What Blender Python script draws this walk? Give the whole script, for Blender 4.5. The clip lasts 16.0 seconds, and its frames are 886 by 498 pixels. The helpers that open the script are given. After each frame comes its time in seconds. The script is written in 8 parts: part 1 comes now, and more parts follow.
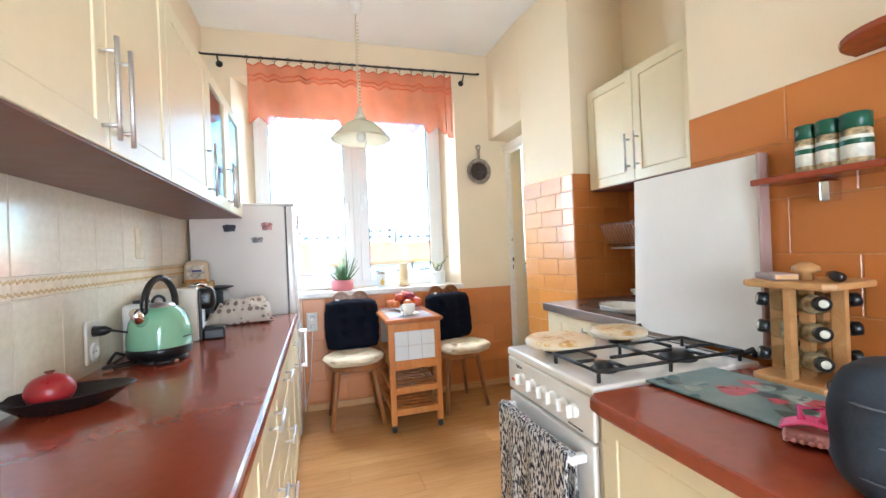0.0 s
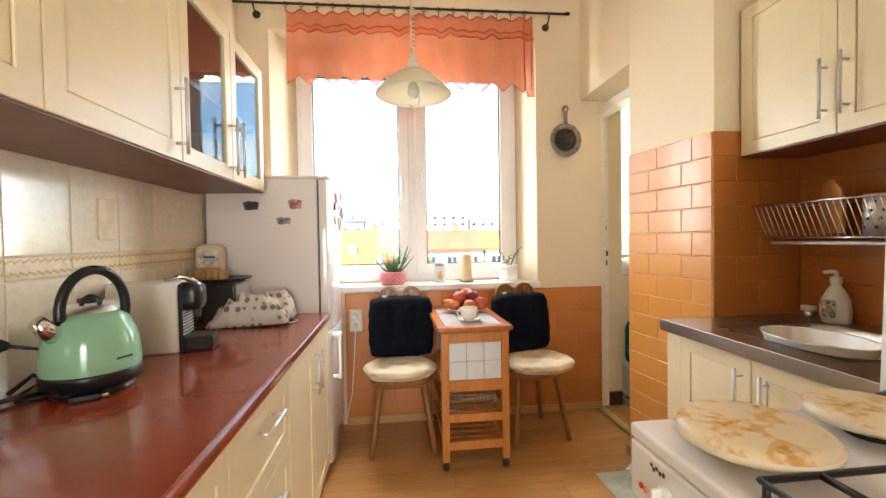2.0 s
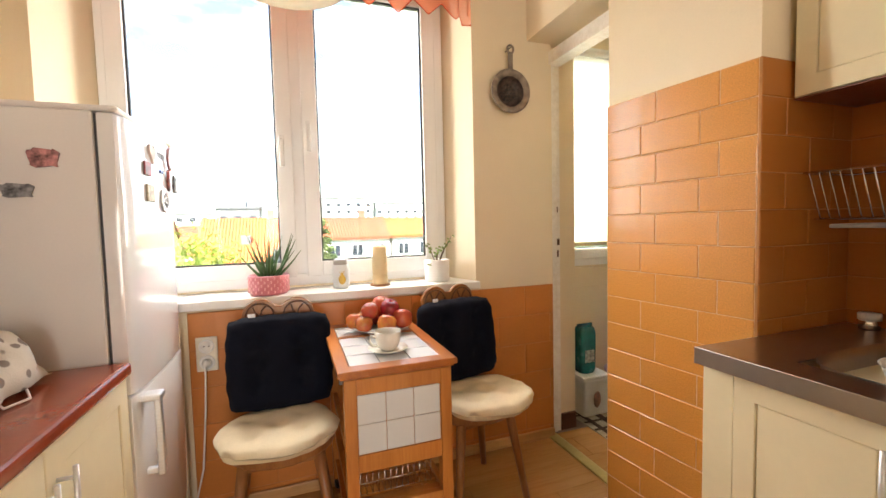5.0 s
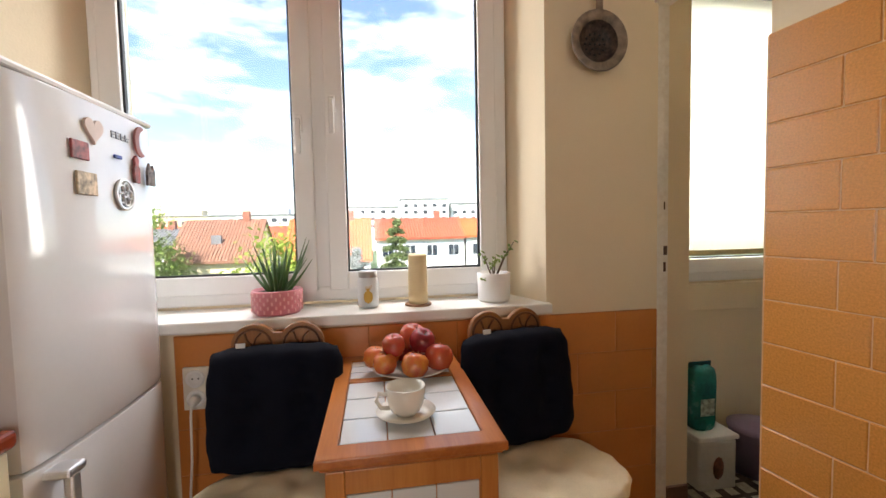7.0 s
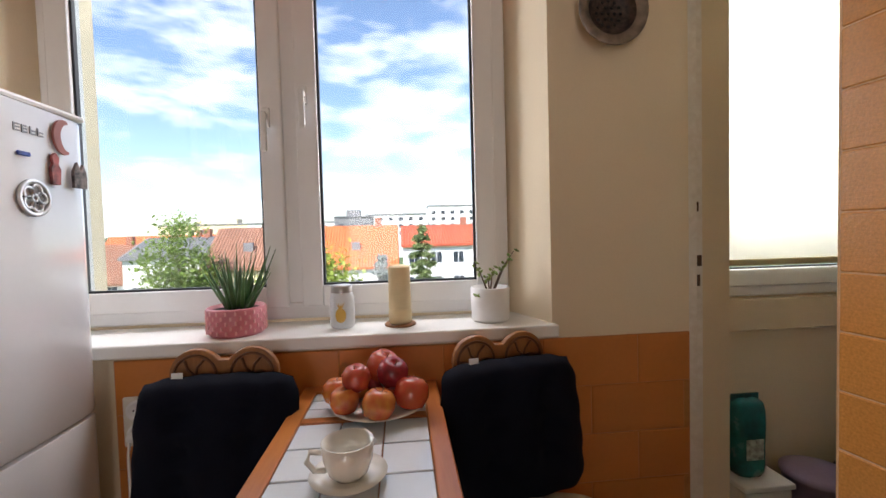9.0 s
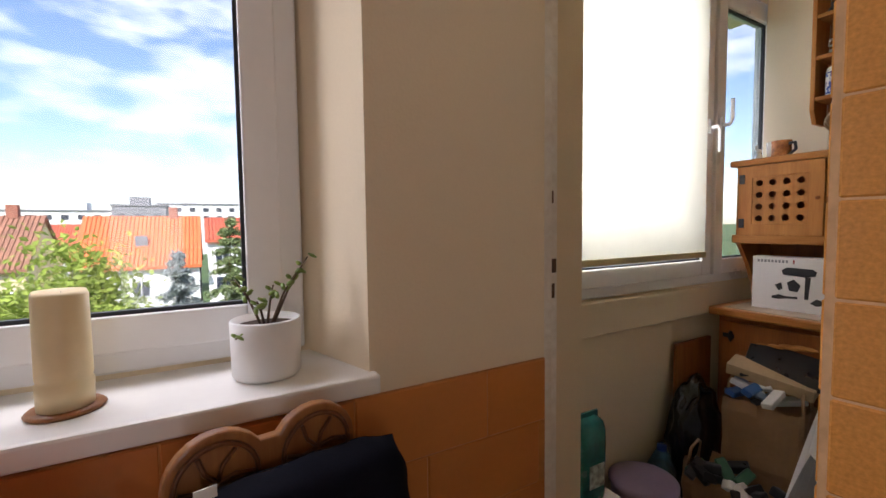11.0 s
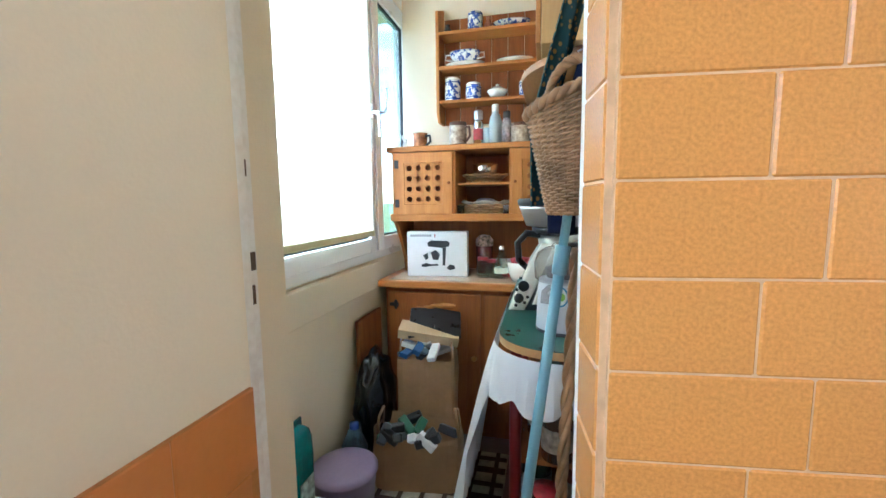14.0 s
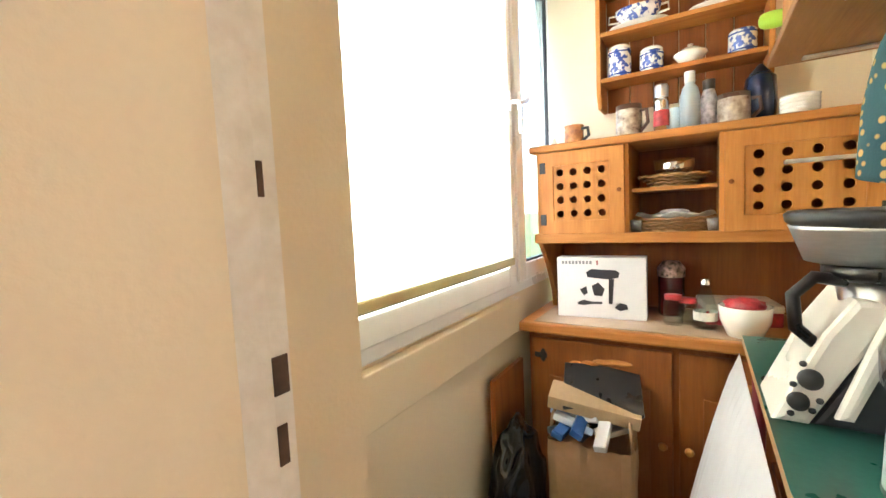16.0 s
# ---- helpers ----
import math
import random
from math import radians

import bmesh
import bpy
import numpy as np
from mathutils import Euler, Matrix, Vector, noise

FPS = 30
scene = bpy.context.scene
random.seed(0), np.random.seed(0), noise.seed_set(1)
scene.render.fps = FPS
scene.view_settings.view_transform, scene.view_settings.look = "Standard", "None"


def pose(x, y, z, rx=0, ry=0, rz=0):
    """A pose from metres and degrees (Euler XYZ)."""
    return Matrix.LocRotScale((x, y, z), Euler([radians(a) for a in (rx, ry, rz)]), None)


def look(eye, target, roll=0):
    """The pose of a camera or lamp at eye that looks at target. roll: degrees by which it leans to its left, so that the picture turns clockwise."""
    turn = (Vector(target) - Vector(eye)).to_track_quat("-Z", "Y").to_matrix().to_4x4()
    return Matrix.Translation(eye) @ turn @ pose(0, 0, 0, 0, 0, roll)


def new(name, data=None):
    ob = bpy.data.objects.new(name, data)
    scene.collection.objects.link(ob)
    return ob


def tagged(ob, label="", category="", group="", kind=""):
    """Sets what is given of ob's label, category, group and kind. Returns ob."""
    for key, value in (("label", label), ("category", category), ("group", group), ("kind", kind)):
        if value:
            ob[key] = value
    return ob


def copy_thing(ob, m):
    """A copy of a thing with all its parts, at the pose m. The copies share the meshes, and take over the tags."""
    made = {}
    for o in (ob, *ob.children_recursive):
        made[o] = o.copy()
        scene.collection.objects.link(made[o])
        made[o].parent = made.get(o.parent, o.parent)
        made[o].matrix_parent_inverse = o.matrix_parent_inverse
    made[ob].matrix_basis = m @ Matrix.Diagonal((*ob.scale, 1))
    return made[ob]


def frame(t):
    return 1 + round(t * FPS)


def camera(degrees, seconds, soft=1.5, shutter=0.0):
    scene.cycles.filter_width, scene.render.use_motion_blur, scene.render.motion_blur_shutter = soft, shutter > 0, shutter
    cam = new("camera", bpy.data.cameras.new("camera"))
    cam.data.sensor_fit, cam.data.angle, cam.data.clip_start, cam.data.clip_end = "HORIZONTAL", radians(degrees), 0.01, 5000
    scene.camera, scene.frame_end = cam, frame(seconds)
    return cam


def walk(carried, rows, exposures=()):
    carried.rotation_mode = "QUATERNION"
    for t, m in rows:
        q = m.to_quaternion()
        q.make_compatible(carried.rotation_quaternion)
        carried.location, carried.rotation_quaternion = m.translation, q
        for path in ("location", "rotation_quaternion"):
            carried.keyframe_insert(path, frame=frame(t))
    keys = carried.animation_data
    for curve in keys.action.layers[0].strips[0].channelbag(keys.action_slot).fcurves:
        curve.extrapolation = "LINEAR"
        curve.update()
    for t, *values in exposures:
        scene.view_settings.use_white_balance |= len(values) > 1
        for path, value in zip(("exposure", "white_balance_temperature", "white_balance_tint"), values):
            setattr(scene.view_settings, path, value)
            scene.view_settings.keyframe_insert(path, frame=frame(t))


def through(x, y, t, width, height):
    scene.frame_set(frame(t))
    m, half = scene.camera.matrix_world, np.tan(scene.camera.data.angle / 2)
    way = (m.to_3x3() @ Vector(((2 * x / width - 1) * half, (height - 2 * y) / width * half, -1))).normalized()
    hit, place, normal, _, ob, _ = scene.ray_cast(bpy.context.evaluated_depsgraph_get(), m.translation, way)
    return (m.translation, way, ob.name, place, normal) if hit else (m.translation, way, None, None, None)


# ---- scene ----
cam = camera(93.8, 16.0)
METRES, EYE, TILT, LEAN, TURN = 3.85, 1.255, 0.0, 0.0, -16.9
ROWS = [
    (0.0, 0.0, 0.0, 0.0, 0.0, 0.06, 2.35),
    (0.5, -0.0008, 0.042, -0.0018, 1.57, -0.15, 2.24),
    (1.0, -0.0087, 0.0949, 0.0021, 4.15, -0.13, 1.85),
    (1.5, -0.0062, 0.1354, 0.0009, 7.72, -0.81, 1.41),
    (2.0, 0.0012, 0.1767, 0.0001, 10.07, -1.33, 0.89),
    (2.5, -0.012, 0.213, -0.0038, 9.29, -2.15, 0.77),
    (3.0, -0.0352, 0.258, -0.0016, 5.54, -2.85, 0.88),
    (3.5, -0.0389, 0.2881, -0.0037, 0.9, -3.22, 1.12),
    (6.0, -0.0328, 0.4656, -0.0007, -3.12, -3.33, 1.35),
    (6.5, -0.0292, 0.4964, -0.0032, 2.42, -3.41, 1.26),
    (7.0, -0.0098, 0.5334, -0.0006, 7.51, -3.06, 1.2),
    (7.5, 0.002, 0.5536, -0.0003, 12.2, -2.69, 1.27),
    (8.0, 0.0108, 0.5593, -0.0007, 15.28, -2.23, 1.59),
    (10.5, 0.0277, 0.7108, -0.0018, -5.26, -2.64, 1.06),
    (11.0, 0.0308, 0.7431, -0.0021, -12.5, -3.21, 0.67),
    (11.5, 0.0186, 0.7705, 0.0003, -20.77, -3.88, 0.1),
    (12.0, 0.0133, 0.7859, -0.0015, -30.19, -4.64, -0.38),
    (12.5, 0.0145, 0.7961, -0.0031, -39.93, -5.45, -0.72),
    (13.0, 0.0177, 0.8036, -0.0023, -48.3, -6.07, -0.62),
    (13.5, 0.0206, 0.8066, -0.0015, -55.04, -6.5, -0.08),
    (14.0, 0.0359, 0.8154, -0.0012, -59.3, -6.54, 0.71),
    (14.5, 0.068, 0.8472, -0.0018, -60.74, -6.08, 1.45),
    (15.0, 0.1087, 0.8774, 0.0045, -56.28, -5.38, 2.27),
    (15.5, 0.1316, 0.8955, 0.0077, -48.89, -5.46, 2.8),
    (16.0, 0.1365, 0.9094, 0.0064, -41.27, -4.57, 2.72),
]
EXPOSURES = [(0.0, 4.0, 5150, 3), (1.0, 3.85, 5700, 4), (2.0, 3.7, 6400, 9), (3.5, 3.7, 6750, 12), (6.0, 3.15, 7000, 13), (7.0, 2.7, 6600, 14), (8.0, 2.5, 6450, 14), (10.5, 2.1, 6150, 22), (11.0, 2.15, 6250, 22), (12.0, 2.75, 6750, 17), (13.0, 3.35, 6850, 11), (13.5, 3.6, 6700, 10), (14.0, 3.75, 4850, 3), (14.5, 3.8, 4250, -1), (15.0, 3.9, 4650, 2), (16.0, 4.05, 6200, 12)]
walk(cam, [(t, pose(0, 0, EYE, TILT, LEAN, TURN) @ pose(METRES * x, METRES * y, METRES * z, 90 + pitch, roll, yaw)) for t, x, y, z, yaw, pitch, roll in ROWS], EXPOSURES)

# ---- world, sun ----
world = bpy.data.worlds.new("sky")
scene.world = world
world.use_nodes = True
wn, wl = world.node_tree.nodes, world.node_tree.links
wn.clear()
w_out, w_bg, w_sky = wn.new("ShaderNodeOutputWorld"), wn.new("ShaderNodeBackground"), wn.new("ShaderNodeTexSky")
w_sky.sky_type, w_sky.sun_disc = "NISHITA", False
w_sky.sun_elevation, w_sky.sun_rotation = radians(48), radians(215)
w_sky.air_density, w_sky.dust_density = 1.0, 0.6
w_co, w_map, w_n = wn.new("ShaderNodeTexCoord"), wn.new("ShaderNodeMapping"), wn.new("ShaderNodeTexNoise")
w_map.inputs["Scale"].default_value = (1.0, 1.0, 3.2)
w_n.inputs["Scale"].default_value, w_n.inputs["Detail"].default_value, w_n.inputs["Roughness"].default_value = 5.0, 8.0, 0.62
w_r = wn.new("ShaderNodeMapRange")
w_r.inputs["From Min"].default_value, w_r.inputs["From Max"].default_value = 0.44, 0.72
w_mix = wn.new("ShaderNodeMix")
w_mix.data_type = "RGBA"
w_mix.inputs["B"].default_value = (6.4, 6.6, 6.9, 1)
wl.new(w_co.outputs["Generated"], w_map.inputs["Vector"])
wl.new(w_map.outputs["Vector"], w_n.inputs["Vector"])
wl.new(w_n.outputs["Fac"], w_r.inputs["Value"])
wl.new(w_r.outputs["Result"], w_mix.inputs["Factor"])
wl.new(w_sky.outputs["Color"], w_mix.inputs["A"])
wl.new(w_mix.outputs["Result"], w_bg.inputs["Color"])
w_bg.inputs["Strength"].default_value = 0.15
wl.new(w_bg.outputs["Background"], w_out.inputs["Surface"])

sun = new("sun", bpy.data.lights.new("sun", "SUN"))
sun.data.energy, sun.data.angle, sun.data.color = 5.0, radians(0.5), (1.0, 0.95, 0.87)
sun.matrix_world = look((0, 0, 50), Vector((0, 0, 50)) - Vector((-0.38, -0.55, 0.74)))
scene.cycles.max_bounces, scene.cycles.diffuse_bounces, scene.cycles.transparent_max_bounces = 16, 7, 16


def daylight(name, eye, target, width, height, watts):
    """An added, unseen area lamp at a window or doorway standing in for daylight."""
    lamp = new(name, bpy.data.lights.new(name, "AREA"))
    lamp.data.shape, lamp.data.size, lamp.data.size_y, lamp.data.energy = "RECTANGLE", width, height, watts
    lamp.data.color = (1.0, 0.97, 0.93)
    lamp.matrix_world = look(eye, target)
    return lamp


daylight("daylight_window_top", (0.35, 4.55, 3.15), (0.45, 0.9, 0.9), 1.7, 0.9, 17)
daylight("daylight_window_west", (-1.05, 4.45, 1.85), (1.1, 1.2, 1.15), 0.7, 1.4, 8)
daylight("daylight_window_east", (1.75, 4.45, 1.85), (-0.2, 2.0, 1.2), 0.7, 1.4, 10)
# Unseen source added to the south, brightening faces turned away from the window.
daylight("daylight_hall_doorway", (0.27, -1.52, 1.05), (0.27, 0.0, 1.1), 0.76, 2.0, 5.0)
daylight("daylight_pantry", (2.5, 3.99, 1.76), (2.5, 3.0, 1.6), 0.98, 1.3, 12.5)

# ---- materials ----
def mat(name, color, rough=0.5, metal=0.0, vary=0.08, scale=6.0, bump=0.0, bscale=60.0, rvary=0.1, piece=0.0, coat=0.0,
        stretch=(1, 1, 1), detail=4.0, tint=None, spec=0.5, trans=0.0):
    """A painted, glazed, moulded or metal surface: colour mottled at two scales, uneven gloss and fine relief."""
    m = bpy.data.materials.new(name)
    m.use_nodes = True
    n, l = m.node_tree.nodes, m.node_tree.links
    b = n["Principled BSDF"]
    co, mp = n.new("ShaderNodeTexCoord"), n.new("ShaderNodeMapping")
    mp.inputs["Scale"].default_value = stretch
    l.new(co.outputs["Object"], mp.inputs["Vector"])
    n1, n2 = n.new("ShaderNodeTexNoise"), n.new("ShaderNodeTexNoise")
    n1.inputs["Scale"].default_value, n1.inputs["Detail"].default_value = scale, detail
    n2.inputs["Scale"].default_value, n2.inputs["Detail"].default_value = bscale, 3
    for t in (n1, n2):
        l.new(mp.outputs["Vector"], t.inputs["Vector"])
    add = n.new("ShaderNodeMath")
    add.operation = "MULTIPLY_ADD"
    add.inputs[1].default_value = 0.35
    l.new(n2.outputs["Fac"], add.inputs[0])
    l.new(n1.outputs["Fac"], add.inputs[2])
    rg = n.new("ShaderNodeMapRange")
    rg.inputs["From Min"].default_value, rg.inputs["From Max"].default_value = 0.4, 0.95
    l.new(add.outputs["Value"], rg.inputs["Value"])
    mx = n.new("ShaderNodeMix")
    mx.data_type = "RGBA"
    dark = tint or tuple(c * (1 - 2 * vary) for c in color)
    light = tuple(min(1, c * (1 + vary)) for c in color)
    mx.inputs["A"].default_value, mx.inputs["B"].default_value = (*dark, 1), (*light, 1)
    l.new(rg.outputs["Result"], mx.inputs["Factor"])
    last = mx.outputs["Result"]
    if piece:
        oi, hs, mr = n.new("ShaderNodeObjectInfo"), n.new("ShaderNodeHueSaturation"), n.new("ShaderNodeMapRange")
        mr.inputs["To Min"].default_value, mr.inputs["To Max"].default_value = 1 - piece, 1 + piece
        l.new(oi.outputs["Random"], mr.inputs["Value"])
        l.new(mr.outputs["Result"], hs.inputs["Value"])
        l.new(last, hs.inputs["Color"])
        last = hs.outputs["Color"]
    l.new(last, b.inputs["Base Color"])
    rr = n.new("ShaderNodeMapRange")
    rr.inputs["To Min"].default_value, rr.inputs["To Max"].default_value = max(0.02, rough - rvary), min(1, rough + rvary)
    l.new(n1.outputs["Fac"], rr.inputs["Value"])
    l.new(rr.outputs["Result"], b.inputs["Roughness"])
    b.inputs["Metallic"].default_value, b.inputs["Coat Weight"].default_value = metal, coat
    b.inputs["Specular IOR Level"].default_value, b.inputs["Transmission Weight"].default_value = spec, trans
    if bump:
        bp = n.new("ShaderNodeBump")
        bp.inputs["Strength"].default_value, bp.inputs["Distance"].default_value = bump, 0.002
        l.new(n2.outputs["Fac"], bp.inputs["Height"])
        l.new(bp.outputs["Normal"], b.inputs["Normal"])
    return m


def wood(name, light, dark, axis=2, rough=0.4, ring=14.0, piece=0.0, coat=0.0, bump=0.15):
    """Timber with long grain along one axis."""
    m = bpy.data.materials.new(name)
    m.use_nodes = True
    n, l = m.node_tree.nodes, m.node_tree.links
    b = n["Principled BSDF"]
    co, mp = n.new("ShaderNodeTexCoord"), n.new("ShaderNodeMapping")
    s = [1.0, 1.0, 1.0]
    s[axis] = 0.08
    mp.inputs["Scale"].default_value = s
    l.new(co.outputs["Object"], mp.inputs["Vector"])
    n1, n2, n3 = (n.new("ShaderNodeTexNoise") for _ in range(3))
    n1.inputs["Scale"].default_value, n1.inputs["Detail"].default_value, n1.inputs["Distortion"].default_value = ring, 5, 1.4
    n2.inputs["Scale"].default_value, n2.inputs["Detail"].default_value = ring * 14, 3
    n3.inputs["Scale"].default_value = 3.0
    l.new(mp.outputs["Vector"], n1.inputs["Vector"])
    l.new(mp.outputs["Vector"], n2.inputs["Vector"])
    l.new(co.outputs["Object"], n3.inputs["Vector"])
    a = n.new("ShaderNodeMath")
    a.operation = "MULTIPLY_ADD"
    a.inputs[1].default_value = 0.4
    l.new(n2.outputs["Fac"], a.inputs[0])
    l.new(n1.outputs["Fac"], a.inputs[2])
    a2 = n.new("ShaderNodeMath")
    a2.operation = "MULTIPLY_ADD"
    a2.inputs[1].default_value = 0.3
    l.new(n3.outputs["Fac"], a2.inputs[0])
    l.new(a.outputs["Value"], a2.inputs[2])
    rg = n.new("ShaderNodeMapRange")
    rg.inputs["From Min"].default_value, rg.inputs["From Max"].default_value = 0.6, 1.08
    l.new(a2.outputs["Value"], rg.inputs["Value"])
    mx = n.new("ShaderNodeMix")
    mx.data_type = "RGBA"
    mx.inputs["A"].default_value, mx.inputs["B"].default_value = (*dark, 1), (*light, 1)
    l.new(rg.outputs["Result"], mx.inputs["Factor"])
    last = mx.outputs["Result"]
    if piece:
        oi, hs, mr = n.new("ShaderNodeObjectInfo"), n.new("ShaderNodeHueSaturation"), n.new("ShaderNodeMapRange")
        mr.inputs["To Min"].default_value, mr.inputs["To Max"].default_value = 1 - piece, 1 + piece
        l.new(oi.outputs["Random"], mr.inputs["Value"])
        l.new(mr.outputs["Result"], hs.inputs["Value"])
        l.new(last, hs.inputs["Color"])
        last = hs.outputs["Color"]
    l.new(last, b.inputs["Base Color"])
    b.inputs["Roughness"].default_value, b.inputs["Coat Weight"].default_value = rough, coat
    b.inputs["Specular IOR Level"].default_value = 0.35
    bp = n.new("ShaderNodeBump")
    bp.inputs["Strength"].default_value, bp.inputs["Distance"].default_value = bump, 0.0015
    l.new(n2.outputs["Fac"], bp.inputs["Height"])
    l.new(bp.outputs["Normal"], b.inputs["Normal"])
    return m


def glass(name, color=(1, 1, 1), rough=0.0, pane=False):
    m = bpy.data.materials.new(name)
    m.use_nodes = True
    n, l = m.node_tree.nodes, m.node_tree.links
    b = n["Principled BSDF"]
    b.inputs["Base Color"].default_value = (*color, 1)
    b.inputs["Roughness"].default_value, b.inputs["Transmission Weight"].default_value = rough, 1.0
    b.inputs["IOR"].default_value = 1.45
    if pane:  # thin sheet: lets light straight through and mirrors a little
        n.remove(b)
        t, g, mixer, fr = n.new("ShaderNodeBsdfTransparent"), n.new("ShaderNodeBsdfGlossy"), n.new("ShaderNodeMixShader"), n.new("ShaderNodeLayerWeight")
        fr.inputs["Blend"].default_value = 0.5
        power, gain = n.new("ShaderNodeMath"), n.new("ShaderNodeMath")
        power.operation, gain.operation = "POWER", "MULTIPLY_ADD"
        power.inputs[1].default_value, gain.inputs[1].default_value, gain.inputs[2].default_value = 4.0, 0.6, 0.03
        l.new(fr.outputs["Facing"], power.inputs[0])
        l.new(power.outputs["Value"], gain.inputs[0])
        t.inputs["Color"].default_value = (*color, 1)
        g.inputs["Roughness"].default_value = 0.02
        l.new(gain.outputs["Value"], mixer.inputs["Fac"])
        l.new(t.outputs["BSDF"], mixer.inputs[1])
        l.new(g.outputs["BSDF"], mixer.inputs[2])
        l.new(mixer.outputs["Shader"], n["Material Output"].inputs["Surface"])
    return m


def cloth(name, color, scale=300.0, vary=0.15, through=0.0, alpha=1.0, rough=0.9):
    m = mat(name, color, rough, 0, vary, 9.0, 0.35, scale, 0.05, spec=0.15)
    n, l = m.node_tree.nodes, m.node_tree.links
    if through:
        b, out = n["Principled BSDF"], n["Material Output"]
        tr, mixer = n.new("ShaderNodeBsdfTranslucent"), n.new("ShaderNodeMixShader")
        tr.inputs["Color"].default_value = (*color, 1)
        mixer.inputs["Fac"].default_value = through
        l.new(b.outputs["BSDF"], mixer.inputs[1])
        l.new(tr.outputs["BSDF"], mixer.inputs[2])
        last = mixer.outputs["Shader"]
        if alpha < 1:
            tp, m2 = n.new("ShaderNodeBsdfTransparent"), n.new("ShaderNodeMixShader")
            m2.inputs["Fac"].default_value = alpha
            l.new(tp.outputs["BSDF"], m2.inputs[1])
            l.new(last, m2.inputs[2])
            last = m2.outputs["Shader"]
        l.new(last, out.inputs["Surface"])
    return m


M_CREAM = mat("cream_wall_paint", (0.80, 0.69, 0.51), 0.75, 0, 0.03, 2.2, 0.25, 140)
M_CEIL = mat("ceiling_paint", (0.86, 0.85, 0.83), 0.85, 0, 0.03, 2.0, 0.2, 120)
M_WHITE = mat("white_gloss_paint", (0.80, 0.80, 0.78), 0.35, 0, 0.03, 5.0, 0.1, 50)
M_JAMB = mat("worn_white_paint", (0.84, 0.81, 0.76), 0.45, 0, 0.04, 30.0, 0.6, 60, tint=(0.75, 0.70, 0.63))
M_PVC = mat("white_pvc", (0.82, 0.83, 0.84), 0.3, 0, 0.02, 4.0)
M_GASKET = mat("black_rubber", (0.015, 0.016, 0.02), 0.6)
M_TILE = mat("orange_glazed_tile", (0.65, 0.29, 0.068), 0.2, 0, 0.10, 210.0, 0.32, 170, 0.05, piece=0.04, coat=0.25, detail=2)
M_DADO = mat("orange_satin_tile", (0.55, 0.20, 0.045), 0.3, 0, 0.06, 4.0, 0.3, 60, piece=0.04)
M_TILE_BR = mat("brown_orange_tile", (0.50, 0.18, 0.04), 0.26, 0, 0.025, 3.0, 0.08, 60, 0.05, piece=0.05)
M_GROUT = mat("grout", (0.70, 0.45, 0.24), 0.9, 0, 0.1, 30.0)
M_GROUT_L = mat("pale_grout", (0.70, 0.63, 0.50), 0.9, 0, 0.1, 30.0)
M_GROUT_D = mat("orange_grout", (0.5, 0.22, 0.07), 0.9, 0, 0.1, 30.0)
M_LTILE = mat("cream_tile", (0.78, 0.72, 0.58), 0.14, 0, 0.05, 30.0, 0.12, 90, stretch=(1, 0.12, 1.4), piece=0.02, coat=0.3)
M_LBORD = mat("border_tile", (0.76, 0.66, 0.46), 0.2, 0, 0.08, 20.0)
M_LBORD2 = mat("border_pattern", (0.62, 0.45, 0.22), 0.25, 0, 0.08, 20.0)
M_FLOOR = wood("oak_laminate", (0.56, 0.32, 0.125), (0.42, 0.21, 0.07), 0, 0.22, 9.0, 0.05, 0.3, 0.05)
M_WORKTOP = mat("red_brown_laminate", (0.27, 0.048, 0.018), 0.22, 0, 0.05, 40.0, 0.03, 260, 0.015, coat=0.3, detail=8)
M_CAB = mat("cream_cabinet_foil", (0.80, 0.72, 0.50), 0.32, 0, 0.025, 5.0, 0.05, 40)
M_CABIN = mat("brown_carcass", (0.16, 0.05, 0.028), 0.4, 0, 0.12, 12.0)
M_STEEL = mat("brushed_steel", (0.72, 0.72, 0.73), 0.42, 1.0, 0.05, 30.0, 0.05, 200, stretch=(1, 1, 8))
M_CHROME = mat("chrome", (0.75, 0.75, 0.76), 0.1, 1.0, 0.03)
M_BLACK = mat("black_plastic", (0.012, 0.012, 0.013), 0.3, 0, 0.1, 20.0, 0.1, 100)
M_DARK = mat("dark_plastic", (0.04, 0.042, 0.045), 0.4, 0, 0.1, 20.0)
M_IRON = mat("black_enamel_iron", (0.012, 0.012, 0.012), 0.45, 0, 0.2, 40.0, 0.3, 120)
M_ENAMEL = mat("white_enamel", (0.80, 0.80, 0.79), 0.12, 0, 0.02, 4.0, coat=0.3)
M_PINE = wood("pine", (0.52, 0.26, 0.085), (0.36, 0.15, 0.04), 2, 0.4, 12.0)
M_GLASS = glass("window_glass", (0.60, 0.615, 0.61), pane=True)
M_CGLASS = glass("clear_glass", (0.93, 0.96, 0.95), pane=True)

# ---- building blocks ----
def part(name, bm, material, parent=None, label="", smooth=False, at=None):
    """Links a bmesh as one mesh object under a thing or a part."""
    me = bpy.data.meshes.new(name)
    bm.normal_update()
    if smooth:
        for f in bm.faces:
            f.smooth = True
    bm.to_mesh(me)
    bm.free()
    for m in material if isinstance(material, (list, tuple)) else [material]:
        me.materials.append(m)
    if smooth:
        me.set_sharp_from_angle(angle=radians(40))
    ob = new(name, me)
    if at is not None:
        ob.matrix_world = at
    if parent:
        ob.parent = parent
    if label:
        ob["label"] = label
    return ob


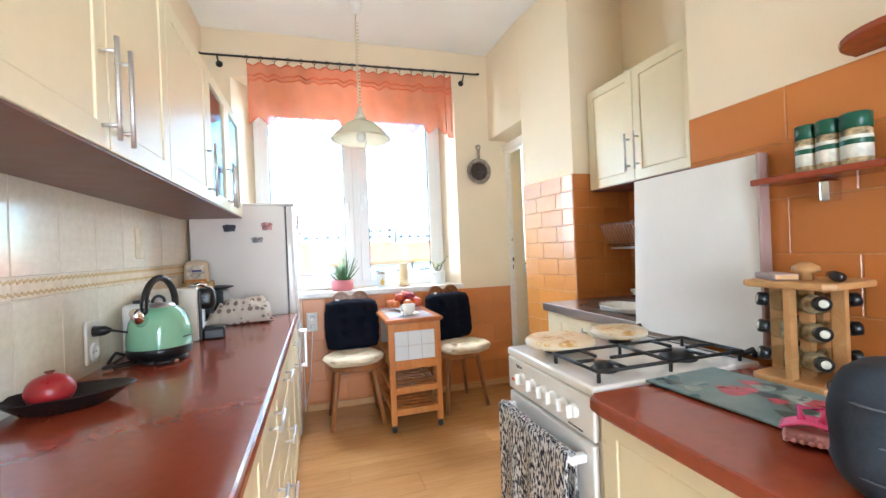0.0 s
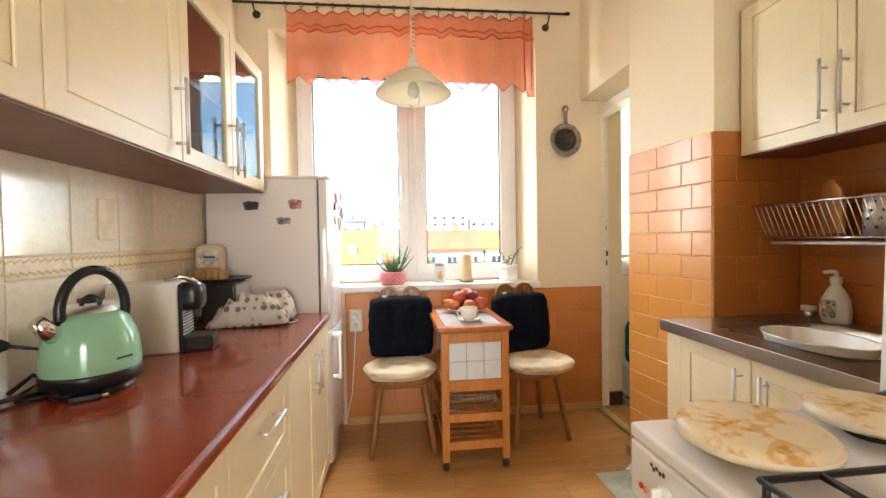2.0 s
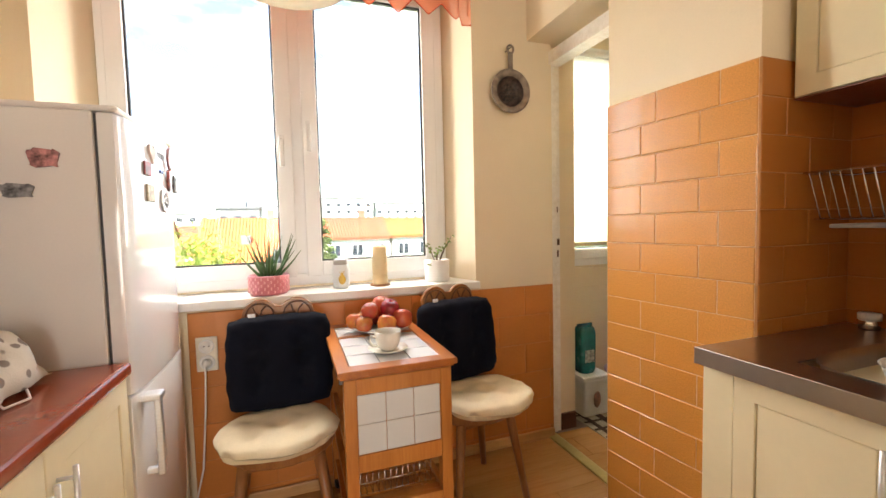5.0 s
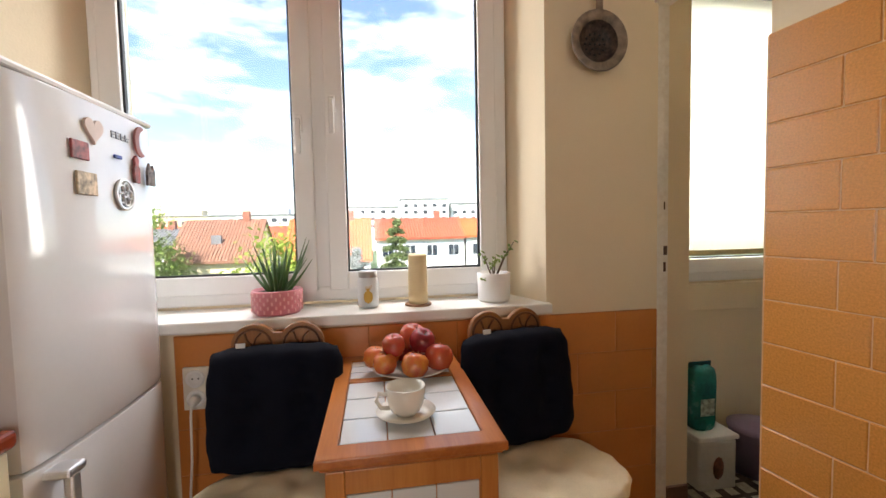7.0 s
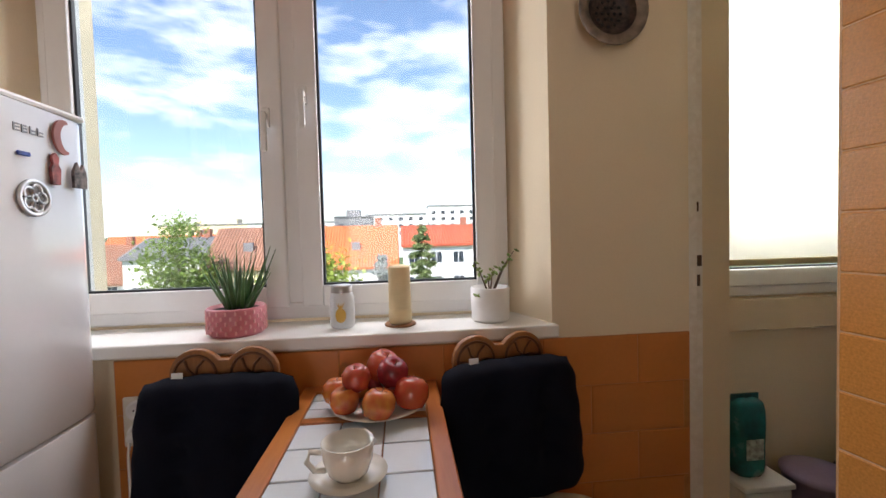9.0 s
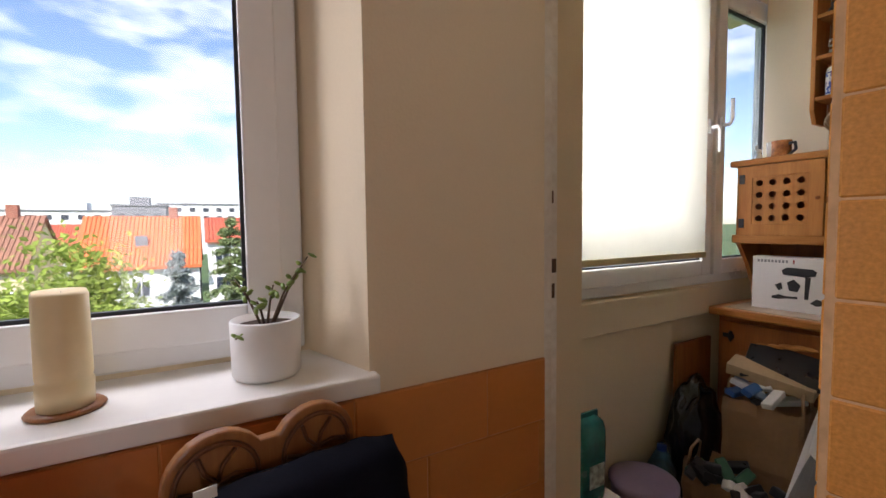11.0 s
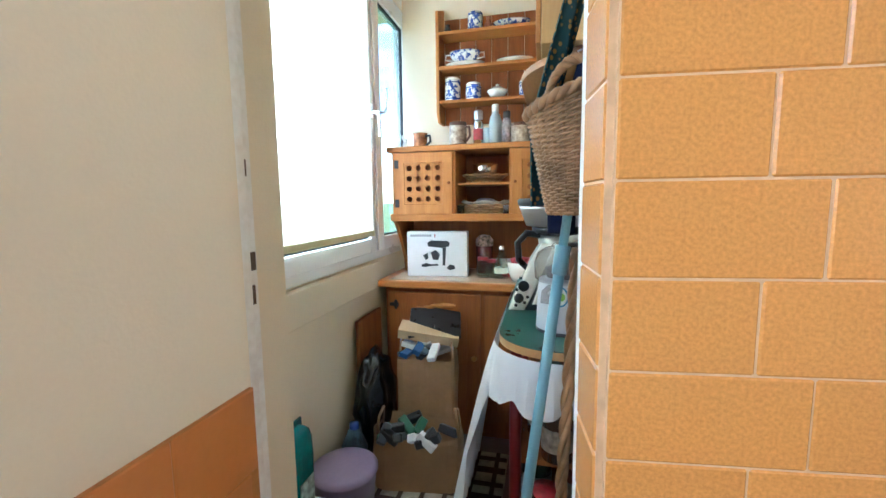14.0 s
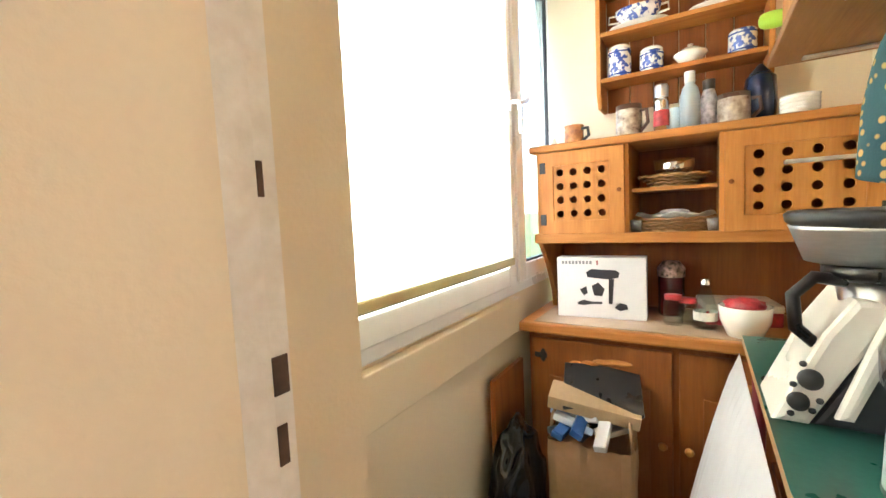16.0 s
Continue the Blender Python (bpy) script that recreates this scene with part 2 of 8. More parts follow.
def thing(name, at, label, category, group="", kind=""):
    ob = new(name)
    ob.empty_display_size = 0.05
    ob.matrix_world = at if isinstance(at, Matrix) else Matrix.Translation(at)
    return tagged(ob, label, category, group, kind)


def box(x0, y0, z0, x1, y1, z1, bevel=0.0, seg=2, bm=None, m=None, mi=0):
    """A box between two corners, its edges rounded."""
    b = bmesh.new()
    r = bmesh.ops.create_cube(b, size=1)["verts"]
    for v in r:
        v.co = Vector(((x0 + x1) / 2 + v.co.x * abs(x1 - x0), (y0 + y1) / 2 + v.co.y * abs(y1 - y0), (z0 + z1) / 2 + v.co.z * abs(z1 - z0)))
    if bevel:
        bmesh.ops.bevel(b, geom=b.edges[:], offset=min(bevel, 0.45 * min(abs(x1 - x0), abs(y1 - y0), abs(z1 - z0))), segments=seg, affect="EDGES", profile=0.5)
    return merge(bm, b, m, mi)


def merge(bm, b, m=None, mi=0):
    """Adds b to bm (or gives b back), moved by m, with a material slot."""
    if m is not None:
        bmesh.ops.transform(b, matrix=m, verts=b.verts[:])
    if mi:
        for f in b.faces:
            f.material_index = mi
    if bm is None:
        return b
    vs = [bm.verts.new(v.co) for v in b.verts]
    b.verts.index_update()
    for f in b.faces:
        try:
            g = bm.faces.new([vs[v.index] for v in f.verts])
            g.material_index, g.smooth = f.material_index, f.smooth
        except ValueError:
            pass
    b.free()
    return bm


def lathe(profile, seg=28, bm=None, m=None, mi=0, sx=1.0, sy=1.0):
    """A turned body from (radius, height) pairs."""
    b = bmesh.new()
    rings = []
    for r, z in profile:
        if r < 1e-5:
            rings.append([b.verts.new((0, 0, z))])
        else:
            rings.append([b.verts.new((sx * r * math.cos(2 * math.pi * i / seg), sy * r * math.sin(2 * math.pi * i / seg), z)) for i in range(seg)])
    for a, c in zip(rings, rings[1:]):
        for i in range(seg):
            j = (i + 1) % seg
            if len(a) == 1 and len(c) > 1:
                b.faces.new((a[0], c[j], c[i]))
            elif len(c) == 1 and len(a) > 1:
                b.faces.new((a[i], a[j], c[0]))
            elif len(a) > 1:
                b.faces.new((a[i], a[j], c[j], c[i]))
    for f in b.faces:
        f.smooth = True
    bmesh.ops.recalc_face_normals(b, faces=b.faces[:])
    return merge(bm, b, m, mi)


def tube(points, r, seg=8, bm=None, m=None, mi=0, r1=None, closed=False):
    """A round bar along points, its radius running from r to r1."""
    b = bmesh.new()
    pts = [Vector(p) for p in points]
    n = len(pts)
    rings = []
    up = Vector((0, 0, 1))
    for i, p in enumerate(pts):
        if closed:
            d = (pts[(i + 1) % n] - pts[i - 1]).normalized()
        else:
            d = (pts[min(i + 1, n - 1)] - pts[max(i - 1, 0)]).normalized()
        if abs(d.dot(up)) > 0.95:
            up = Vector((1, 0, 0))
        s = d.cross(up).normalized()
        u = s.cross(d).normalized()
        up = u
        rad = r if r1 is None else r + (r1 - r) * i / max(1, n - 1)
        rings.append([b.verts.new(p + rad * (math.cos(2 * math.pi * k / seg) * s + math.sin(2 * math.pi * k / seg) * u)) for k in range(seg)])
    pairs = list(zip(rings, rings[1:])) + ([(rings[-1], rings[0])] if closed else [])
    for a, c in pairs:
        for k in range(seg):
            b.faces.new((a[k], a[(k + 1) % seg], c[(k + 1) % seg], c[k]))
    if not closed:
        b.faces.new(rings[0][::-1])
        b.faces.new(rings[-1])
    for f in b.faces:
        f.smooth = True
    bmesh.ops.recalc_face_normals(b, faces=b.faces[:])
    return merge(bm, b, m, mi)


def arc(cx, cz, rx, rz, a0, a1, n=12, y=0.0):
    return [(cx + rx * math.cos(radians(a0 + (a1 - a0) * i / n)), y, cz + rz * math.sin(radians(a0 + (a1 - a0) * i / n))) for i in range(n + 1)]


def extrude(outline, z0, z1, bevel=0.0, bm=None, m=None, mi=0):
    """A plate with the given x, y outline between two heights."""
    b = bmesh.new()
    lo = [b.verts.new((x, y, z0)) for x, y in outline]
    hi = [b.verts.new((x, y, z1)) for x, y in outline]
    b.faces.new(lo[::-1])
    b.faces.new(hi)
    n = len(lo)
    for i in range(n):
        b.faces.new((lo[i], lo[(i + 1) % n], hi[(i + 1) % n], hi[i]))
    bmesh.ops.recalc_face_normals(b, faces=b.faces[:])
    if bevel:
        es = [e for e in b.edges if abs(e.verts[0].co.z - e.verts[1].co.z) < 1e-6]
        bmesh.ops.bevel(b, geom=es, offset=bevel, segments=2, affect="EDGES", profile=0.5)
    return merge(bm, b, m, mi)


def sheet(nx, ny, fn, thick=0.0, bm=None, m=None, mi=0, smooth=True):
    """A curved sheet: fn(u, v) gives its points."""
    b = bmesh.new()
    g = [[b.verts.new(fn(i / nx, j / ny)) for j in range(ny + 1)] for i in range(nx + 1)]
    for i in range(nx):
        for j in range(ny):
            b.faces.new((g[i][j], g[i + 1][j], g[i + 1][j + 1], g[i][j + 1])).smooth = smooth
    if thick:
        bmesh.ops.recalc_face_normals(b, faces=b.faces[:])
        bmesh.ops.solidify(b, geom=b.faces[:], thickness=thick)
        for f in b.faces:
            f.smooth = smooth
    return merge(bm, b, m, mi)


def blob(rx, ry, rz, rough=0.0, seed=0, sub=3, freq=3.0, bm=None, m=None, mi=0, power=2.0):
    """A rounded lump; power above 2 makes it boxier."""
    b = bmesh.new()
    bmesh.ops.create_icosphere(b, subdivisions=sub, radius=1)
    for v in b.verts:
        c = v.co.copy()
        if power != 2.0:
            k = (abs(c.x) ** power + abs(c.y) ** power + abs(c.z) ** power) ** (-1 / power)
            c = c * k
        if rough:
            c = c * (1 + rough * noise.noise(v.co * freq + Vector((seed * 7.3, seed, 0))))
        v.co = Vector((c.x * rx, c.y * ry, c.z * rz))
    for f in b.faces:
        f.smooth = True
    return merge(bm, b, m, mi)


def structure(name, bm, material, label, category):
    return tagged(part(name, bm, material), label, category, "", "structure")


X_W, X_N, X_P, X_S = -0.78, 2.05, 1.62, 1.345   # west wall, niche wall, pillar face, stove wall
Y_WIN, Y_BACK, CEIL = 3.52, -1.3, 3.02
Y_P0, Y_P1, Y_S = 2.34, 2.93, 1.20                 # pillar south and north faces, end of the stove wall
PX1, PY0, PWIN = 3.56, 2.70, 3.86                   # pantry: east wall, south wall, window wall

# ---- floor, ceilings, walls ----
structure("floor_base", box(X_W, Y_BACK, -0.12, X_N, Y_WIN, -0.012), M_GROUT, "screed under the wooden floor", "floor")
structure("ceiling", box(X_W - 0.3, Y_BACK - 0.2, CEIL, 2.4, Y_WIN + 0.4, CEIL + 0.2), M_CEIL, "white painted plaster ceiling", "ceiling")
structure("wall_west", box(X_W - 0.2, Y_BACK, -0.1, X_W, Y_WIN, CEIL), M_CREAM, "cream painted plaster wall", "wall")
# Unseen wall, white rather than cream to bounce light; its doorway is added.
bm = box(X_W - 0.2, Y_BACK - 0.2, -0.1, -0.12, Y_BACK, CEIL)
box(0.66, Y_BACK - 0.2, -0.1, 2.4, Y_BACK, CEIL, bm=bm)
box(-0.12, Y_BACK - 0.2, 2.08, 0.66, Y_BACK, CEIL, bm=bm)
structure("wall_south", bm, M_CEIL, "unseen south wall, white to bounce light, with an open doorway", "wall")
# Unseen hall, added to keep the sun from entering by the doorway.
H0, H1 = Y_BACK - 1.4, Y_BACK - 0.202
bm = box(-0.7, H0 - 0.1, -0.1, 1.3, H0, 2.5)
box(-0.8, H0, -0.1, -0.7, H1, 2.5, bm=bm)
box(1.3, H0, -0.1, 1.4, H1, 2.5, bm=bm)
structure("wall_hall", bm, M_CEIL, "unseen hall walls that shut the sun out of the doorway", "wall")
structure("ceiling_hall", box(-0.8, H0 - 0.1, 2.5, 1.4, H1, 2.6), M_CEIL, "unseen hall ceiling that shuts the sun out", "ceiling")
structure("floor_hall", box(-0.7, H0, -0.1, 1.3, Y_BACK - 0.001, -0.004), M_GROUT, "unseen plain hall floor", "floor")
bm = box(X_S, Y_BACK, -0.1, 2.35, Y_S, CEIL)
structure("wall_stove", bm, M_CREAM, "cream painted chimney wall behind the cooker", "wall")
structure("wall_niche", box(X_N, Y_S, -0.1, 2.35, Y_P0, CEIL), M_CREAM, "cream painted wall of the sink niche", "wall")
PILLAR = [(1.62, 2.34), (1.555, 2.89), (1.66, 2.903), (1.78, 2.903), (1.80, 2.70), (2.35, 2.70), (2.35, 2.34)]
structure("pillar", extrude(PILLAR, -0.1, CEIL), M_CREAM, "cream painted chimney breast with tiled foot", "pillar")
# lintel over the pantry door
bm = bmesh.new()
extrude([(1.555, 2.892), (1.555, Y_WIN - 0.001), (1.708, Y_WIN - 0.001), (1.708, 3.554), (1.89, 3.554), (1.89, 2.925), (1.69, 2.925)], 2.24, CEIL, bm=bm)
structure("lintel", bm, M_CREAM, "cream plaster lintel above the pantry doorway", "lintel")

# window wall with splayed reveal
RX0, RX1, RZ0, RZ1 = -0.59, 1.225, 0.90, 2.66
FX0, FX1 = -0.47, 1.14
Y_F = 3.745
bm = bmesh.new()
box(X_W - 0.2, Y_WIN, -0.1, 1.71, 4.0, RZ0, bm=bm)
box(X_W - 0.2, Y_WIN, RZ1, 1.71, 4.0, CEIL, bm=bm)
box(1.712, 3.556, -0.1, 1.89, 4.0, CEIL, bm=bm)
box(FX0 + 0.01, 3.82, RZ0, FX1 - 0.01, 4.0, 0.957, bm=bm)
box(FX0 + 0.01, 3.82, 2.55, FX1 - 0.01, 4.0, RZ1, bm=bm)
for a, c, e in ((X_W - 0.2, RX0, FX0 + 0.01), (1.71, RX1, FX1 - 0.01)):
    o = [(a, Y_WIN), (c, Y_WIN), (e, Y_F + 0.07), (e, 4.0), (a, 4.0)]
    extrude(o, RZ0, RZ1, bm=bm)
structure("wall_window", bm, M_CREAM, "cream painted window wall above an orange dado", "wall")

# pantry shell
bm = bmesh.new()
box(1.89, 3.86, -0.1, PX1 + 0.2, 4.1, 0.944, bm=bm)
box(1.89, 3.86, 2.42, PX1 + 0.2, 4.1, CEIL, bm=bm)
box(1.89, 3.86, 0.944, 1.92, 4.1, 2.42, bm=bm)
box(3.70, 3.86, 0.944, PX1 + 0.2, 3.93, 2.42, bm=bm)
structure("wall_pantry_window", bm, M_CREAM, "cream plaster wall below the pantry window", "wall")
structure("wall_pantry_east", box(PX1, PY0, -0.1, PX1 + 0.2, 3.822, CEIL), M_CREAM, "cream painted pantry end wall", "wall")
structure("wall_pantry_south", box(2.35, PY0 - 0.2, -0.1, PX1 + 0.2, PY0, CEIL), M_CREAM, "cream painted pantry side wall", "wall")
structure("ceiling_pantry", box(1.892, PY0, 2.62, PX1, 3.858, 2.75), M_CEIL, "white pantry ceiling", "ceiling")
structure("floor_pantry", box(1.72, PY0, -0.1, PX1, 3.86, -0.004), mat("grey_brown_lino", (0.20, 0.14, 0.12), 0.5, 0, 0.1, 8.0, 0.2, 80), "grey-brown pantry floor", "floor")

# ---- windows, door frame, skirting ----
def window_unit(name, x0, x1, z0, z1, y, panes, label, mull):
    """A white plastic window: frame, sashes with black seals, panes, handles. panes: glass spans in x."""
    w = tagged(thing(name, (0, 0, 0), label, "window"), kind="structure")
    bm = bmesh.new()
    d = 0.07
    box(x0, y, z0, x0 + 0.06, y + d, z1, 0.006, bm=bm)
    box(x1 - 0.06, y, z0, x1, y + d, z1, 0.006, bm=bm)
    box(x0 + 0.06, y, z0, x1 - 0.06, y + d, z0 + 0.06, 0.006, bm=bm)
    box(x0 + 0.06, y, z1 - 0.06, x1 - 0.06, y + d, z1, 0.006, bm=bm)
    if mull:
        box(mull - 0.03, y + 0.004, z0 + 0.06, mull + 0.03, y + d, z1 - 0.06, 0.004, bm=bm)
    part("window_frame", bm, M_PVC, w)
    for gx0, gx1 in panes:
        a, c, e, g = gx0 - 0.075, gx1 + 0.075, z0 + 0.045, z1 - 0.045
        gz0, gz1 = e + 0.075, g - 0.075
        bm = bmesh.new()
        for q in ((a, e, gx0, g), (gx1, e, c, g), (gx0, e, gx1, gz0), (gx0, gz1, gx1, g)):
            box(q[0], y - 0.018, q[1], q[2], y + 0.045, q[3], 0.005, bm=bm)
        s = part("sash", bm, M_PVC, w)
        bm = bmesh.new()
        for q in ((gx0, gz0, gx0 + 0.008, gz1), (gx1 - 0.008, gz0, gx1, gz1), (gx0, gz0, gx1, gz0 + 0.008), (gx0, gz1 - 0.008, gx1, gz1)):
            box(q[0], y - 0.004, q[1], q[2], y + 0.012, q[3], bm=bm)
        if gx1 - gx0 > 0.3:
            part("seal", bm, M_GASKET, s)
        else:
            bm.free()
        p = part("pane", box(gx0, y + 0.012, gz0, gx1, y + 0.016, gz1), M_GLASS, s)
        p.visible_shadow = False
    return w


w1 = window_unit("window_1", FX0, FX1, 0.955, 2.56, Y_F, [(-0.36, 0.25), (0.449, 1.015)], "white plastic two-leaf kitchen window, closed", 0.35)
for hx, hz in ((0.275, 1.62), (0.405, 1.70)):
    bm = bmesh.new()
    box(hx - 0.013, Y_F - 0.03, hz + 0.02, hx + 0.013, Y_F - 0.018, hz + 0.09, 0.004, bm=bm)
    box(hx - 0.009, Y_F - 0.062, hz + 0.045, hx + 0.009, Y_F - 0.03, hz + 0.065, 0.004, bm=bm)
    box(hx - 0.011, Y_F - 0.066, hz - 0.07, hx + 0.011, Y_F - 0.05, hz + 0.068, 0.006, bm=bm)
    part("window_handle", bm, M_PVC, w1, "white plastic handle")
structure("window_sill", box(RX0, Y_WIN - 0.03, 0.905, 1.24, Y_F + 0.01, 0.945, 0.006), M_WHITE, "white painted inner window sill", "sill")

w2 = window_unit("window_2", 1.92, 3.70, 0.946, 2.42, 3.845, [(2.02, 3.01), (3.19, 3.59)], "white plastic pantry window", 3.1)
for hx, hz, lift in ((3.05, 1.70, 0), (3.15, 1.72, 1)):
    bm = bmesh.new()
    box(hx - 0.013, 3.815, hz - 0.03, hx + 0.013, 3.827, hz + 0.04, 0.004, bm=bm)
    tube([(hx, 3.82, hz), (hx, 3.79, hz), (hx + 0.004, 3.78, hz + (0.02 if lift else -0.02)), (hx + 0.004, 3.78, hz + (0.12 if lift else -0.12))], 0.009, 8, bm=bm)
    part("window_handle", bm, M_PVC, w2, "white plastic handle")
structure("sill_board", box(1.89, 3.822, 0.80, 3.10, 3.858, 0.936, 0.004), M_CREAM, "cream boxed ledge under the pantry window", "sill")

M_BLIND = cloth("cream_blind_cloth", (0.89, 0.885, 0.82), 500, 0.03, 0.58)
M_BLINDBAR = mat("yellowed_plastic", (0.66, 0.60, 0.33), 0.4, 0, 0.05)
bl = thing("roller_blind", (2.46, 3.80, 2.345), "cream roller blind drawn down over the pantry window", "blind")
part("cloth", sheet(4, 6, lambda u, v: (-0.52 + 1.04 * u, 0.002 * math.sin(9 * u), -1.235 + 1.235 * v), 0.0015), M_BLIND, bl)
part("bottom_bar", box(-0.52, -0.008, -1.262, 0.52, 0.010, -1.235, 0.003), M_BLINDBAR, bl, "yellowed plastic bottom bar")
part("roller", tube([(-0.53, 0, 0.01), (0.53, 0, 0.01)], 0.02, 12), M_PVC, bl)

# door frame without its leaf
df = tagged(thing("door_frame", (0, 0, 0), "worn white painted door frame without a door leaf", "door frame"), kind="structure")
bm = bmesh.new()
extrude([(1.713, 3.541), (1.752, 3.536), (1.752, 3.543), (1.778, 3.543), (1.778, 3.5555), (1.713, 3.5555)], 0, 2.20, bm=bm)
j = part("jamb", bm, M_JAMB, df, "chipped white paint with empty lock recesses")
for z0, z1, w in ((1.115, 1.153, 0.017), (1.045, 1.085, 0.011), (1.305, 1.338, 0.006)):
    part("strike_recess", box(1.757, 3.5412, z0, 1.757 + w, 3.5426, z1), mat("dark_recess_wood", (0.11, 0.065, 0.045), 0.8, 0, 0.2, 40), j)
part("jamb", extrude([(1.662, 2.9035), (1.662, 2.911), (1.72, 2.913), (1.72, 2.908), (1.779, 2.908), (1.779, 2.9035)], 0, 2.20), M_JAMB, df)
part("head", box(1.692, 2.914, 2.13, 1.778, 3.535, 2.20, 0.004), M_JAMB, df)
part("threshold", box(1.66, 2.915, 0.0, 1.72, 3.515, 0.012, 0.004), mat("brass_strip", (0.55, 0.42, 0.16), 0.35, 0.8, 0.1), df, "worn yellow metal strip")

M_SKIRT = wood("skirting_oak", (0.60, 0.36, 0.16), (0.45, 0.24, 0.09), 0, 0.4)
structure("baseboard", box(-0.12, Y_WIN - 0.03, 0, 1.70, Y_WIN - 0.013, 0.055, 0.006), M_SKIRT, "light oak skirting under the window", "baseboard")
bm = box(-0.018, 0, 0, 0, 0.56, 0.055, 0.006, m=pose(1.608, 2.34, 0, 0, 0, 6.7))
structure("baseboard_pillar", bm, M_SKIRT, "light oak skirting round the chimney breast", "baseboard")
structure("baseboard_pantry", box(1.782, 3.54, 0, 1.885, 3.5555, 0.10, 0.003), mat("brown_tile_skirt", (0.12, 0.05, 0.03), 0.4), "dark brown tile skirting", "baseboard")
bm = bmesh.new()
box(X_W, 2.0, 2.72, X_W + 0.02, 2.16, 2.90, 0.003, bm=bm)
for i in range(7):
    box(X_W + 0.02, 2.015, 2.735 + i * 0.022, X_W + 0.028, 2.145, 2.745 + i * 0.022, bm=bm)
tagged(part("air_vent", bm, mat("dusty_grey_grille", (0.42, 0.38, 0.32), 0.7, 0, 0.2, 40)), "dusty grey grille vent high on the wall", "vent")

# ---- curtain, lamp ----
rod = thing("curtain_rod", (0, 3.44, 2.79), "thin black iron curtain rod with finials", "curtain rod")
part("rod", tube([(-0.79, 0, -0.01), (1.43, 0, 0.015)], 0.008, 10), M_IRON, rod)
for x in (-0.79, 1.43):
    part("finial", blob(0.012, 0.012, 0.022, sub=2, m=pose(x, 0, 0.0025 + x * 0.011, 0, 90, 0)), M_IRON, rod)
for x in (-0.66, 1.30):
    bm = tube([(x, 0, 0), (x, 0.02, -0.03), (x, 0.06, -0.045), (x, 0.078, -0.045)], 0.006, 8)
    lathe([(0, 0), (0.026, 0), (0.022, 0.012), (0, 0.014)], 16, bm, pose(x, 0.079, -0.045, 90, 0, 0))
    part("bracket", bm, M_IRON, rod)
M_CURT = cloth("orange_voile", (0.82, 0.25, 0.13), 400, 0.08, 0.4, 0.72)
M_CURT2 = cloth("orange_hem", (0.70, 0.13, 0.05), 400, 0.08, 0.4, 0.9)
cu = thing("curtain", (0, 3.44, 0), "sheer orange voile valance with a zigzag hem", "curtain")


def cpoint(u, v):
    x = -0.46 + 1.64 * u
    z1 = 2.745 + 0.025 * u - 0.022 * (0.5 - 0.5 * math.cos(2 * math.pi * 17 * u))
    tri = abs((u * 11.5) % 1 - 0.5) * 2
    z0 = 2.345 - 0.02 * u - (0.07 * tri if u < 0.97 else 0.10)
    y = 0.012 * math.sin(u * 42 + 2 * v) + 0.02 * (1 - v) * math.sin(u * 9 + 1)
    return (x, y, z0 + (z1 - z0) * v)


part("cloth", sheet(184, 12, cpoint), M_CURT, cu)
bm = bmesh.new()
for v in (0.0, 0.72, 0.80, 0.99):
    tube([tuple(Vector(cpoint(i / 120, v)) - Vector((0, 0.003, 0))) for i in range(121)], 0.0045 if v else 0.003, 5, bm=bm)
part("hem_cord", bm, M_CURT2, cu, "darker orange cords across the cloth")
for u in (0.955, 0.985):
    part("side_pleat", sheet(2, 12, lambda a, v, u=u: (-0.46 + 1.64 * u + 0.02 * a, -0.03 + 0.03 * a, 2.27 + 0.5 * v), 0.001), M_CURT, cu)
for i in range(17):
    x = -0.46 + 1.64 * (i + 0.02) / 16.6
    bm = tube([(x + 0.016 * math.cos(a), 0, 2.786 + 0.0112 * x + 0.016 * math.sin(a)) for a in np.linspace(0, 2 * math.pi, 12, endpoint=False)], 0.0022, 5, closed=True)
    tube([(x, 0, 2.772 + 0.011 * x), (x, 0, 2.742 + 0.011 * x)], 0.003, 5, bm=bm)
    tagged(part("curtain_ring", bm, M_IRON, at=Matrix.Translation((0, 3.44, 0))), "small black iron ring with clip on the rod", "curtain ring", "rings on the curtain rod")

M_LAMPG = cloth("frosted_glass_shade", (0.88, 0.84, 0.72), 40, 0.06, 0.6, rough=0.25)
lp = thing("pendant_lamp", (0.325, 2.93, 2.04), "frosted glass pendant lamp on a curly cord, switched off", "lamp")
part("shade", lathe([(0.207, 0.008), (0.20, 0.0), (0.186, 0.02), (0.155, 0.052), (0.125, 0.078), (0.105, 0.10), (0.075, 0.12), (0.036, 0.135), (0.036, 0.141), (0.08, 0.125), (0.112, 0.105), (0.132, 0.083), (0.162, 0.057), (0.207, 0.008)], 40), M_LAMPG, lp, "marbled frosted glass shade")
part("cap", lathe([(0, 0.235), (0.012, 0.235), (0.02, 0.20), (0.036, 0.165), (0.038, 0.15), (0, 0.15)], 20), mat("ivory_plastic", (0.75, 0.70, 0.58), 0.4), lp)
part("bulb", lathe([(0, -0.015), (0.022, -0.008), (0.032, 0.02), (0.026, 0.05), (0.014, 0.08), (0.014, 0.14), (0, 0.14)], 20), mat("white_bulb_glass", (0.85, 0.85, 0.80), 0.3), lp)
part("pull_ring", tube([(0.03, 0.0, 0.05), (0.034, 0, -0.02), (0.024, 0, -0.055), (0.0, 0, -0.065), (-0.022, 0, -0.052)], 0.005, 7), M_WHITE, lp)
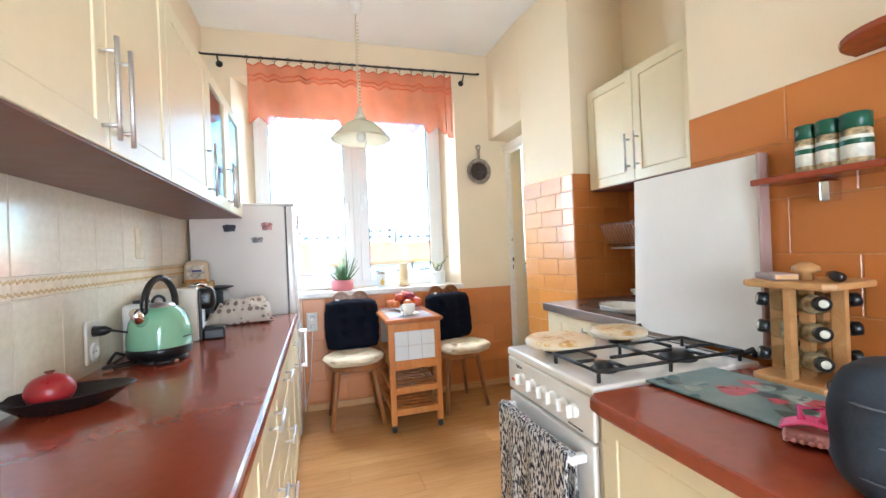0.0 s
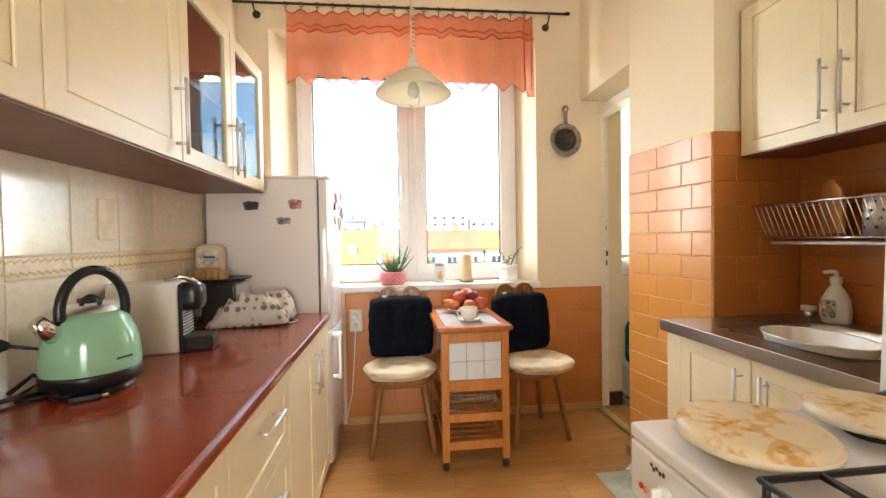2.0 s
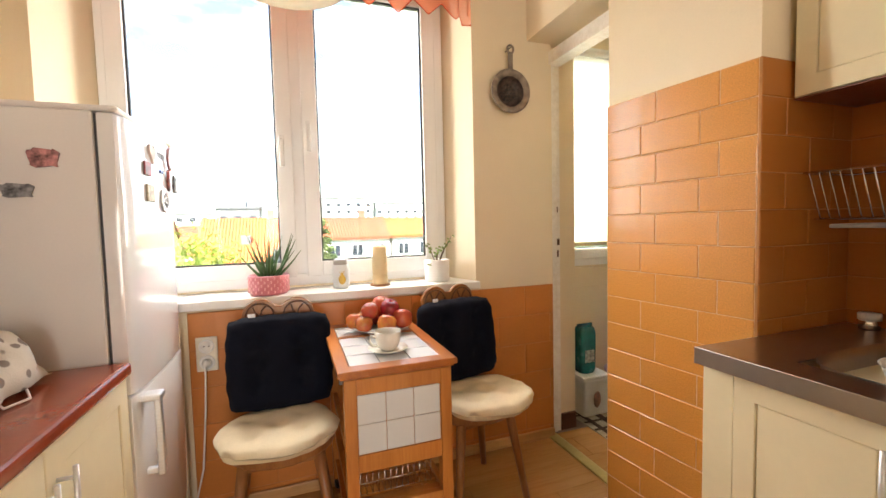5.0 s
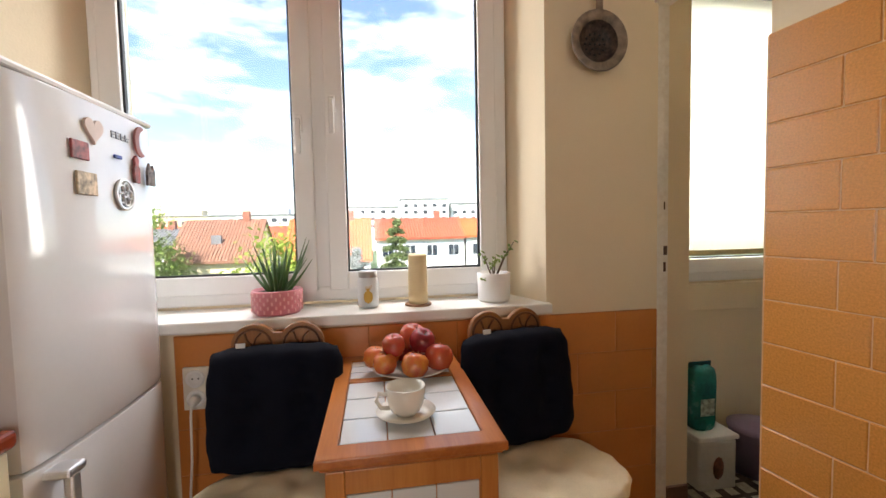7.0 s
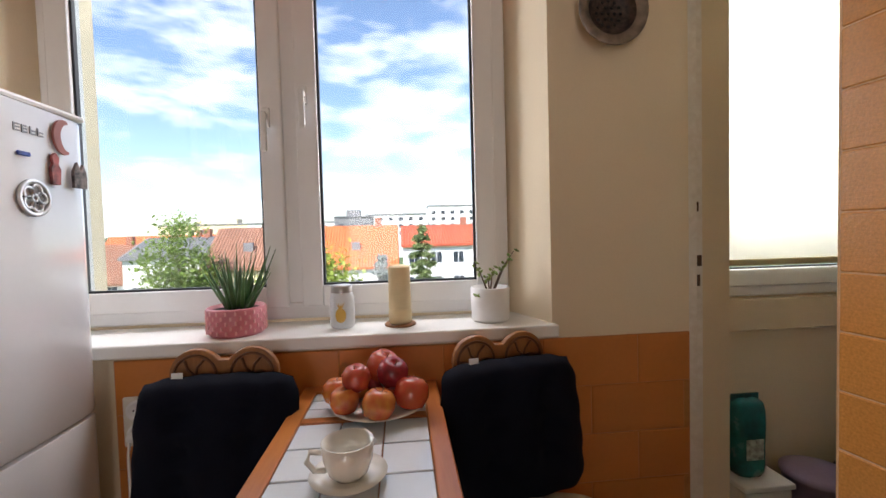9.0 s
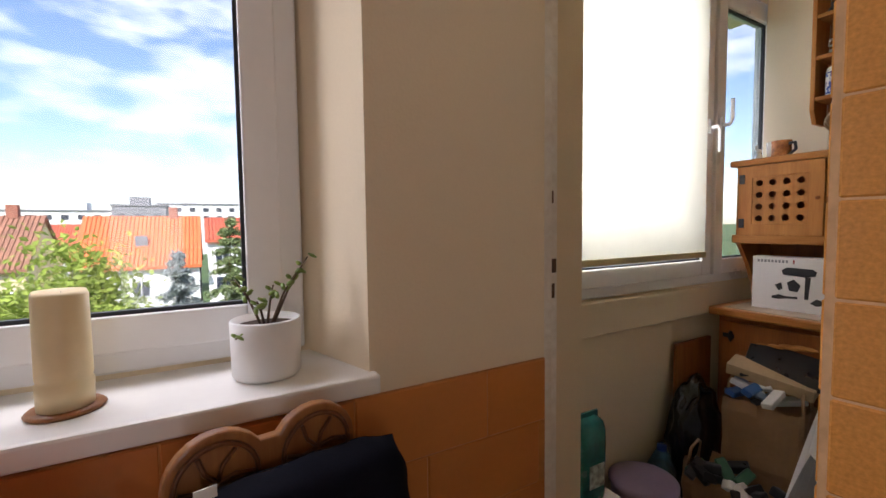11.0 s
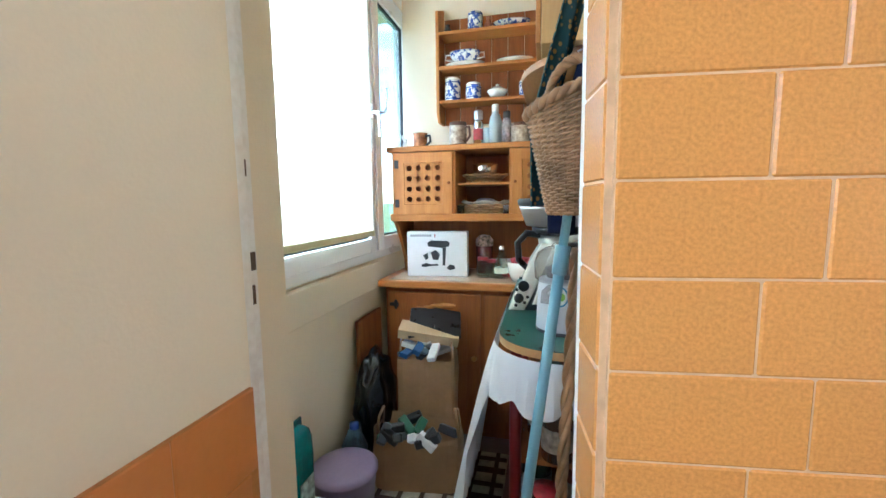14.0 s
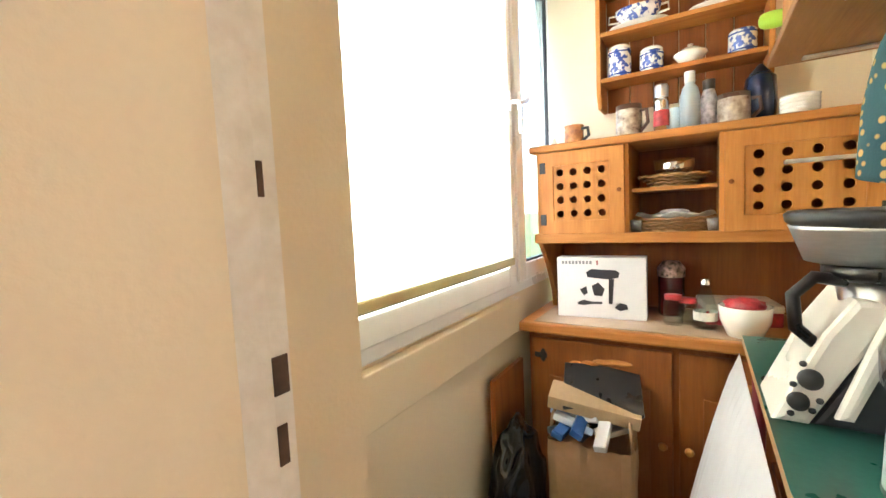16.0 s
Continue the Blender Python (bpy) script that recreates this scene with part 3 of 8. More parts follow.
pts = [(0.011 * math.cos(i * 0.9), 0.011 * math.sin(i * 0.9), 0.26 + 0.57 * i / 170) for i in range(171)]
part("curly_cord", tube([(0, 0, 0.23)] + pts + [(0, 0, 0.90)], 0.004, 6), mat("ivory_cord", (0.66, 0.58, 0.42), 0.5), lp)
part("ceiling_rose", lathe([(0, 0.978), (0.045, 0.978), (0.042, 0.93), (0.03, 0.90), (0.012, 0.885), (0, 0.885)], 24), M_WHITE, lp)

# ---- fitted kitchen ----
def bar_handle(parent, p, axis, length, out):
    """A steel bar handle standing off a front. p: middle on the front, out: way off the front."""
    d, o = Vector(axis) * length / 2, Vector(out)
    p = Vector(p)
    bm = tube([p - d + o * 0.032, p + d + o * 0.032], 0.0055, 8)
    for k in (-0.72, 0.72):
        tube([p + d * k, p + d * k + o * 0.032], 0.0045, 8, bm=bm)
    return part("handle", bm, M_STEEL, parent, "brushed steel bar handle")


def ring_frame(o, i, x0, x1, bevel=0.003):
    """A rectangular frame standing in the y-z plane, in one piece."""
    b = bmesh.new()
    loops = []
    for q in (o, i):
        for x in (x0, x1):
            loops.append([b.verts.new((x, y, z)) for y, z in ((q[0], q[1]), (q[2], q[1]), (q[2], q[3]), (q[0], q[3]))])
    ol, oh, il, ih = loops
    for k in range(4):
        n = (k + 1) % 4
        for f in ((ol[k], ol[n], oh[n], oh[k]), (il[k], il[n], ih[n], ih[k]), (ol[k], ol[n], il[n], il[k]), (oh[k], oh[n], ih[n], ih[k])):
            b.faces.new(f)
    bmesh.ops.recalc_face_normals(b, faces=b.faces[:])
    es = [e for e in b.edges if abs(e.verts[0].co.x - e.verts[1].co.x) < 1e-6 and len(e.link_faces) == 2 and e.calc_face_angle(0) > 1]
    bmesh.ops.bevel(b, geom=es, offset=bevel, segments=2, affect="EDGES", profile=0.5)
    return b


def front(parent, name, y0, y1, z0, z1, out=1, groove=True, pane=False):
    """A cabinet front in the y-z plane at x = 0 of its cabinet, its face turned to out; milled frame line, or a glazed opening."""
    t, m = 0.018, 0.055
    x0, x1 = (0, t) if out > 0 else (-t, 0)
    y0, y1, z0, z1 = y0 + 0.0015, y1 - 0.0015, z0 + 0.0015, z1 - 0.0015
    if not groove:
        return part(name, box(x0, y0, z0, x1, y1, z1, 0.003), M_CAB, parent)
    a0, a1, b0, b1 = y0 + m, y1 - m, z0 + m, z1 - m
    bm = ring_frame((y0, z0, y1, z1), (a0, b0, a1, b1), x0, x1)
    d = part(name, bm, M_CAB, parent)
    xm = x0 + 0.008 if out > 0 else x1 - 0.008
    if pane:
        part("pane", box(xm - 0.002, a0, b0, xm + 0.002, a1, b1), M_CGLASS, d, "clear glass pane")
    else:
        xa, xb = (x0, x1 - 0.004) if out > 0 else (x0 + 0.004, x1)
        part("panel", box(xa, a0 + 0.001, b0 + 0.001, xb, a1 - 0.001, b1 - 0.001, 0.004), M_CAB, d)
    return d


def carcass(bm, x0, y0, z0, x1, y1, z1, back, t=0.016, shelf=None):
    """Five-sided box, open at the side away from back."""
    box(x0, y0, z0, x1, y0 + t, z1, bm=bm)
    box(x0, y1 - t, z0, x1, y1, z1, bm=bm)
    box(x0, y0 + t, z0, x1, y1 - t, z0 + t, bm=bm)
    box(x0, y0 + t, z1 - t, x1, y1 - t, z1, bm=bm)
    bx = (x0, x0 + 0.006) if back < 0 else (x1 - 0.006, x1)
    box(bx[0], y0 + t, z0 + t, bx[1], y1 - t, z1 - t, bm=bm)
    if shelf:
        box(x0 + 0.01, y0 + t, shelf, x1 - 0.02, y1 - t, shelf + t, bm=bm)
    return bm


UX, UZ0, UZ1 = -0.448, 1.503, 2.10
units = [(-0.86, -0.06, 2, False), (-0.06, 0.69, 2, False), (0.69, 1.50, 2, False), (1.50, 2.005, 1, False), (2.005, 2.81, 2, True)]
for y0, y1, doors, glazed in units:
    c = thing("wall_cabinet", (UX, y0, UZ0), "cream wall cabinet with glazed doors" if glazed else "cream wall cabinet with framed doors and steel handles", "cabinet", "cream wall cabinets over the counter")
    L = y1 - y0
    part("body", carcass(bmesh.new(), X_W - UX + 0.012, 0, 0, 0, L, UZ1 - UZ0, -1, shelf=0.29), M_CABIN if glazed else M_CAB, c)
    part("underside", box(X_W - UX + 0.012, 0, -0.005, 0.014, L, -0.001), M_CABIN, c, "dark red-brown underside")
    w = L / doors
    for k in range(doors):
        d = front(c, "door", k * w, (k + 1) * w, 0, UZ1 - UZ0, 1, True, glazed)
        hy = (w - 0.035 if k == 0 else w + 0.035) if doors == 2 else L - 0.035
        bar_handle(d, (0.018, hy, 0.13), (0, 0, 1), 0.225, (1, 0, 0))

BX, CT = -0.165, 0.88
ct = thing("worktop", (0, 0, CT), "glossy red-brown laminate worktop with rounded edge", "worktop")
part("slab", box(X_W + 0.012, Y_BACK + 0.01, -0.038, -0.135, 2.892, 0, 0.012, 3), M_WORKTOP, ct)
low = [(-1.29, -0.50, "door"), (-0.50, 0.30, "door"), (0.30, 1.10, "door"), (1.10, 1.55, "drawer"), (1.55, 2.05, "drawer"), (2.05, 2.88, "door")]
for y0, y1, kind in low:
    c = thing("base_cabinet", (BX, y0, 0), "cream base cabinet with drawers" if kind == "drawer" else "cream base cabinet with framed doors", "cabinet", "cream base cabinets along the wall")
    L = y1 - y0
    part("body", carcass(bmesh.new(), X_W - BX + 0.012, 0, 0.10, 0, L, 0.841, -1), M_CAB, c)
    part("plinth", box(-0.05, 0, 0, -0.035, L, 0.099), M_CAB, c)
    if kind == "door":
        for k in range(2):
            d = front(c, "door", k * L / 2, (k + 1) * L / 2, 0.10, 0.838)
            bar_handle(d, (0.018, L / 2 + (-0.035 if k == 0 else 0.035), 0.70), (0, 0, 1), 0.17, (1, 0, 0))
    else:
        for z0, z1 in ((0.10, 0.36), (0.36, 0.60), (0.60, 0.838)):
            d = front(c, "drawer", 0, L, z0, z1)
            bar_handle(d, (0.018, L / 2, z1 - 0.07), (0, 1, 0), 0.17, (1, 0, 0))

# right-hand worktop beside the cooker
rt = thing("worktop", (0, 0, 0.868), "red-brown laminate worktop with rounded front beside the cooker", "worktop")
bm = extrude([(0.665, -0.9), (0.64, -0.85), (0.64, 0.86), (0.648, 0.905), (0.67, 0.925), (X_S - 0.012, 0.925), (X_S - 0.012, -0.9)], -0.038, 0, 0.008)
part("slab", bm, M_WORKTOP, rt)
for y0, y1 in ((-0.86, 0.0), (0.0, 0.46), (0.46, 0.91)):
    c = thing("base_cabinet", (0.70, y0, 0), "cream base cabinet under the red worktop", "cabinet", "cream base cabinets beside the cooker")
    L = y1 - y0
    part("body", carcass(bmesh.new(), 0, 0, 0.10, X_S - 0.70 - 0.012, L, 0.829, 1), M_CAB, c)
    part("plinth", box(0.04, 0, 0, 0.055, L, 0.099), M_CAB, c)
    n = 2 if L > 0.6 else 1
    for k in range(n):
        d = front(c, "door", k * L / n, (k + 1) * L / n, 0.10, 0.826, -1)
        bar_handle(d, (-0.018, k * L / n + (0.05 if k == 0 else L / n - 0.05), 0.70), (0, 0, 1), 0.17, (-1, 0, 0))

# wall cabinets over the sink
c = thing("wall_cabinet", (1.75, 1.52, 1.60), "cream wall cabinet with two framed doors over the sink", "cabinet")
part("body", carcass(bmesh.new(), 0, 0, 0, X_N - 1.75 - 0.012, 0.80, 0.635, 1), M_CAB, c)
part("underside", box(-0.014, 0, -0.005, X_N - 1.75 - 0.012, 0.80, -0.001), M_CABIN, c, "dark brown underside")
for k in range(2):
    d = front(c, "door", k * 0.40, k * 0.40 + 0.40, 0, 0.635, -1)
    bar_handle(d, (-0.018, 0.40 + (-0.035 if k == 0 else 0.035), 0.165), (0, 0, 1), 0.21, (-1, 0, 0))
c = thing("wall_cabinet", (1.75, 1.205, 1.60), "narrow cream wall cabinet tucked beside the chimney", "cabinet")
part("body", carcass(bmesh.new(), 0, 0, 0, X_N - 1.75 - 0.012, 0.314, 0.635, 1), M_CAB, c)
front(c, "door", 0, 0.314, 0, 0.635, -1)

# sink
c = thing("base_cabinet", (1.40, 1.215, 0), "cream sink cabinet with framed doors and steel handles", "cabinet")
part("body", carcass(bmesh.new(), 0, 0, 0.10, X_N - 1.40 - 0.012, 1.11, 0.846, 1), M_CAB, c)
part("plinth", box(0.04, 0, 0, 0.055, 1.11, 0.099), M_CAB, c)
part("filler", box(-0.016, 1.025, 0.10, 0, 1.11, 0.846, 0.002), M_CAB, c)
for k in range(3):
    d = front(c, "door", k * 0.345 - 0.01, k * 0.345 + 0.335, 0.10, 0.84, -1)
    bar_handle(d, (-0.018, (0.27, 0.62, 0.72)[k] - 0.005, 0.70), (0, 0, 1), 0.20, (-1, 0, 0))
M_SINK = mat("brown_grey_steel", (0.42, 0.39, 0.36), 0.3, 1.0, 0.02, 60.0, 0.03, 300, 0.02)
sk = thing("sink", (0, 0, 0.893), "brushed steel inset sink top with drainer", "sink")
bm = bmesh.new()
SX0, SX1, SY0, SY1 = 1.355, X_N - 0.012, 1.205, 2.328
BX0, BX1, BY0, BY1 = 1.46, 1.90, 1.66, 2.14
rf = ring_frame((SX0, SY0, SX1, SY1), (BX0, BY0, BX1, BY1), 0.0, 0.004, 0.001)
merge(bm, rf, Matrix(((0, 1, 0, 0), (0, 0, 1, 0), (1, 0, 0, -0.004), (0, 0, 0, 1))))
part("front_edge", box(SX0 - 0.004, SY0, -0.045, SX0, SY1, 0.002, 0.002), M_SINK, sk)
part("top", bm, M_SINK, sk)
bm = bmesh.new()
n, rings = 32, []
for r, z in ((1.0, 0.004), (0.98, 0.0), (0.95, -0.02), (0.90, -0.14), (0.80, -0.165), (0.12, -0.172), (0.0, -0.172)):
    ring = []
    for i in range(n):
        a = 2 * math.pi * i / n
        ca, sa = math.cos(a), math.sin(a)
        k = (abs(ca) ** 5 + abs(sa) ** 5) ** (-1 / 5)
        ring.append(bm.verts.new(((BX0 + BX1) / 2 + (BX1 - BX0) / 2 * 1.02 * r * ca * k, (BY0 + BY1) / 2 + (BY1 - BY0) / 2 * 1.02 * r * sa * k, z)))
    rings.append(ring)
for a, b2 in zip(rings, rings[1:]):
    for i in range(n):
        bm.faces.new((a[i], b2[i], b2[(i + 1) % n], a[(i + 1) % n]))
part("basin", bm, M_SINK, sk, smooth=True)
bm = bmesh.new()
for i in range(7):
    box(1.47, 1.25 + i * 0.05, 0.0, 1.88, 1.265 + i * 0.05, 0.004, 0.0015, bm=bm)
part("drainer_ribs", bm, M_SINK, sk)
part("drain", lathe([(0, -0.168), (0.035, -0.168), (0.04, -0.171)], 20, m=pose(1.68, 1.90, 0)), M_CHROME, sk)
tp = thing("tap", (1.98, 1.78, 0.893), "chrome mixer tap behind the basin", "tap")
part("body", lathe([(0.028, 0), (0.026, 0.01), (0.02, 0.02), (0.02, 0.09), (0, 0.095)], 20), M_CHROME, tp)
part("spout", tube([(0, 0, 0.06), (-0.04, 0, 0.11), (-0.12, 0, 0.13), (-0.17, 0, 0.12), (-0.175, 0, 0.10)], 0.01, 10), M_CHROME, tp)
part("lever", tube([(0, 0, 0.09), (0.0, 0.01, 0.115), (-0.01, 0.07, 0.13)], 0.006, 8), M_CHROME, tp)
M_BASIN = mat("white_melamine", (0.80, 0.79, 0.75), 0.25, 0, 0.03)
bw = thing("washing_bowl", (1.60, 1.87, 0.845), "white plastic bowl standing in the sink", "bowl")
part("shell", lathe([(0, -0.1), (0.10, -0.1), (0.14, -0.02), (0.17, 0.065), (0.175, 0.068), (0.168, 0.06), (0.135, -0.02), (0.098, -0.092), (0, -0.092)], 32, sx=0.72, sy=1.0), M_BASIN, bw)
sp = thing("soap_dispenser", (1.975, 2.12, 0.893), "white printed pump bottle of hand soap", "soap bottle")
part("bottle", lathe([(0, 0), (0.036, 0), (0.042, 0.006), (0.045, 0.05), (0.04, 0.10), (0.028, 0.13), (0.016, 0.15), (0.016, 0.165), (0, 0.165)], 24, sx=1.0, sy=1.15), mat("white_soap_plastic", (0.74, 0.72, 0.68), 0.3), sp)
part("label", sheet(10, 4, lambda u, v: (-0.0465 * math.cos(1.1 * (u - 0.5)), 0.0535 * math.sin(1.3 * (u - 0.5)) , 0.025 + 0.07 * v)), mat("soap_label", (0.55, 0.50, 0.44), 0.5, 0, 0.5, 60.0), sp, "white label with grey print")
part("pump", tube([(0, 0, 0.165), (0, 0, 0.205), (-0.01, 0, 0.21), (-0.045, 0.01, 0.206)], 0.008, 8, lathe([(0.02, 0.163), (0.02, 0.185), (0.008, 0.19)], 16)), M_WHITE, sp)
jr = thing("small_jar", (1.99, 2.245, 0.893), "small glass jar with a white lid", "jar")
part("glass", lathe([(0, 0), (0.025, 0), (0.027, 0.03), (0, 0.03)], 16), M_CHROME, jr)
part("lid", lathe([(0, 0.03), (0.028, 0.03), (0.028, 0.05), (0, 0.05)], 16), M_WHITE, jr)
# dish rack on the niche wall
rk = thing("dish_rack", (1.79, 1.62, 1.24), "chrome wire dish rack hung on the niche wall", "dish rack")
bm = bmesh.new()
def rk_loop(z, x0, r):
    tube([(x0, 0, z), (x0, 0.70, z), (0.24, 0.70, z), (0.24, 0, z)], r, 6, bm=bm, closed=True)
rk_loop(0.14, 0.0, 0.004)
rk_loop(0.0, 0.06, 0.004)
part("rims", bm, M_CHROME, rk)
for i in range(28):
    y = 0.012 + i * 0.025
    part("wire", tube([(0.0, y, 0.14), (0.06, y, 0.0), (0.235, y, 0.0)], 0.0022, 5), M_CHROME, rk)
part("drip_tray", box(0.05, 0.02, -0.028, 0.24, 0.66, -0.016, 0.004), mat("grey_drip_tray", (0.45, 0.46, 0.47), 0.35), rk)
cb = thing("cutting_board", (1.93, 2.10, 1.245), "small worn wooden cutting board in the dish rack", "cutting board")
part("board", extrude([(-0.09, 0), (0.09, 0), (0.10, 0.10), (0.07, 0.19), (0.02, 0.215), (-0.03, 0.21), (-0.08, 0.17), (-0.10, 0.10)], -0.007, 0.007, 0.003, m=pose(0, 0, 0.01, 90, 0, 60)), M_PINE, cb)
uh = thing("cutlery_holder", (1.93, 1.93, 1.245), "perforated steel cutlery holder in the rack", "cutlery holder")
bm = lathe([(0, 0), (0.05, 0), (0.05, 0.15), (0.047, 0.15), (0.047, 0.004), (0, 0.004)], 24)
part("cup", bm, M_STEEL, uh)
bm = bmesh.new()
for k in range(4):
    for i in range(9):
        a = 2 * math.pi * i / 9 + 0.2 * k
        lathe([(0, 0), (0.006, 0), (0.006, 0.001), (0, 0.001)], 8, bm, pose(0, 0, 0.03 + 0.03 * k) @ pose(0, 0, 0, 0, 0, math.degrees(a)) @ pose(0.0500, 0, 0, 0, 90, 0))
part("holes", bm, M_BLACK, uh)

# ---- cooker ----
ck = thing("cooker", (0.68, 0.935, 0), "white enamel gas cooker with raised lid", "cooker")
W = 0.51
part("body", box(0.02, 0, 0.06, 0.60, W, 0.845, 0.004), M_ENAMEL, ck)
part("hob", box(0.0, -0.003, 0.845, 0.60, W + 0.003, 0.875, 0.008, 3), M_ENAMEL, ck)
part("control_panel", box(0.0, 0, 0.725, 0.02, W, 0.843, 0.006), M_ENAMEL, ck)
part("oven_door", box(0.0, 0.006, 0.20, 0.02, W - 0.006, 0.715, 0.006), M_ENAMEL, ck)
part("oven_window", box(-0.003, 0.08, 0.30, 0.0, W - 0.08, 0.56, 0.002), M_BLACK, ck, "dark oven glass")
part("storage_drawer", box(0.0, 0.006, 0.06, 0.02, W - 0.006, 0.19, 0.006), M_ENAMEL, ck)
bm = tube([(-0.045, 0.03, 0.672), (-0.045, W - 0.03, 0.672)], 0.011, 10)
for y in (0.045, W - 0.045):
    box(-0.05, y - 0.012, 0.66, 0.0, y + 0.012, 0.685, 0.005, bm=bm)
part("oven_handle", bm, M_ENAMEL, ck)
part("foot", box(0.04, 0.03, 0, 0.07, 0.06, 0.06), M_BLACK, ck)
part("foot", box(0.04, W - 0.06, 0, 0.07, W - 0.03, 0.06), M_BLACK, ck)
for i, y in enumerate((0.085, 0.135, 0.195, 0.25, 0.32, 0.395)):
    k = lathe([(0.02, 0), (0.021, 0.004), (0.017, 0.012), (0.015, 0.014), (0, 0.015)], 20, m=pose(0, y, 0.785, 0, -90, 0))
    box(-0.03, y - 0.005, 0.766, -0.008, y + 0.005, 0.804, 0.004, bm=k, m=None)
    part("knob", k, M_WHITE, ck)
for y, c2 in ((0.47, (0.6, 0.05, 0.03)), (0.455, (0.75, 0.3, 0.05))):
    part("pilot_light", lathe([(0.006, 0), (0.006, 0.003), (0, 0.004)], 10, m=pose(0, y, 0.765, 0, -90, 0)), mat("pilot_lens", c2, 0.2), ck)
bm = bmesh.new()
for i, q in enumerate(((0.435, 0.828), (0.428, 0.822), (0.419, 0.828), (0.41, 0.824), (0.40, 0.826), (0.05, 0.745), (0.075, 0.745), (0.1, 0.745))):
    box(-0.0015, q[0], q[1] - 0.008, 0.0, q[0] + (0.006 if i < 5 else 0.02), q[1] - (0.001 if i < 5 else 0.004), bm=bm)
part("lettering_bars", bm, M_DARK, ck, "dark maker's mark and print as plain bars")
lid = part("lid", box(-0.012, -0.01, 0.0, 0.012, W + 0.01, 0.625, 0.005, m=pose(0.615, 0, 0.885, 0, 2.0, 0)), M_ENAMEL, ck, "raised white enamel lid")
part("lid_edge", box(0.60, -0.022, 0.885, 0.64, -0.011, 1.508, 0.003), mat("grey_pink_trim", (0.42, 0.30, 0.28), 0.4), ck)
for y in (0.02, W - 0.02):
    part("lid_hinge", tube([(0.585, y - 0.02, 0.892), (0.60, y, 0.905), (0.59, y + 0.02, 0.89)], 0.009, 8), M_IRON, ck)
part("vent_slot", box(0.565, 0.05, 0.8755, 0.575, W - 0.05, 0.877), M_BLACK, ck)
for bx, by, r in ((0.125, 0.115, 0.028), (0.415, 0.125, 0.045), (0.13, 0.37, 0.035), (0.41, 0.385, 0.03)):
    bm = lathe([(0, 0.876), (r + 0.012, 0.876), (r + 0.01, 0.882), (r, 0.884), (r, 0.896), (r - 0.004, 0.90), (0, 0.902)], 24, m=pose(bx, by, 0))
    part("burner", bm, M_IRON, ck)
gr = bmesh.new()
def bar(*pts):
    tube(pts, 0.0055, 6, bm=gr)
Z = 0.908
tube([(0.03, 0.015, Z), (0.03, 0.235, Z), (0.55, 0.235, Z), (0.55, 0.015, Z)], 0.0055, 6, bm=gr, closed=True)
bar((0.28, 0.015, Z), (0.28, 0.235, Z))
for cx in (0.125, 0.415):
    for sx, sy in ((1, 0), (-1, 0), (0, 1), (0, -1)):
        ex = 0.28 if (cx < 0.28) == (sx > 0) else (0.03 if cx < 0.28 else 0.55)
        e = (ex, 0.12, Z) if sx else (cx, 0.235 if sy > 0 else 0.015, Z)
        bar(e, (cx + 0.03 * sx, 0.12 + 0.03 * sy, Z))
for x in (0.035, 0.28, 0.545):
    for y in (0.02, 0.23):
        bar((x, y, Z), (x, y, 0.877))
part("pan_grate", gr, M_IRON, ck, "black enamelled iron grate")
M_PLATE = mat("cream_flower_plate", (0.72, 0.60, 0.40), 0.3, 0, 0.02, 22.0, 0.1, 50, tint=(0.60, 0.36, 0.11))
M_PLATE.node_tree.nodes["Map Range"].inputs["From Min"].default_value = 0.58
M_PLATE.node_tree.nodes["Map Range"].inputs["From Max"].default_value = 0.68
for x, y, r in ((0.81, 1.29, 0.118), (1.09, 1.325, 0.10)):
    h = thing("burner_cover", (x, y, 0.902), "cream enamel burner cover with brown flower print", "burner cover", "burner covers on the hob")
    part("disc", lathe([(0, 0.0), (r - 0.006, 0.0), (r, 0.006), (r, 0.018), (r - 0.008, 0.026), (r - 0.02, 0.028), (0, 0.028)], 40), M_PLATE, h)
    part("rim_band", lathe([(r - 0.001, 0.005), (r + 0.001, 0.006), (r + 0.001, 0.016), (r - 0.001, 0.017)], 40), mat("cream_rim", (0.74, 0.66, 0.5), 0.3), h)
tw = thing("tea_towel", (0.635, 1.19, 0.672), "black and white woven tea towel over the oven handle", "towel")
M_TOWEL = cloth("black_white_weave", (0.10, 0.10, 0.105), 60, 0.1)
tn, tl2 = M_TOWEL.node_tree.nodes, M_TOWEL.node_tree.links
chk = tn.new("ShaderNodeTexNoise")
chk.inputs["Scale"].default_value = 160
mr2 = tn.new("ShaderNodeMapRange")
mr2.inputs["From Min"].default_value, mr2.inputs["From Max"].default_value = 0.44, 0.56
mx2 = tn.new("ShaderNodeMix")
mx2.data_type = "RGBA"
mx2.inputs["A"].default_value, mx2.inputs["B"].default_value = (0.028, 0.03, 0.045, 1), (0.62, 0.60, 0.58, 1)
mp2 = tn.new("ShaderNodeMapping")
mp2.inputs["Scale"].default_value = (1, 1, 0.35)
tl2.new(tn["Texture Coordinate"].outputs["Object"], mp2.inputs["Vector"])
tl2.new(mp2.outputs["Vector"], chk.inputs["Vector"])
tl2.new(chk.outputs["Fac"], mr2.inputs["Value"])
tl2.new(mr2.outputs["Result"], mx2.inputs["Factor"])
tl2.new(mx2.outputs["Result"], tn["Principled BSDF"].inputs["Base Color"])


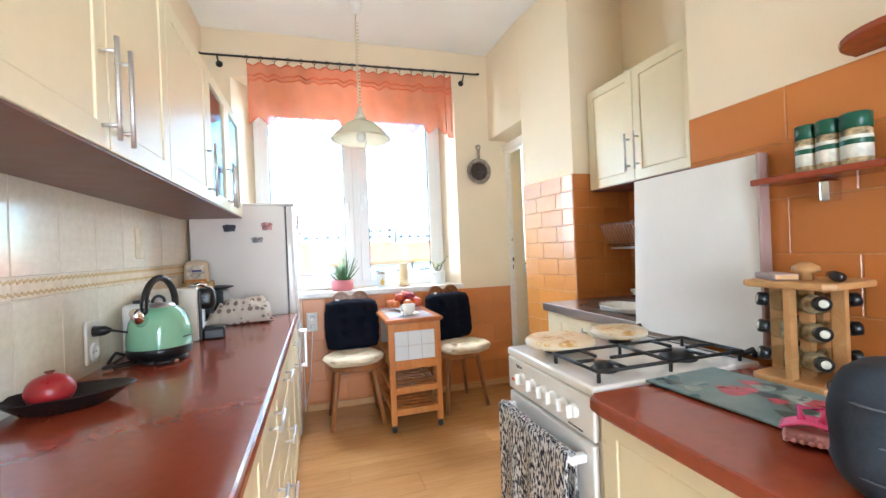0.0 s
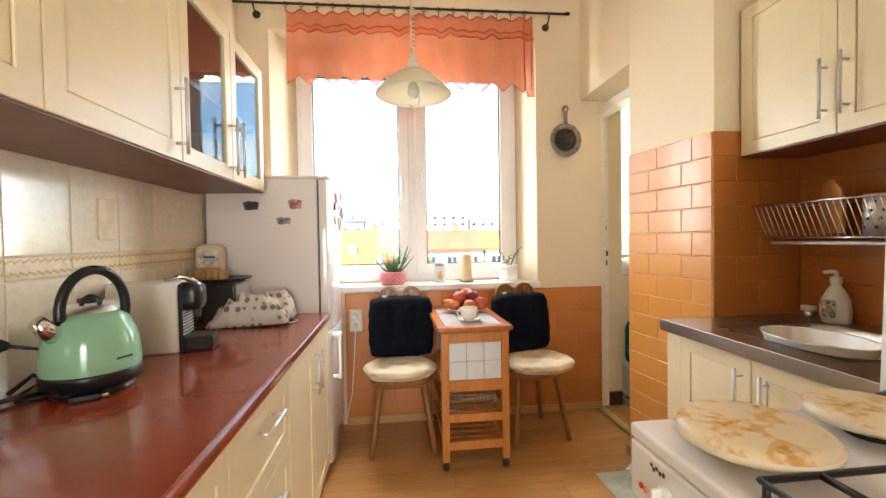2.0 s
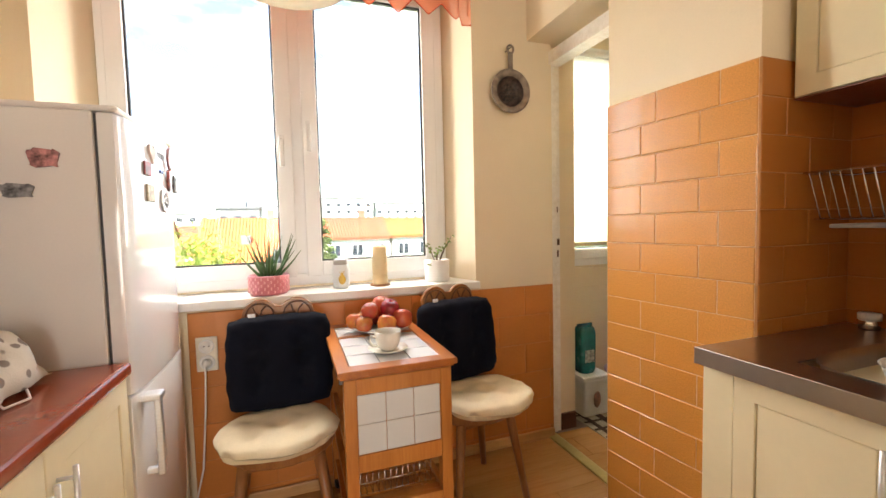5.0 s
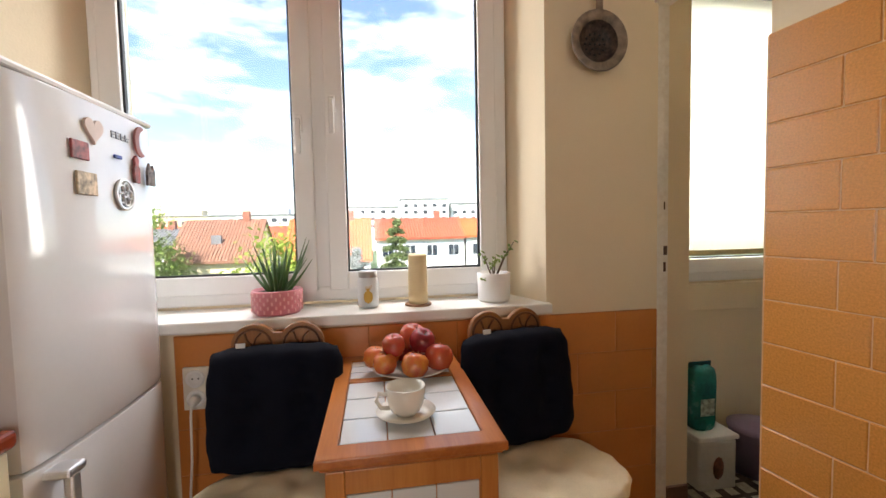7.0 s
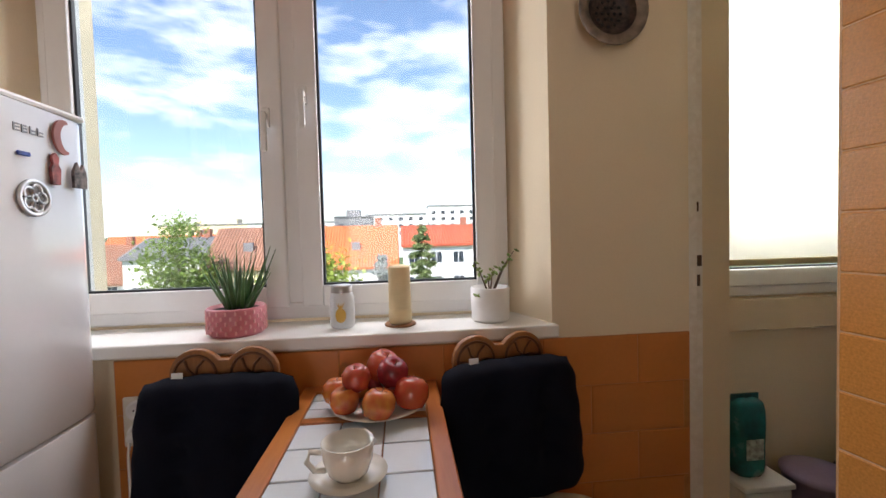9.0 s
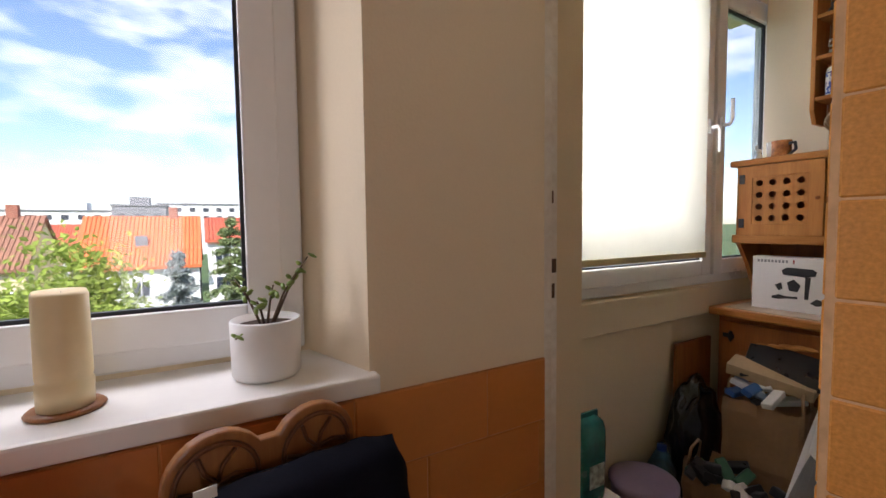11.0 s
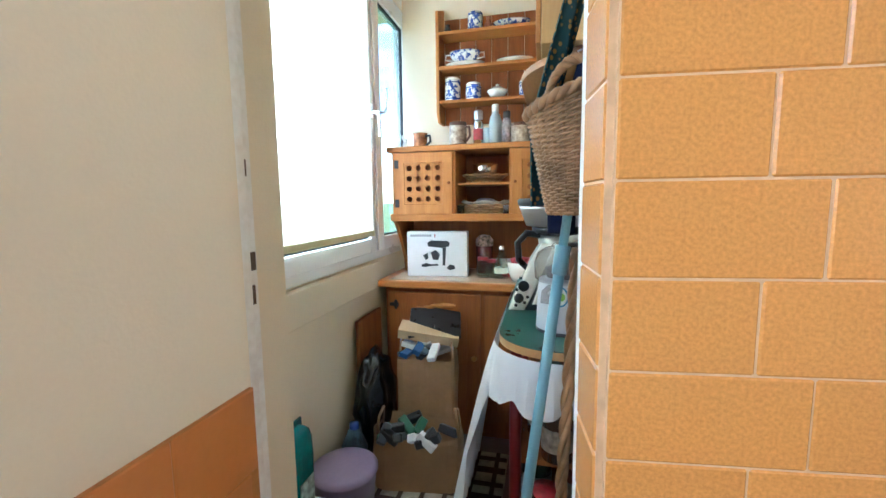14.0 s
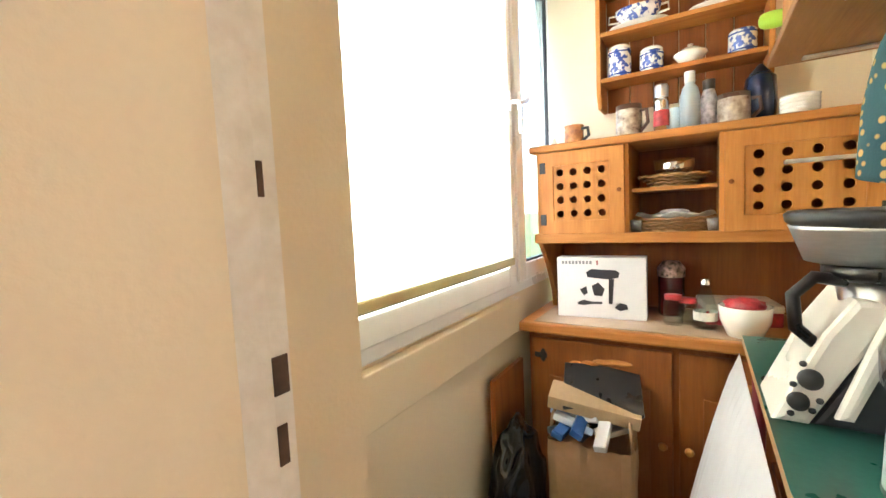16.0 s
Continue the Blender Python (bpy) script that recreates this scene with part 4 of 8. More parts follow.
def towel_pt(u, v):
    y = -0.215 + 0.43 * u
    s = v * 1.0
    x = -0.014 + 0.010 * math.sin(y * 46) * (0.2 + s)
    return (x - 0.006 * s, y * (1 - 0.06 * s), 0.012 - s * (0.34 + 0.04 * math.sin(u * 7)))


part("front_fold", sheet(40, 20, towel_pt, 0.003), M_TOWEL, tw)
part("back_fold", sheet(30, 8, lambda u, v: (0.014 + 0.003 * math.sin(u * 20), -0.21 + 0.42 * u, 0.012 - 0.2 * v), 0.003), M_TOWEL, tw)
part("top_fold", sheet(30, 6, lambda u, v: (-0.016 * math.cos(math.pi * v), -0.212 + 0.424 * u, 0.011 + 0.012 * math.sin(math.pi * v)), 0.003), M_TOWEL, tw)

# ---- fridge ----
fr = thing("fridge_freezer", (-0.75, 2.905, 0), "white fridge-freezer with magnets on its door", "fridge")
M_FR = mat("fridge_side_white", (0.76, 0.73, 0.71), 0.35, 0, 0.03, 3.0, 0.1, 160)
M_FRD = mat("fridge_door_white", (0.75, 0.75, 0.76), 0.08, 0, 0.02, 3.0, coat=0.5)
part("body", box(0, 0, 0.02, 0.555, 0.555, 1.585, 0.006), M_FR, fr)
part("top_cover", box(0.0, -0.002, 1.585, 0.615, 0.557, 1.602, 0.008), M_FR, fr)


def curved_door(z0, z1):
    o = [(0.565, 0.0)] + [(0.585 + 0.037 * math.sin(math.pi * i / 20) ** 0.45 if 0 < i < 20 else 0.585, 0.2775 - 0.2775 * math.cos(math.pi * i / 20)) for i in range(21)] + [(0.565, 0.555)]
    return extrude(o, z0, z1, 0.006)


d1 = part("door", curved_door(0.775, 1.583), M_FRD, fr, "glossy white upper door", smooth=True)
d2 = part("door", curved_door(0.06, 0.768), M_FRD, fr, "glossy white freezer door", smooth=True)
part("gasket", box(0.556, 0.008, 0.06, 0.5645, 0.547, 1.58), M_DARK, fr)
for d, z0, z1 in ((d2, 0.60, 0.757),):
    bm = box(0.642, 0.045, 0.50, 0.662, 0.072, z1 - 0.016, 0.005)
    box(0.605, 0.035, z1 - 0.02, 0.664, 0.09, z1, 0.006, bm=bm)
    box(0.61, 0.05, 0.505, 0.645, 0.068, 0.525, 0.004, bm=bm)
    part("door_handle", bm, M_STEEL, d, "satin steel handle")
bm = bmesh.new()
for i, w in enumerate((0.016, 0.014, 0.016, 0.016)):
    y = 0.325 + i * 0.021
    box(0.6215, y, 1.512, 0.6235, y + 0.004, 1.53, bm=bm)
    for z in (1.512, 1.5195, 1.527)[: 3 if i < 2 else 2]:
        box(0.6215, y + 0.004, z, 0.6235, y + w, z + 0.003, bm=bm)
part("maker_plate", bm, mat("grey_print", (0.30, 0.31, 0.33), 0.4), fr, "grey maker's mark as plain bars")
for y in (0.05, 0.50):
    part("foot", lathe([(0, 0), (0.018, 0), (0.018, 0.022), (0, 0.022)], 12, m=pose(0.53, y, 0)), M_BLACK, fr)

# ---- table and chairs ----
M_PINEX = wood("pine_lengthwise", (0.46, 0.16, 0.035), (0.31, 0.085, 0.017), 1, 0.28, 12.0, coat=0.2)
M_ORPINE = wood("varnished_orange_pine", (0.56, 0.24, 0.06), (0.40, 0.14, 0.03), 2, 0.3, 12.0, coat=0.2)
M_WTILE = mat("white_tile", (0.62, 0.65, 0.68), 0.1, 0, 0.02, 6.0, coat=0.3)
tb = thing("trolley_table", (0.63, 3.165, 0), "varnished pine trolley table with tiled top and wheels", "table")
TX, TY, TZ = 0.205, 0.345, 0.785
bm = merge(None, ring_frame((-TX, -TY, TX, TY), (-TX + 0.045, -TY + 0.06, TX - 0.045, TY - 0.06), 0.0, 0.022, 0.004), Matrix(((0, 1, 0, 0), (0, 0, 1, 0), (1, 0, 0, TZ - 0.022), (0, 0, 0, 1))))
top = part("tabletop", bm, M_PINEX, tb)
part("tabletop_bar", box(-TX + 0.045, 0.085, TZ - 0.022, TX - 0.045, 0.115, TZ - 0.001, 0.003), M_PINEX, top)
part("tile_bed", box(-TX + 0.01, -TY + 0.01, TZ - 0.03, TX - 0.01, TY - 0.01, TZ - 0.012), M_PINEX, top)
for r in range(6):
    for k in range(3):
        w, d = (2 * TX - 0.09) / 3, 0.1167 if r < 3 else 0.10
        y0 = -TY + 0.06 + r * 0.1217 if r < 3 else 0.115 + (r - 3) * 0.0567
        d = 0.119 if r < 3 else 0.054
        t = part("tile", box(0.0015, 0.0015, TZ - 0.012, w - 0.0015, d - 0.0015, TZ - 0.002, 0.0015, 1, m=pose(-TX + 0.045 + k * w, y0, 0)), M_WTILE, top)
for x in (-0.165, 0.165):
    for y in (-0.315, 0.315):
        part("leg", box(x - 0.02, y - 0.02, 0.055, x + 0.02, y + 0.02, TZ - 0.032, 0.003), M_ORPINE, tb)
        bm = lathe([(0, -0.012), (0.02, -0.012), (0.024, -0.006), (0.024, 0.006), (0.02, 0.012), (0, 0.012)], 20, m=pose(x, y, 0.0245, 0, 90, 20))
        box(x - 0.016, y - 0.016, 0.035, x + 0.016, y + 0.016, 0.056, 0.003, bm=bm)
        part("castor", bm, M_BLACK, tb)
for y in (-0.325, 0.325):
    fp = bmesh.new()
    box(-0.145, y - 0.008, 0.70, 0.145, y + 0.008, 0.752, 0.002, bm=fp)
    box(-0.145, y - 0.008, 0.435, 0.145, y + 0.008, 0.495, 0.002, bm=fp)
    box(-0.145, y - 0.002, 0.495, 0.145, y + 0.002, 0.70, bm=fp)
    pnl = part("end_panel", fp, M_ORPINE, tb)
    for i in range(3):
        for k in range(2):
            part("tile", box(-0.143 + i * 0.0955, y - 0.007, 0.498 + k * 0.1005, -0.143 + i * 0.0955 + 0.0935, y + 0.007, 0.498 + k * 0.1005 + 0.0985, 0.0015, 1), M_WTILE, pnl)
    for z in (0.12, 0.27):
        part("rail", box(-0.145, y - 0.012, z, 0.145, y + 0.012, z + 0.045, 0.003), M_ORPINE, tb)
for x in (-0.165, 0.165):
    for z in (0.12, 0.27, 0.44):
        part("side_rail", box(x - 0.009, -0.295, z, x + 0.009, 0.295, z + 0.035, 0.003), M_ORPINE, tb)
for z in (0.13, 0.28):
    for i in range(9):
        part("shelf_slat", box(-0.155, -0.29 + i * 0.066, z, 0.155, -0.25 + i * 0.066, z + 0.012, 0.002), M_ORPINE, tb)
wbs = thing("wire_basket", (0.63, 3.165, 0), "wire basket on the shelf of the trolley table", "basket")
for k in range(3):
    part("hoop", tube([(-0.13, -0.24, 0.30 + 0.04 * k), (0.13, -0.24, 0.30 + 0.04 * k), (0.13, 0.2, 0.30 + 0.04 * k), (-0.13, 0.2, 0.30 + 0.04 * k)], 0.0022, 5, closed=True), M_CHROME, wbs)
for i in range(13):
    x = -0.13 + 0.26 * i / 12
    part("wire", tube([(x, -0.24, 0.38), (x, -0.24, 0.298), (x, 0.2, 0.298), (x, 0.2, 0.38)], 0.0015, 4), M_CHROME, wbs)

M_CHAIR = wood("brown_chair_wood", (0.34, 0.15, 0.05), (0.20, 0.075, 0.024), 2, 0.35, 14.0, coat=0.2)
M_NAVY = cloth("navy_cushion_cloth", (0.005, 0.006, 0.013), 260, 0.2)
M_ECRU = cloth("ecru_seat_cloth", (0.70, 0.60, 0.43), 220, 0.08)


def pillow(w, d, h, tufts, seed, rounded=False, bm=None):
    """A stuffed pad with buttons pulled in and a puckered rim."""
    def f(s):
        def g(u, v):
            a, c = 2 * u - 1, 2 * v - 1
            e = max(0, 1 - abs(a) ** 5) * max(0, 1 - abs(c) ** 5)
            z = h * e ** 0.42
            for tx, ty in tufts:
                z -= 0.55 * h * math.exp(-(((a - tx) * w) ** 2 + ((c - ty) * d) ** 2) / 0.0011)
            z += 0.06 * h * noise.noise(Vector((a * 5 + seed, c * 5, s)))
            k = 1 - 0.09 * (abs(a) * abs(c)) ** 3 + 0.01 * math.sin(14 * (a + c) + seed)
            if rounded:
                # squeeze the square pad into a rounded one with a scalloped rim
                q = 1 - 0.27 * (abs(a) * abs(c)) ** 1.2 - 0.02 * math.sin(6 * math.atan2(c, a + 1e-6) + seed)
                k = k * q
            return (a * w * k, c * d * k, s * max(z, 0.001))
        return g
    b = bmesh.new()
    sheet(30, 30, f(1), bm=b)
    sheet(30, 30, f(-1), bm=b)
    bmesh.ops.remove_doubles(b, verts=b.verts[:], dist=0.0006)
    bmesh.ops.recalc_face_normals(b, faces=b.faces[:])
    return merge(bm, b)


ch = thing("dining_chair", (0.24, 3.20, 0), "brown wooden peasant chair with carved double-disc back", "chair", "chairs beside the trolley table")
part("seat", extrude([(0.20 * math.cos(a) * (1 if math.sin(a) < 0 else 0.9), 0.19 * math.sin(a)) for a in np.linspace(0, 2 * math.pi, 28, endpoint=False)], 0.405, 0.45, 0.012), M_CHAIR, ch)
for sx, sy in ((-1, -1), (1, -1), (-1, 1), (1, 1)):
    part("leg", tube([(sx * 0.125, sy * 0.11, 0.43), (sx * 0.155, sy * 0.14, 0.21), (sx * 0.185, sy * 0.165, 0.0)], 0.022, 10, r1=0.015), M_CHAIR, ch)
part("apron", box(-0.13, -0.13, 0.38, 0.13, 0.13, 0.405, 0.01), M_CHAIR, ch)
o = [(-0.10, 0.43), (0.10, 0.43), (0.125, 0.60), (0.12, 0.74)]
o += [(0.073 + 0.072 * math.cos(a), 0.88 + 0.072 * math.sin(a)) for a in np.linspace(-0.7, 2.55, 14)]
o += [(-0.073 + 0.072 * math.cos(a), 0.88 + 0.072 * math.sin(a)) for a in np.linspace(0.6, 3.84, 14)]
o += [(-0.12, 0.74), (-0.125, 0.60)]
back = part("backrest", extrude(o, -0.011, 0.011, 0.004, m=pose(0, 0.19, 0, 90, 0, 0)), M_CHAIR, ch)
back.matrix_parent_inverse = Matrix.Identity(4)
for x in (-0.075, 0.075):
    M_CARVE = wood("dark_carving", (0.16, 0.06, 0.02), (0.09, 0.03, 0.012), 2, 0.4)
    part("carved_ring", tube([(x + 0.056 * math.cos(a), 0.176, 0.88 + 0.056 * math.sin(a)) for a in np.linspace(0, 2 * math.pi, 24, endpoint=False)], 0.004, 5, closed=True), M_CARVE, back)
    for k in range(6):
        a = k * math.pi / 3
        part("carved_petal", tube([(x, 0.176, 0.88), (x + 0.025 * math.cos(a + 0.25), 0.175, 0.88 + 0.025 * math.sin(a + 0.25)), (x + 0.05 * math.cos(a), 0.176, 0.88 + 0.05 * math.sin(a))], 0.0035, 5), M_CARVE, back)
ch2 = copy_thing(ch, pose(1.05, 3.21, 0, 0, 0, 11))
for x, y, bx, rz, g in ((0.23, 3.155, 0.243, 1, 0), (1.09, 3.14, 1.035, 10, 1)):
    c = thing("seat_cushion", pose(x, y, 0.482, 0, 0, rz), "round ecru cotton seat cushion with tied corners", "cushion", "seat cushions on the chairs")
    part("pad", pillow(0.225, 0.205, 0.034, [(-0.4, -0.35), (0.4, -0.35), (-0.4, 0.35), (0.4, 0.35), (0, 0)], g, True), M_ECRU, c)
    c = thing("back_cushion", pose(bx, 3.325, 0.70, 82, 0, rz), "dark navy tufted cushion leaning on the chair back", "cushion", "navy cushions on the chairs")
    part("pad", pillow(0.208, 0.193, 0.062, [(a, b) for a in (-0.4, 0.4) for b in (-0.4, 0.05, 0.5)], 3 + g), M_NAVY, c)
    part("tag", box(-0.12, 0.182, 0.008, -0.092, 0.202, 0.010), M_WHITE, c, "small white cloth tag")

# things on the table
M_CHINA = mat("white_porcelain", (0.80, 0.77, 0.70), 0.12, 0, 0.02, 5, coat=0.4)
cp = thing("saucer", (0.625, 2.985, 0.786), "white porcelain saucer under the cup", "saucer")
part("dish", lathe([(0, 0), (0.035, 0), (0.04, 0.004), (0.072, 0.014), (0.074, 0.017), (0.04, 0.009), (0, 0.007)], 36), M_CHINA, cp)
cp = thing("cup", (0.625, 2.985, 0.7935), "white porcelain teacup with curled handle", "cup")
part("bowl", lathe([(0, 0), (0.026, 0), (0.028, 0.005), (0.038, 0.012), (0.046, 0.035), (0.050, 0.07), (0.048, 0.071), (0.043, 0.035), (0.034, 0.015), (0, 0.012)], 36), M_CHINA, cp)
part("handle", tube([(-0.044, -0.012, 0.055), (-0.066, -0.02, 0.062), (-0.072, -0.022, 0.045), (-0.06, -0.017, 0.025), (-0.040, -0.01, 0.02)], 0.0055, 8), M_CHINA, cp)
fp = thing("fruit_plate", (0.665, 3.30, 0.786), "shallow white plate piled with apples", "plate")
part("dish", lathe([(0, 0), (0.07, 0), (0.08, 0.004), (0.125, 0.022), (0.127, 0.025), (0.08, 0.009), (0, 0.006)], 40), M_CHINA, fp)
M_APPLE = [mat("red_apple_skin", (0.34, 0.018, 0.022), 0.22, 0, 0.3, 16.0, tint=(0.44, 0.10, 0.03), coat=0.3), mat("yellow_red_apple_skin", (0.38, 0.03, 0.022), 0.22, 0, 0.3, 14.0, tint=(0.60, 0.25, 0.04), coat=0.3), mat("dark_red_apple_skin", (0.30, 0.02, 0.028), 0.25, 0, 0.3, 14.0)]
AP = [(-0.07, -0.03, 0, 1), (0.0, -0.075, 0, 1), (0.075, -0.03, 0, 0), (-0.06, 0.05, 0, 1), (0.06, 0.05, 0, 0), (0.0, 0.09, 0, 2), (-0.04, -0.01, 1, 0), (0.03, 0.02, 1, 2), (0.0, 0.06, 1, 0), (-0.10, 0.03, 0, 1)]
for i, (x, y, l2, m) in enumerate(AP):
    s = 1.05 + 0.12 * ((i * 7) % 3)
    a = thing("apple", pose(0.66 + x * 1.12, 3.29 + y * 1.12, 0.80 + (0.05 if l2 else 0.0), (i * 31) % 25, (i * 17) % 25, i * 50), "ripe red and yellow apple on the plate", "apple", "apples on the plate")
    part("fruit", lathe([(0, 0.006), (0.014, 0), (0.028, 0.008), (0.036, 0.028), (0.033, 0.05), (0.02, 0.062), (0.008, 0.06), (0, 0.052)], 24, m=Matrix.Diagonal((s, s, s, 1))), M_APPLE[m], a)
    part("stem", tube([(0, 0, 0.052 * s), (0.003, 0, 0.068 * s)], 0.0014, 5), M_CHAIR, a)

# things on the sill
M_PINK = mat("pink_ceramic", (0.62, 0.20, 0.24), 0.35, 0, 0.06, 8)
pl = thing("aloe_plant", (0.195, 3.60, 0.945), "spiky green aloe in a pink ceramic pot", "plant")
pot = part("pot", lathe([(0, 0), (0.078, 0), (0.086, 0.01), (0.09, 0.085), (0.085, 0.09), (0.082, 0.075), (0, 0.075)], 36), M_PINK, pl, "pink pot with relief dashes")
bm = bmesh.new()
for k in range(5):
    for i in range(20):
        box(0.087, -0.003, -0.006, 0.0915, 0.003, 0.006, 0.001, 1, bm=bm, m=pose(0, 0, 0.016 + k * 0.015, 0, 0, 18 * i + 9 * (k % 2)))
part("relief", bm, mat("light_pink_glaze", (0.80, 0.42, 0.42), 0.35), pot)
part("soil", lathe([(0, 0.079), (0.082, 0.077)], 24), mat("potting_soil", (0.04, 0.025, 0.018), 0.95, 0, 0.3, 60, 0.8, 120), pl)
M_ALOE = mat("aloe_green", (0.07, 0.16, 0.05), 0.4, 0, 0.25, 16)
rs = random.Random(4)
for i in range(34):
    a, tilt, ln = rs.uniform(0, 2 * math.pi), rs.uniform(0.15, 1.0), rs.uniform(0.10, 0.19)
    r0 = rs.uniform(0, 0.05)
    pts = []
    for k in range(6):
        s = k / 5
        rr = r0 + ln * math.sin(tilt) * s
        pts.append((rr * math.cos(a), rr * math.sin(a), 0.078 + ln * math.cos(tilt) * s + 0.03 * s * s))
    part("leaf", tube(pts, 0.008, 6, r1=0.0008), M_ALOE, pl)
jr = thing("jar", (0.53, 3.62, 0.945), "frosted glass jar with a gold pineapple and tin lid", "jar")
part("glass", lathe([(0, 0), (0.034, 0), (0.04, 0.006), (0.041, 0.10), (0.034, 0.118), (0.034, 0.125), (0, 0.125)], 28), mat("frosted_white_glass", (0.80, 0.83, 0.85), 0.45, 0, 0.04, trans=0.3), jr)
part("lid", lathe([(0.036, 0.118), (0.036, 0.14), (0.032, 0.143), (0, 0.143)], 28), mat("grey_tin", (0.45, 0.42, 0.40), 0.4, 0.8), jr, "grey tin lid")
M_GOLD = mat("gold_print", (0.62, 0.38, 0.06), 0.4)
bm = sheet(10, 10, lambda u, v: ((lambda p, q: (0.0420 * math.sin(p), -0.0420 * math.cos(p), q))(0.42 * (u - 0.5) * 2 * math.sqrt(max(0, 1 - (2 * v - 1) ** 2)) , 0.02 + 0.05 * v)))
for k in range(5):
    b2 = sheet(3, 3, lambda u, v, k=k: ((lambda p: (0.0422 * math.sin(p), -0.0422 * math.cos(p), 0.068 + 0.022 * v))((k - 2) * 0.13 * (0.3 + v) + (u - 0.5) * 0.12 * (1 - v))))
    merge(bm, b2)
part("pineapple_print", bm, M_GOLD, jr, "gold pineapple print")
cd = thing("candle", (0.725, 3.61, 0.945), "thick cream candle on a brown wooden disc", "candle")
part("stick", lathe([(0, 0.008), (0.038, 0.008), (0.039, 0.05), (0.036, 0.054), (0.038, 0.06), (0.037, 0.195), (0.034, 0.203), (0.028, 0.19), (0, 0.185)], 30), mat("cream_wax", (0.76, 0.62, 0.36), 0.45, 0, 0.06, 12, 0.2, 30), cd)
part("base", lathe([(0, 0), (0.052, 0), (0.054, 0.004), (0.05, 0.008), (0, 0.008)], 30), M_CHAIR, cd)
part("wick", tube([(0, 0, 0.185), (0.002, 0, 0.20)], 0.0015, 5), M_BLACK, cd)
pl = thing("jade_plant", (1.04, 3.62, 0.945), "small succulent cutting in a white pot", "plant")
part("pot", lathe([(0, 0), (0.06, 0), (0.066, 0.008), (0.068, 0.115), (0.064, 0.118), (0.062, 0.10), (0, 0.10)], 36), mat("white_matt_ceramic", (0.78, 0.78, 0.77), 0.5, 0, 0.03), pl)
part("soil", lathe([(0, 0.104), (0.063, 0.102)], 24), mat("dry_soil", (0.06, 0.035, 0.022), 0.95, 0, 0.3, 60, 0.8, 120), pl)
M_TWIG = mat("twig_brown", (0.10, 0.06, 0.035), 0.7)
M_JADE = mat("jade_leaf", (0.20, 0.30, 0.06), 0.4, 0, 0.2, 20)
for i, (dx, dy, dz) in enumerate(((0.06, -0.02, 0.10), (-0.055, 0.0, 0.09), (0.02, 0.03, 0.07), (-0.02, -0.05, 0.05), (0.085, -0.01, 0.13), (-0.06, -0.045, -0.02))):
    part("twig", tube([(dx * 0.15, dy * 0.15, 0.10), (dx * 0.6, dy * 0.6, 0.11 + dz * 0.6), (dx, dy, 0.11 + dz)], 0.003, 5, r1=0.0015), M_TWIG, pl)
    for k in range(5):
        f = 1 - 0.12 * k
        part("leaf", blob(0.012, 0.007, 0.004, sub=1, m=pose(dx * f + 0.01 * math.cos(k * 2.4), dy * f + 0.01 * math.sin(k * 2.4), 0.112 + dz * f, 20 * k, 30, 70 * k)), M_JADE, pl)

# sieve on the wall
pn = thing("enamel_strainer", (1.42, 3.505, 1.943), "grey enamel strainer hanging on the wall", "strainer")
M_GREY = mat("chipped_beige_enamel", (0.30, 0.235, 0.18), 0.45, 0, 0.35, 22, 0.3, 40)
part("bowl", lathe([(0, 0.004), (0.055, 0.006), (0.075, 0.02), (0.082, 0.045), (0.112, 0.052), (0.115, 0.046), (0.09, 0.036), (0.082, 0.0), (0, 0.0)], 36, m=pose(0, 0, 0, 90, 0, 0)), M_GREY, pn)
bm = bmesh.new()
for k, n in ((0.0, 1), (0.02, 6), (0.04, 12)):
    for i in range(n):
        a = 2 * math.pi * i / n
        lathe([(0, 0), (0.0055, 0), (0.0055, 0.001), (0, 0.001)], 8, bm, pose(k * math.cos(a), -0.0105, k * math.sin(a), 90, 0, 0))
part("inside", lathe([(0, 0.0062), (0.055, 0.0085), (0.073, 0.021), (0.079, 0.040)], 32, m=pose(0, 0, 0, 90, 0, 0)), mat("mottled_brown_inside", (0.075, 0.05, 0.04), 0.5, 0, 0.5, 60, 0.5, 90), pn, "dark mottled brown inside")
part("holes", bm, M_BLACK, pn)
part("handle", box(-0.014, -0.05, 0.10, 0.014, -0.038, 0.20, 0.006), M_GREY, pn)
part("eye", tube([(0.018 * math.cos(a), -0.044, 0.215 + 0.02 * math.sin(a)) for a in np.linspace(0, 2 * math.pi, 16, endpoint=False)], 0.006, 6, closed=True), M_GREY, pn)
part("nail", tube([(0, -0.046, 0.222), (0, 0.012, 0.222)], 0.003, 6), M_IRON, pn)


def socket_box(p, rz, label, plugs):
    s = thing("power_socket", pose(*p, 0, 0, rz), label, "socket")
    part("plate", box(-0.012, -0.042, -0.075, 0.0, 0.042, 0.075, 0.006), mat("ivory_socket", (0.74, 0.70, 0.60), 0.35), s)
    for z in (-0.035, 0.035)[: plugs]:
        f = part("face", lathe([(0.031, 0.0), (0.03, 0.006), (0.021, 0.006), (0.02, 0.001), (0, 0.001)], 24, m=pose(-0.012, 0, z, 0, -90, 0)), M_WHITE, s)
        for dy in (-0.0095, 0.0095):
            part("hole", lathe([(0, 0), (0.0028, 0), (0.0028, 0.001), (0, 0.001)], 8, m=pose(-0.0135, dy, z, 0, -90, 0)), M_BLACK, f)
    return s


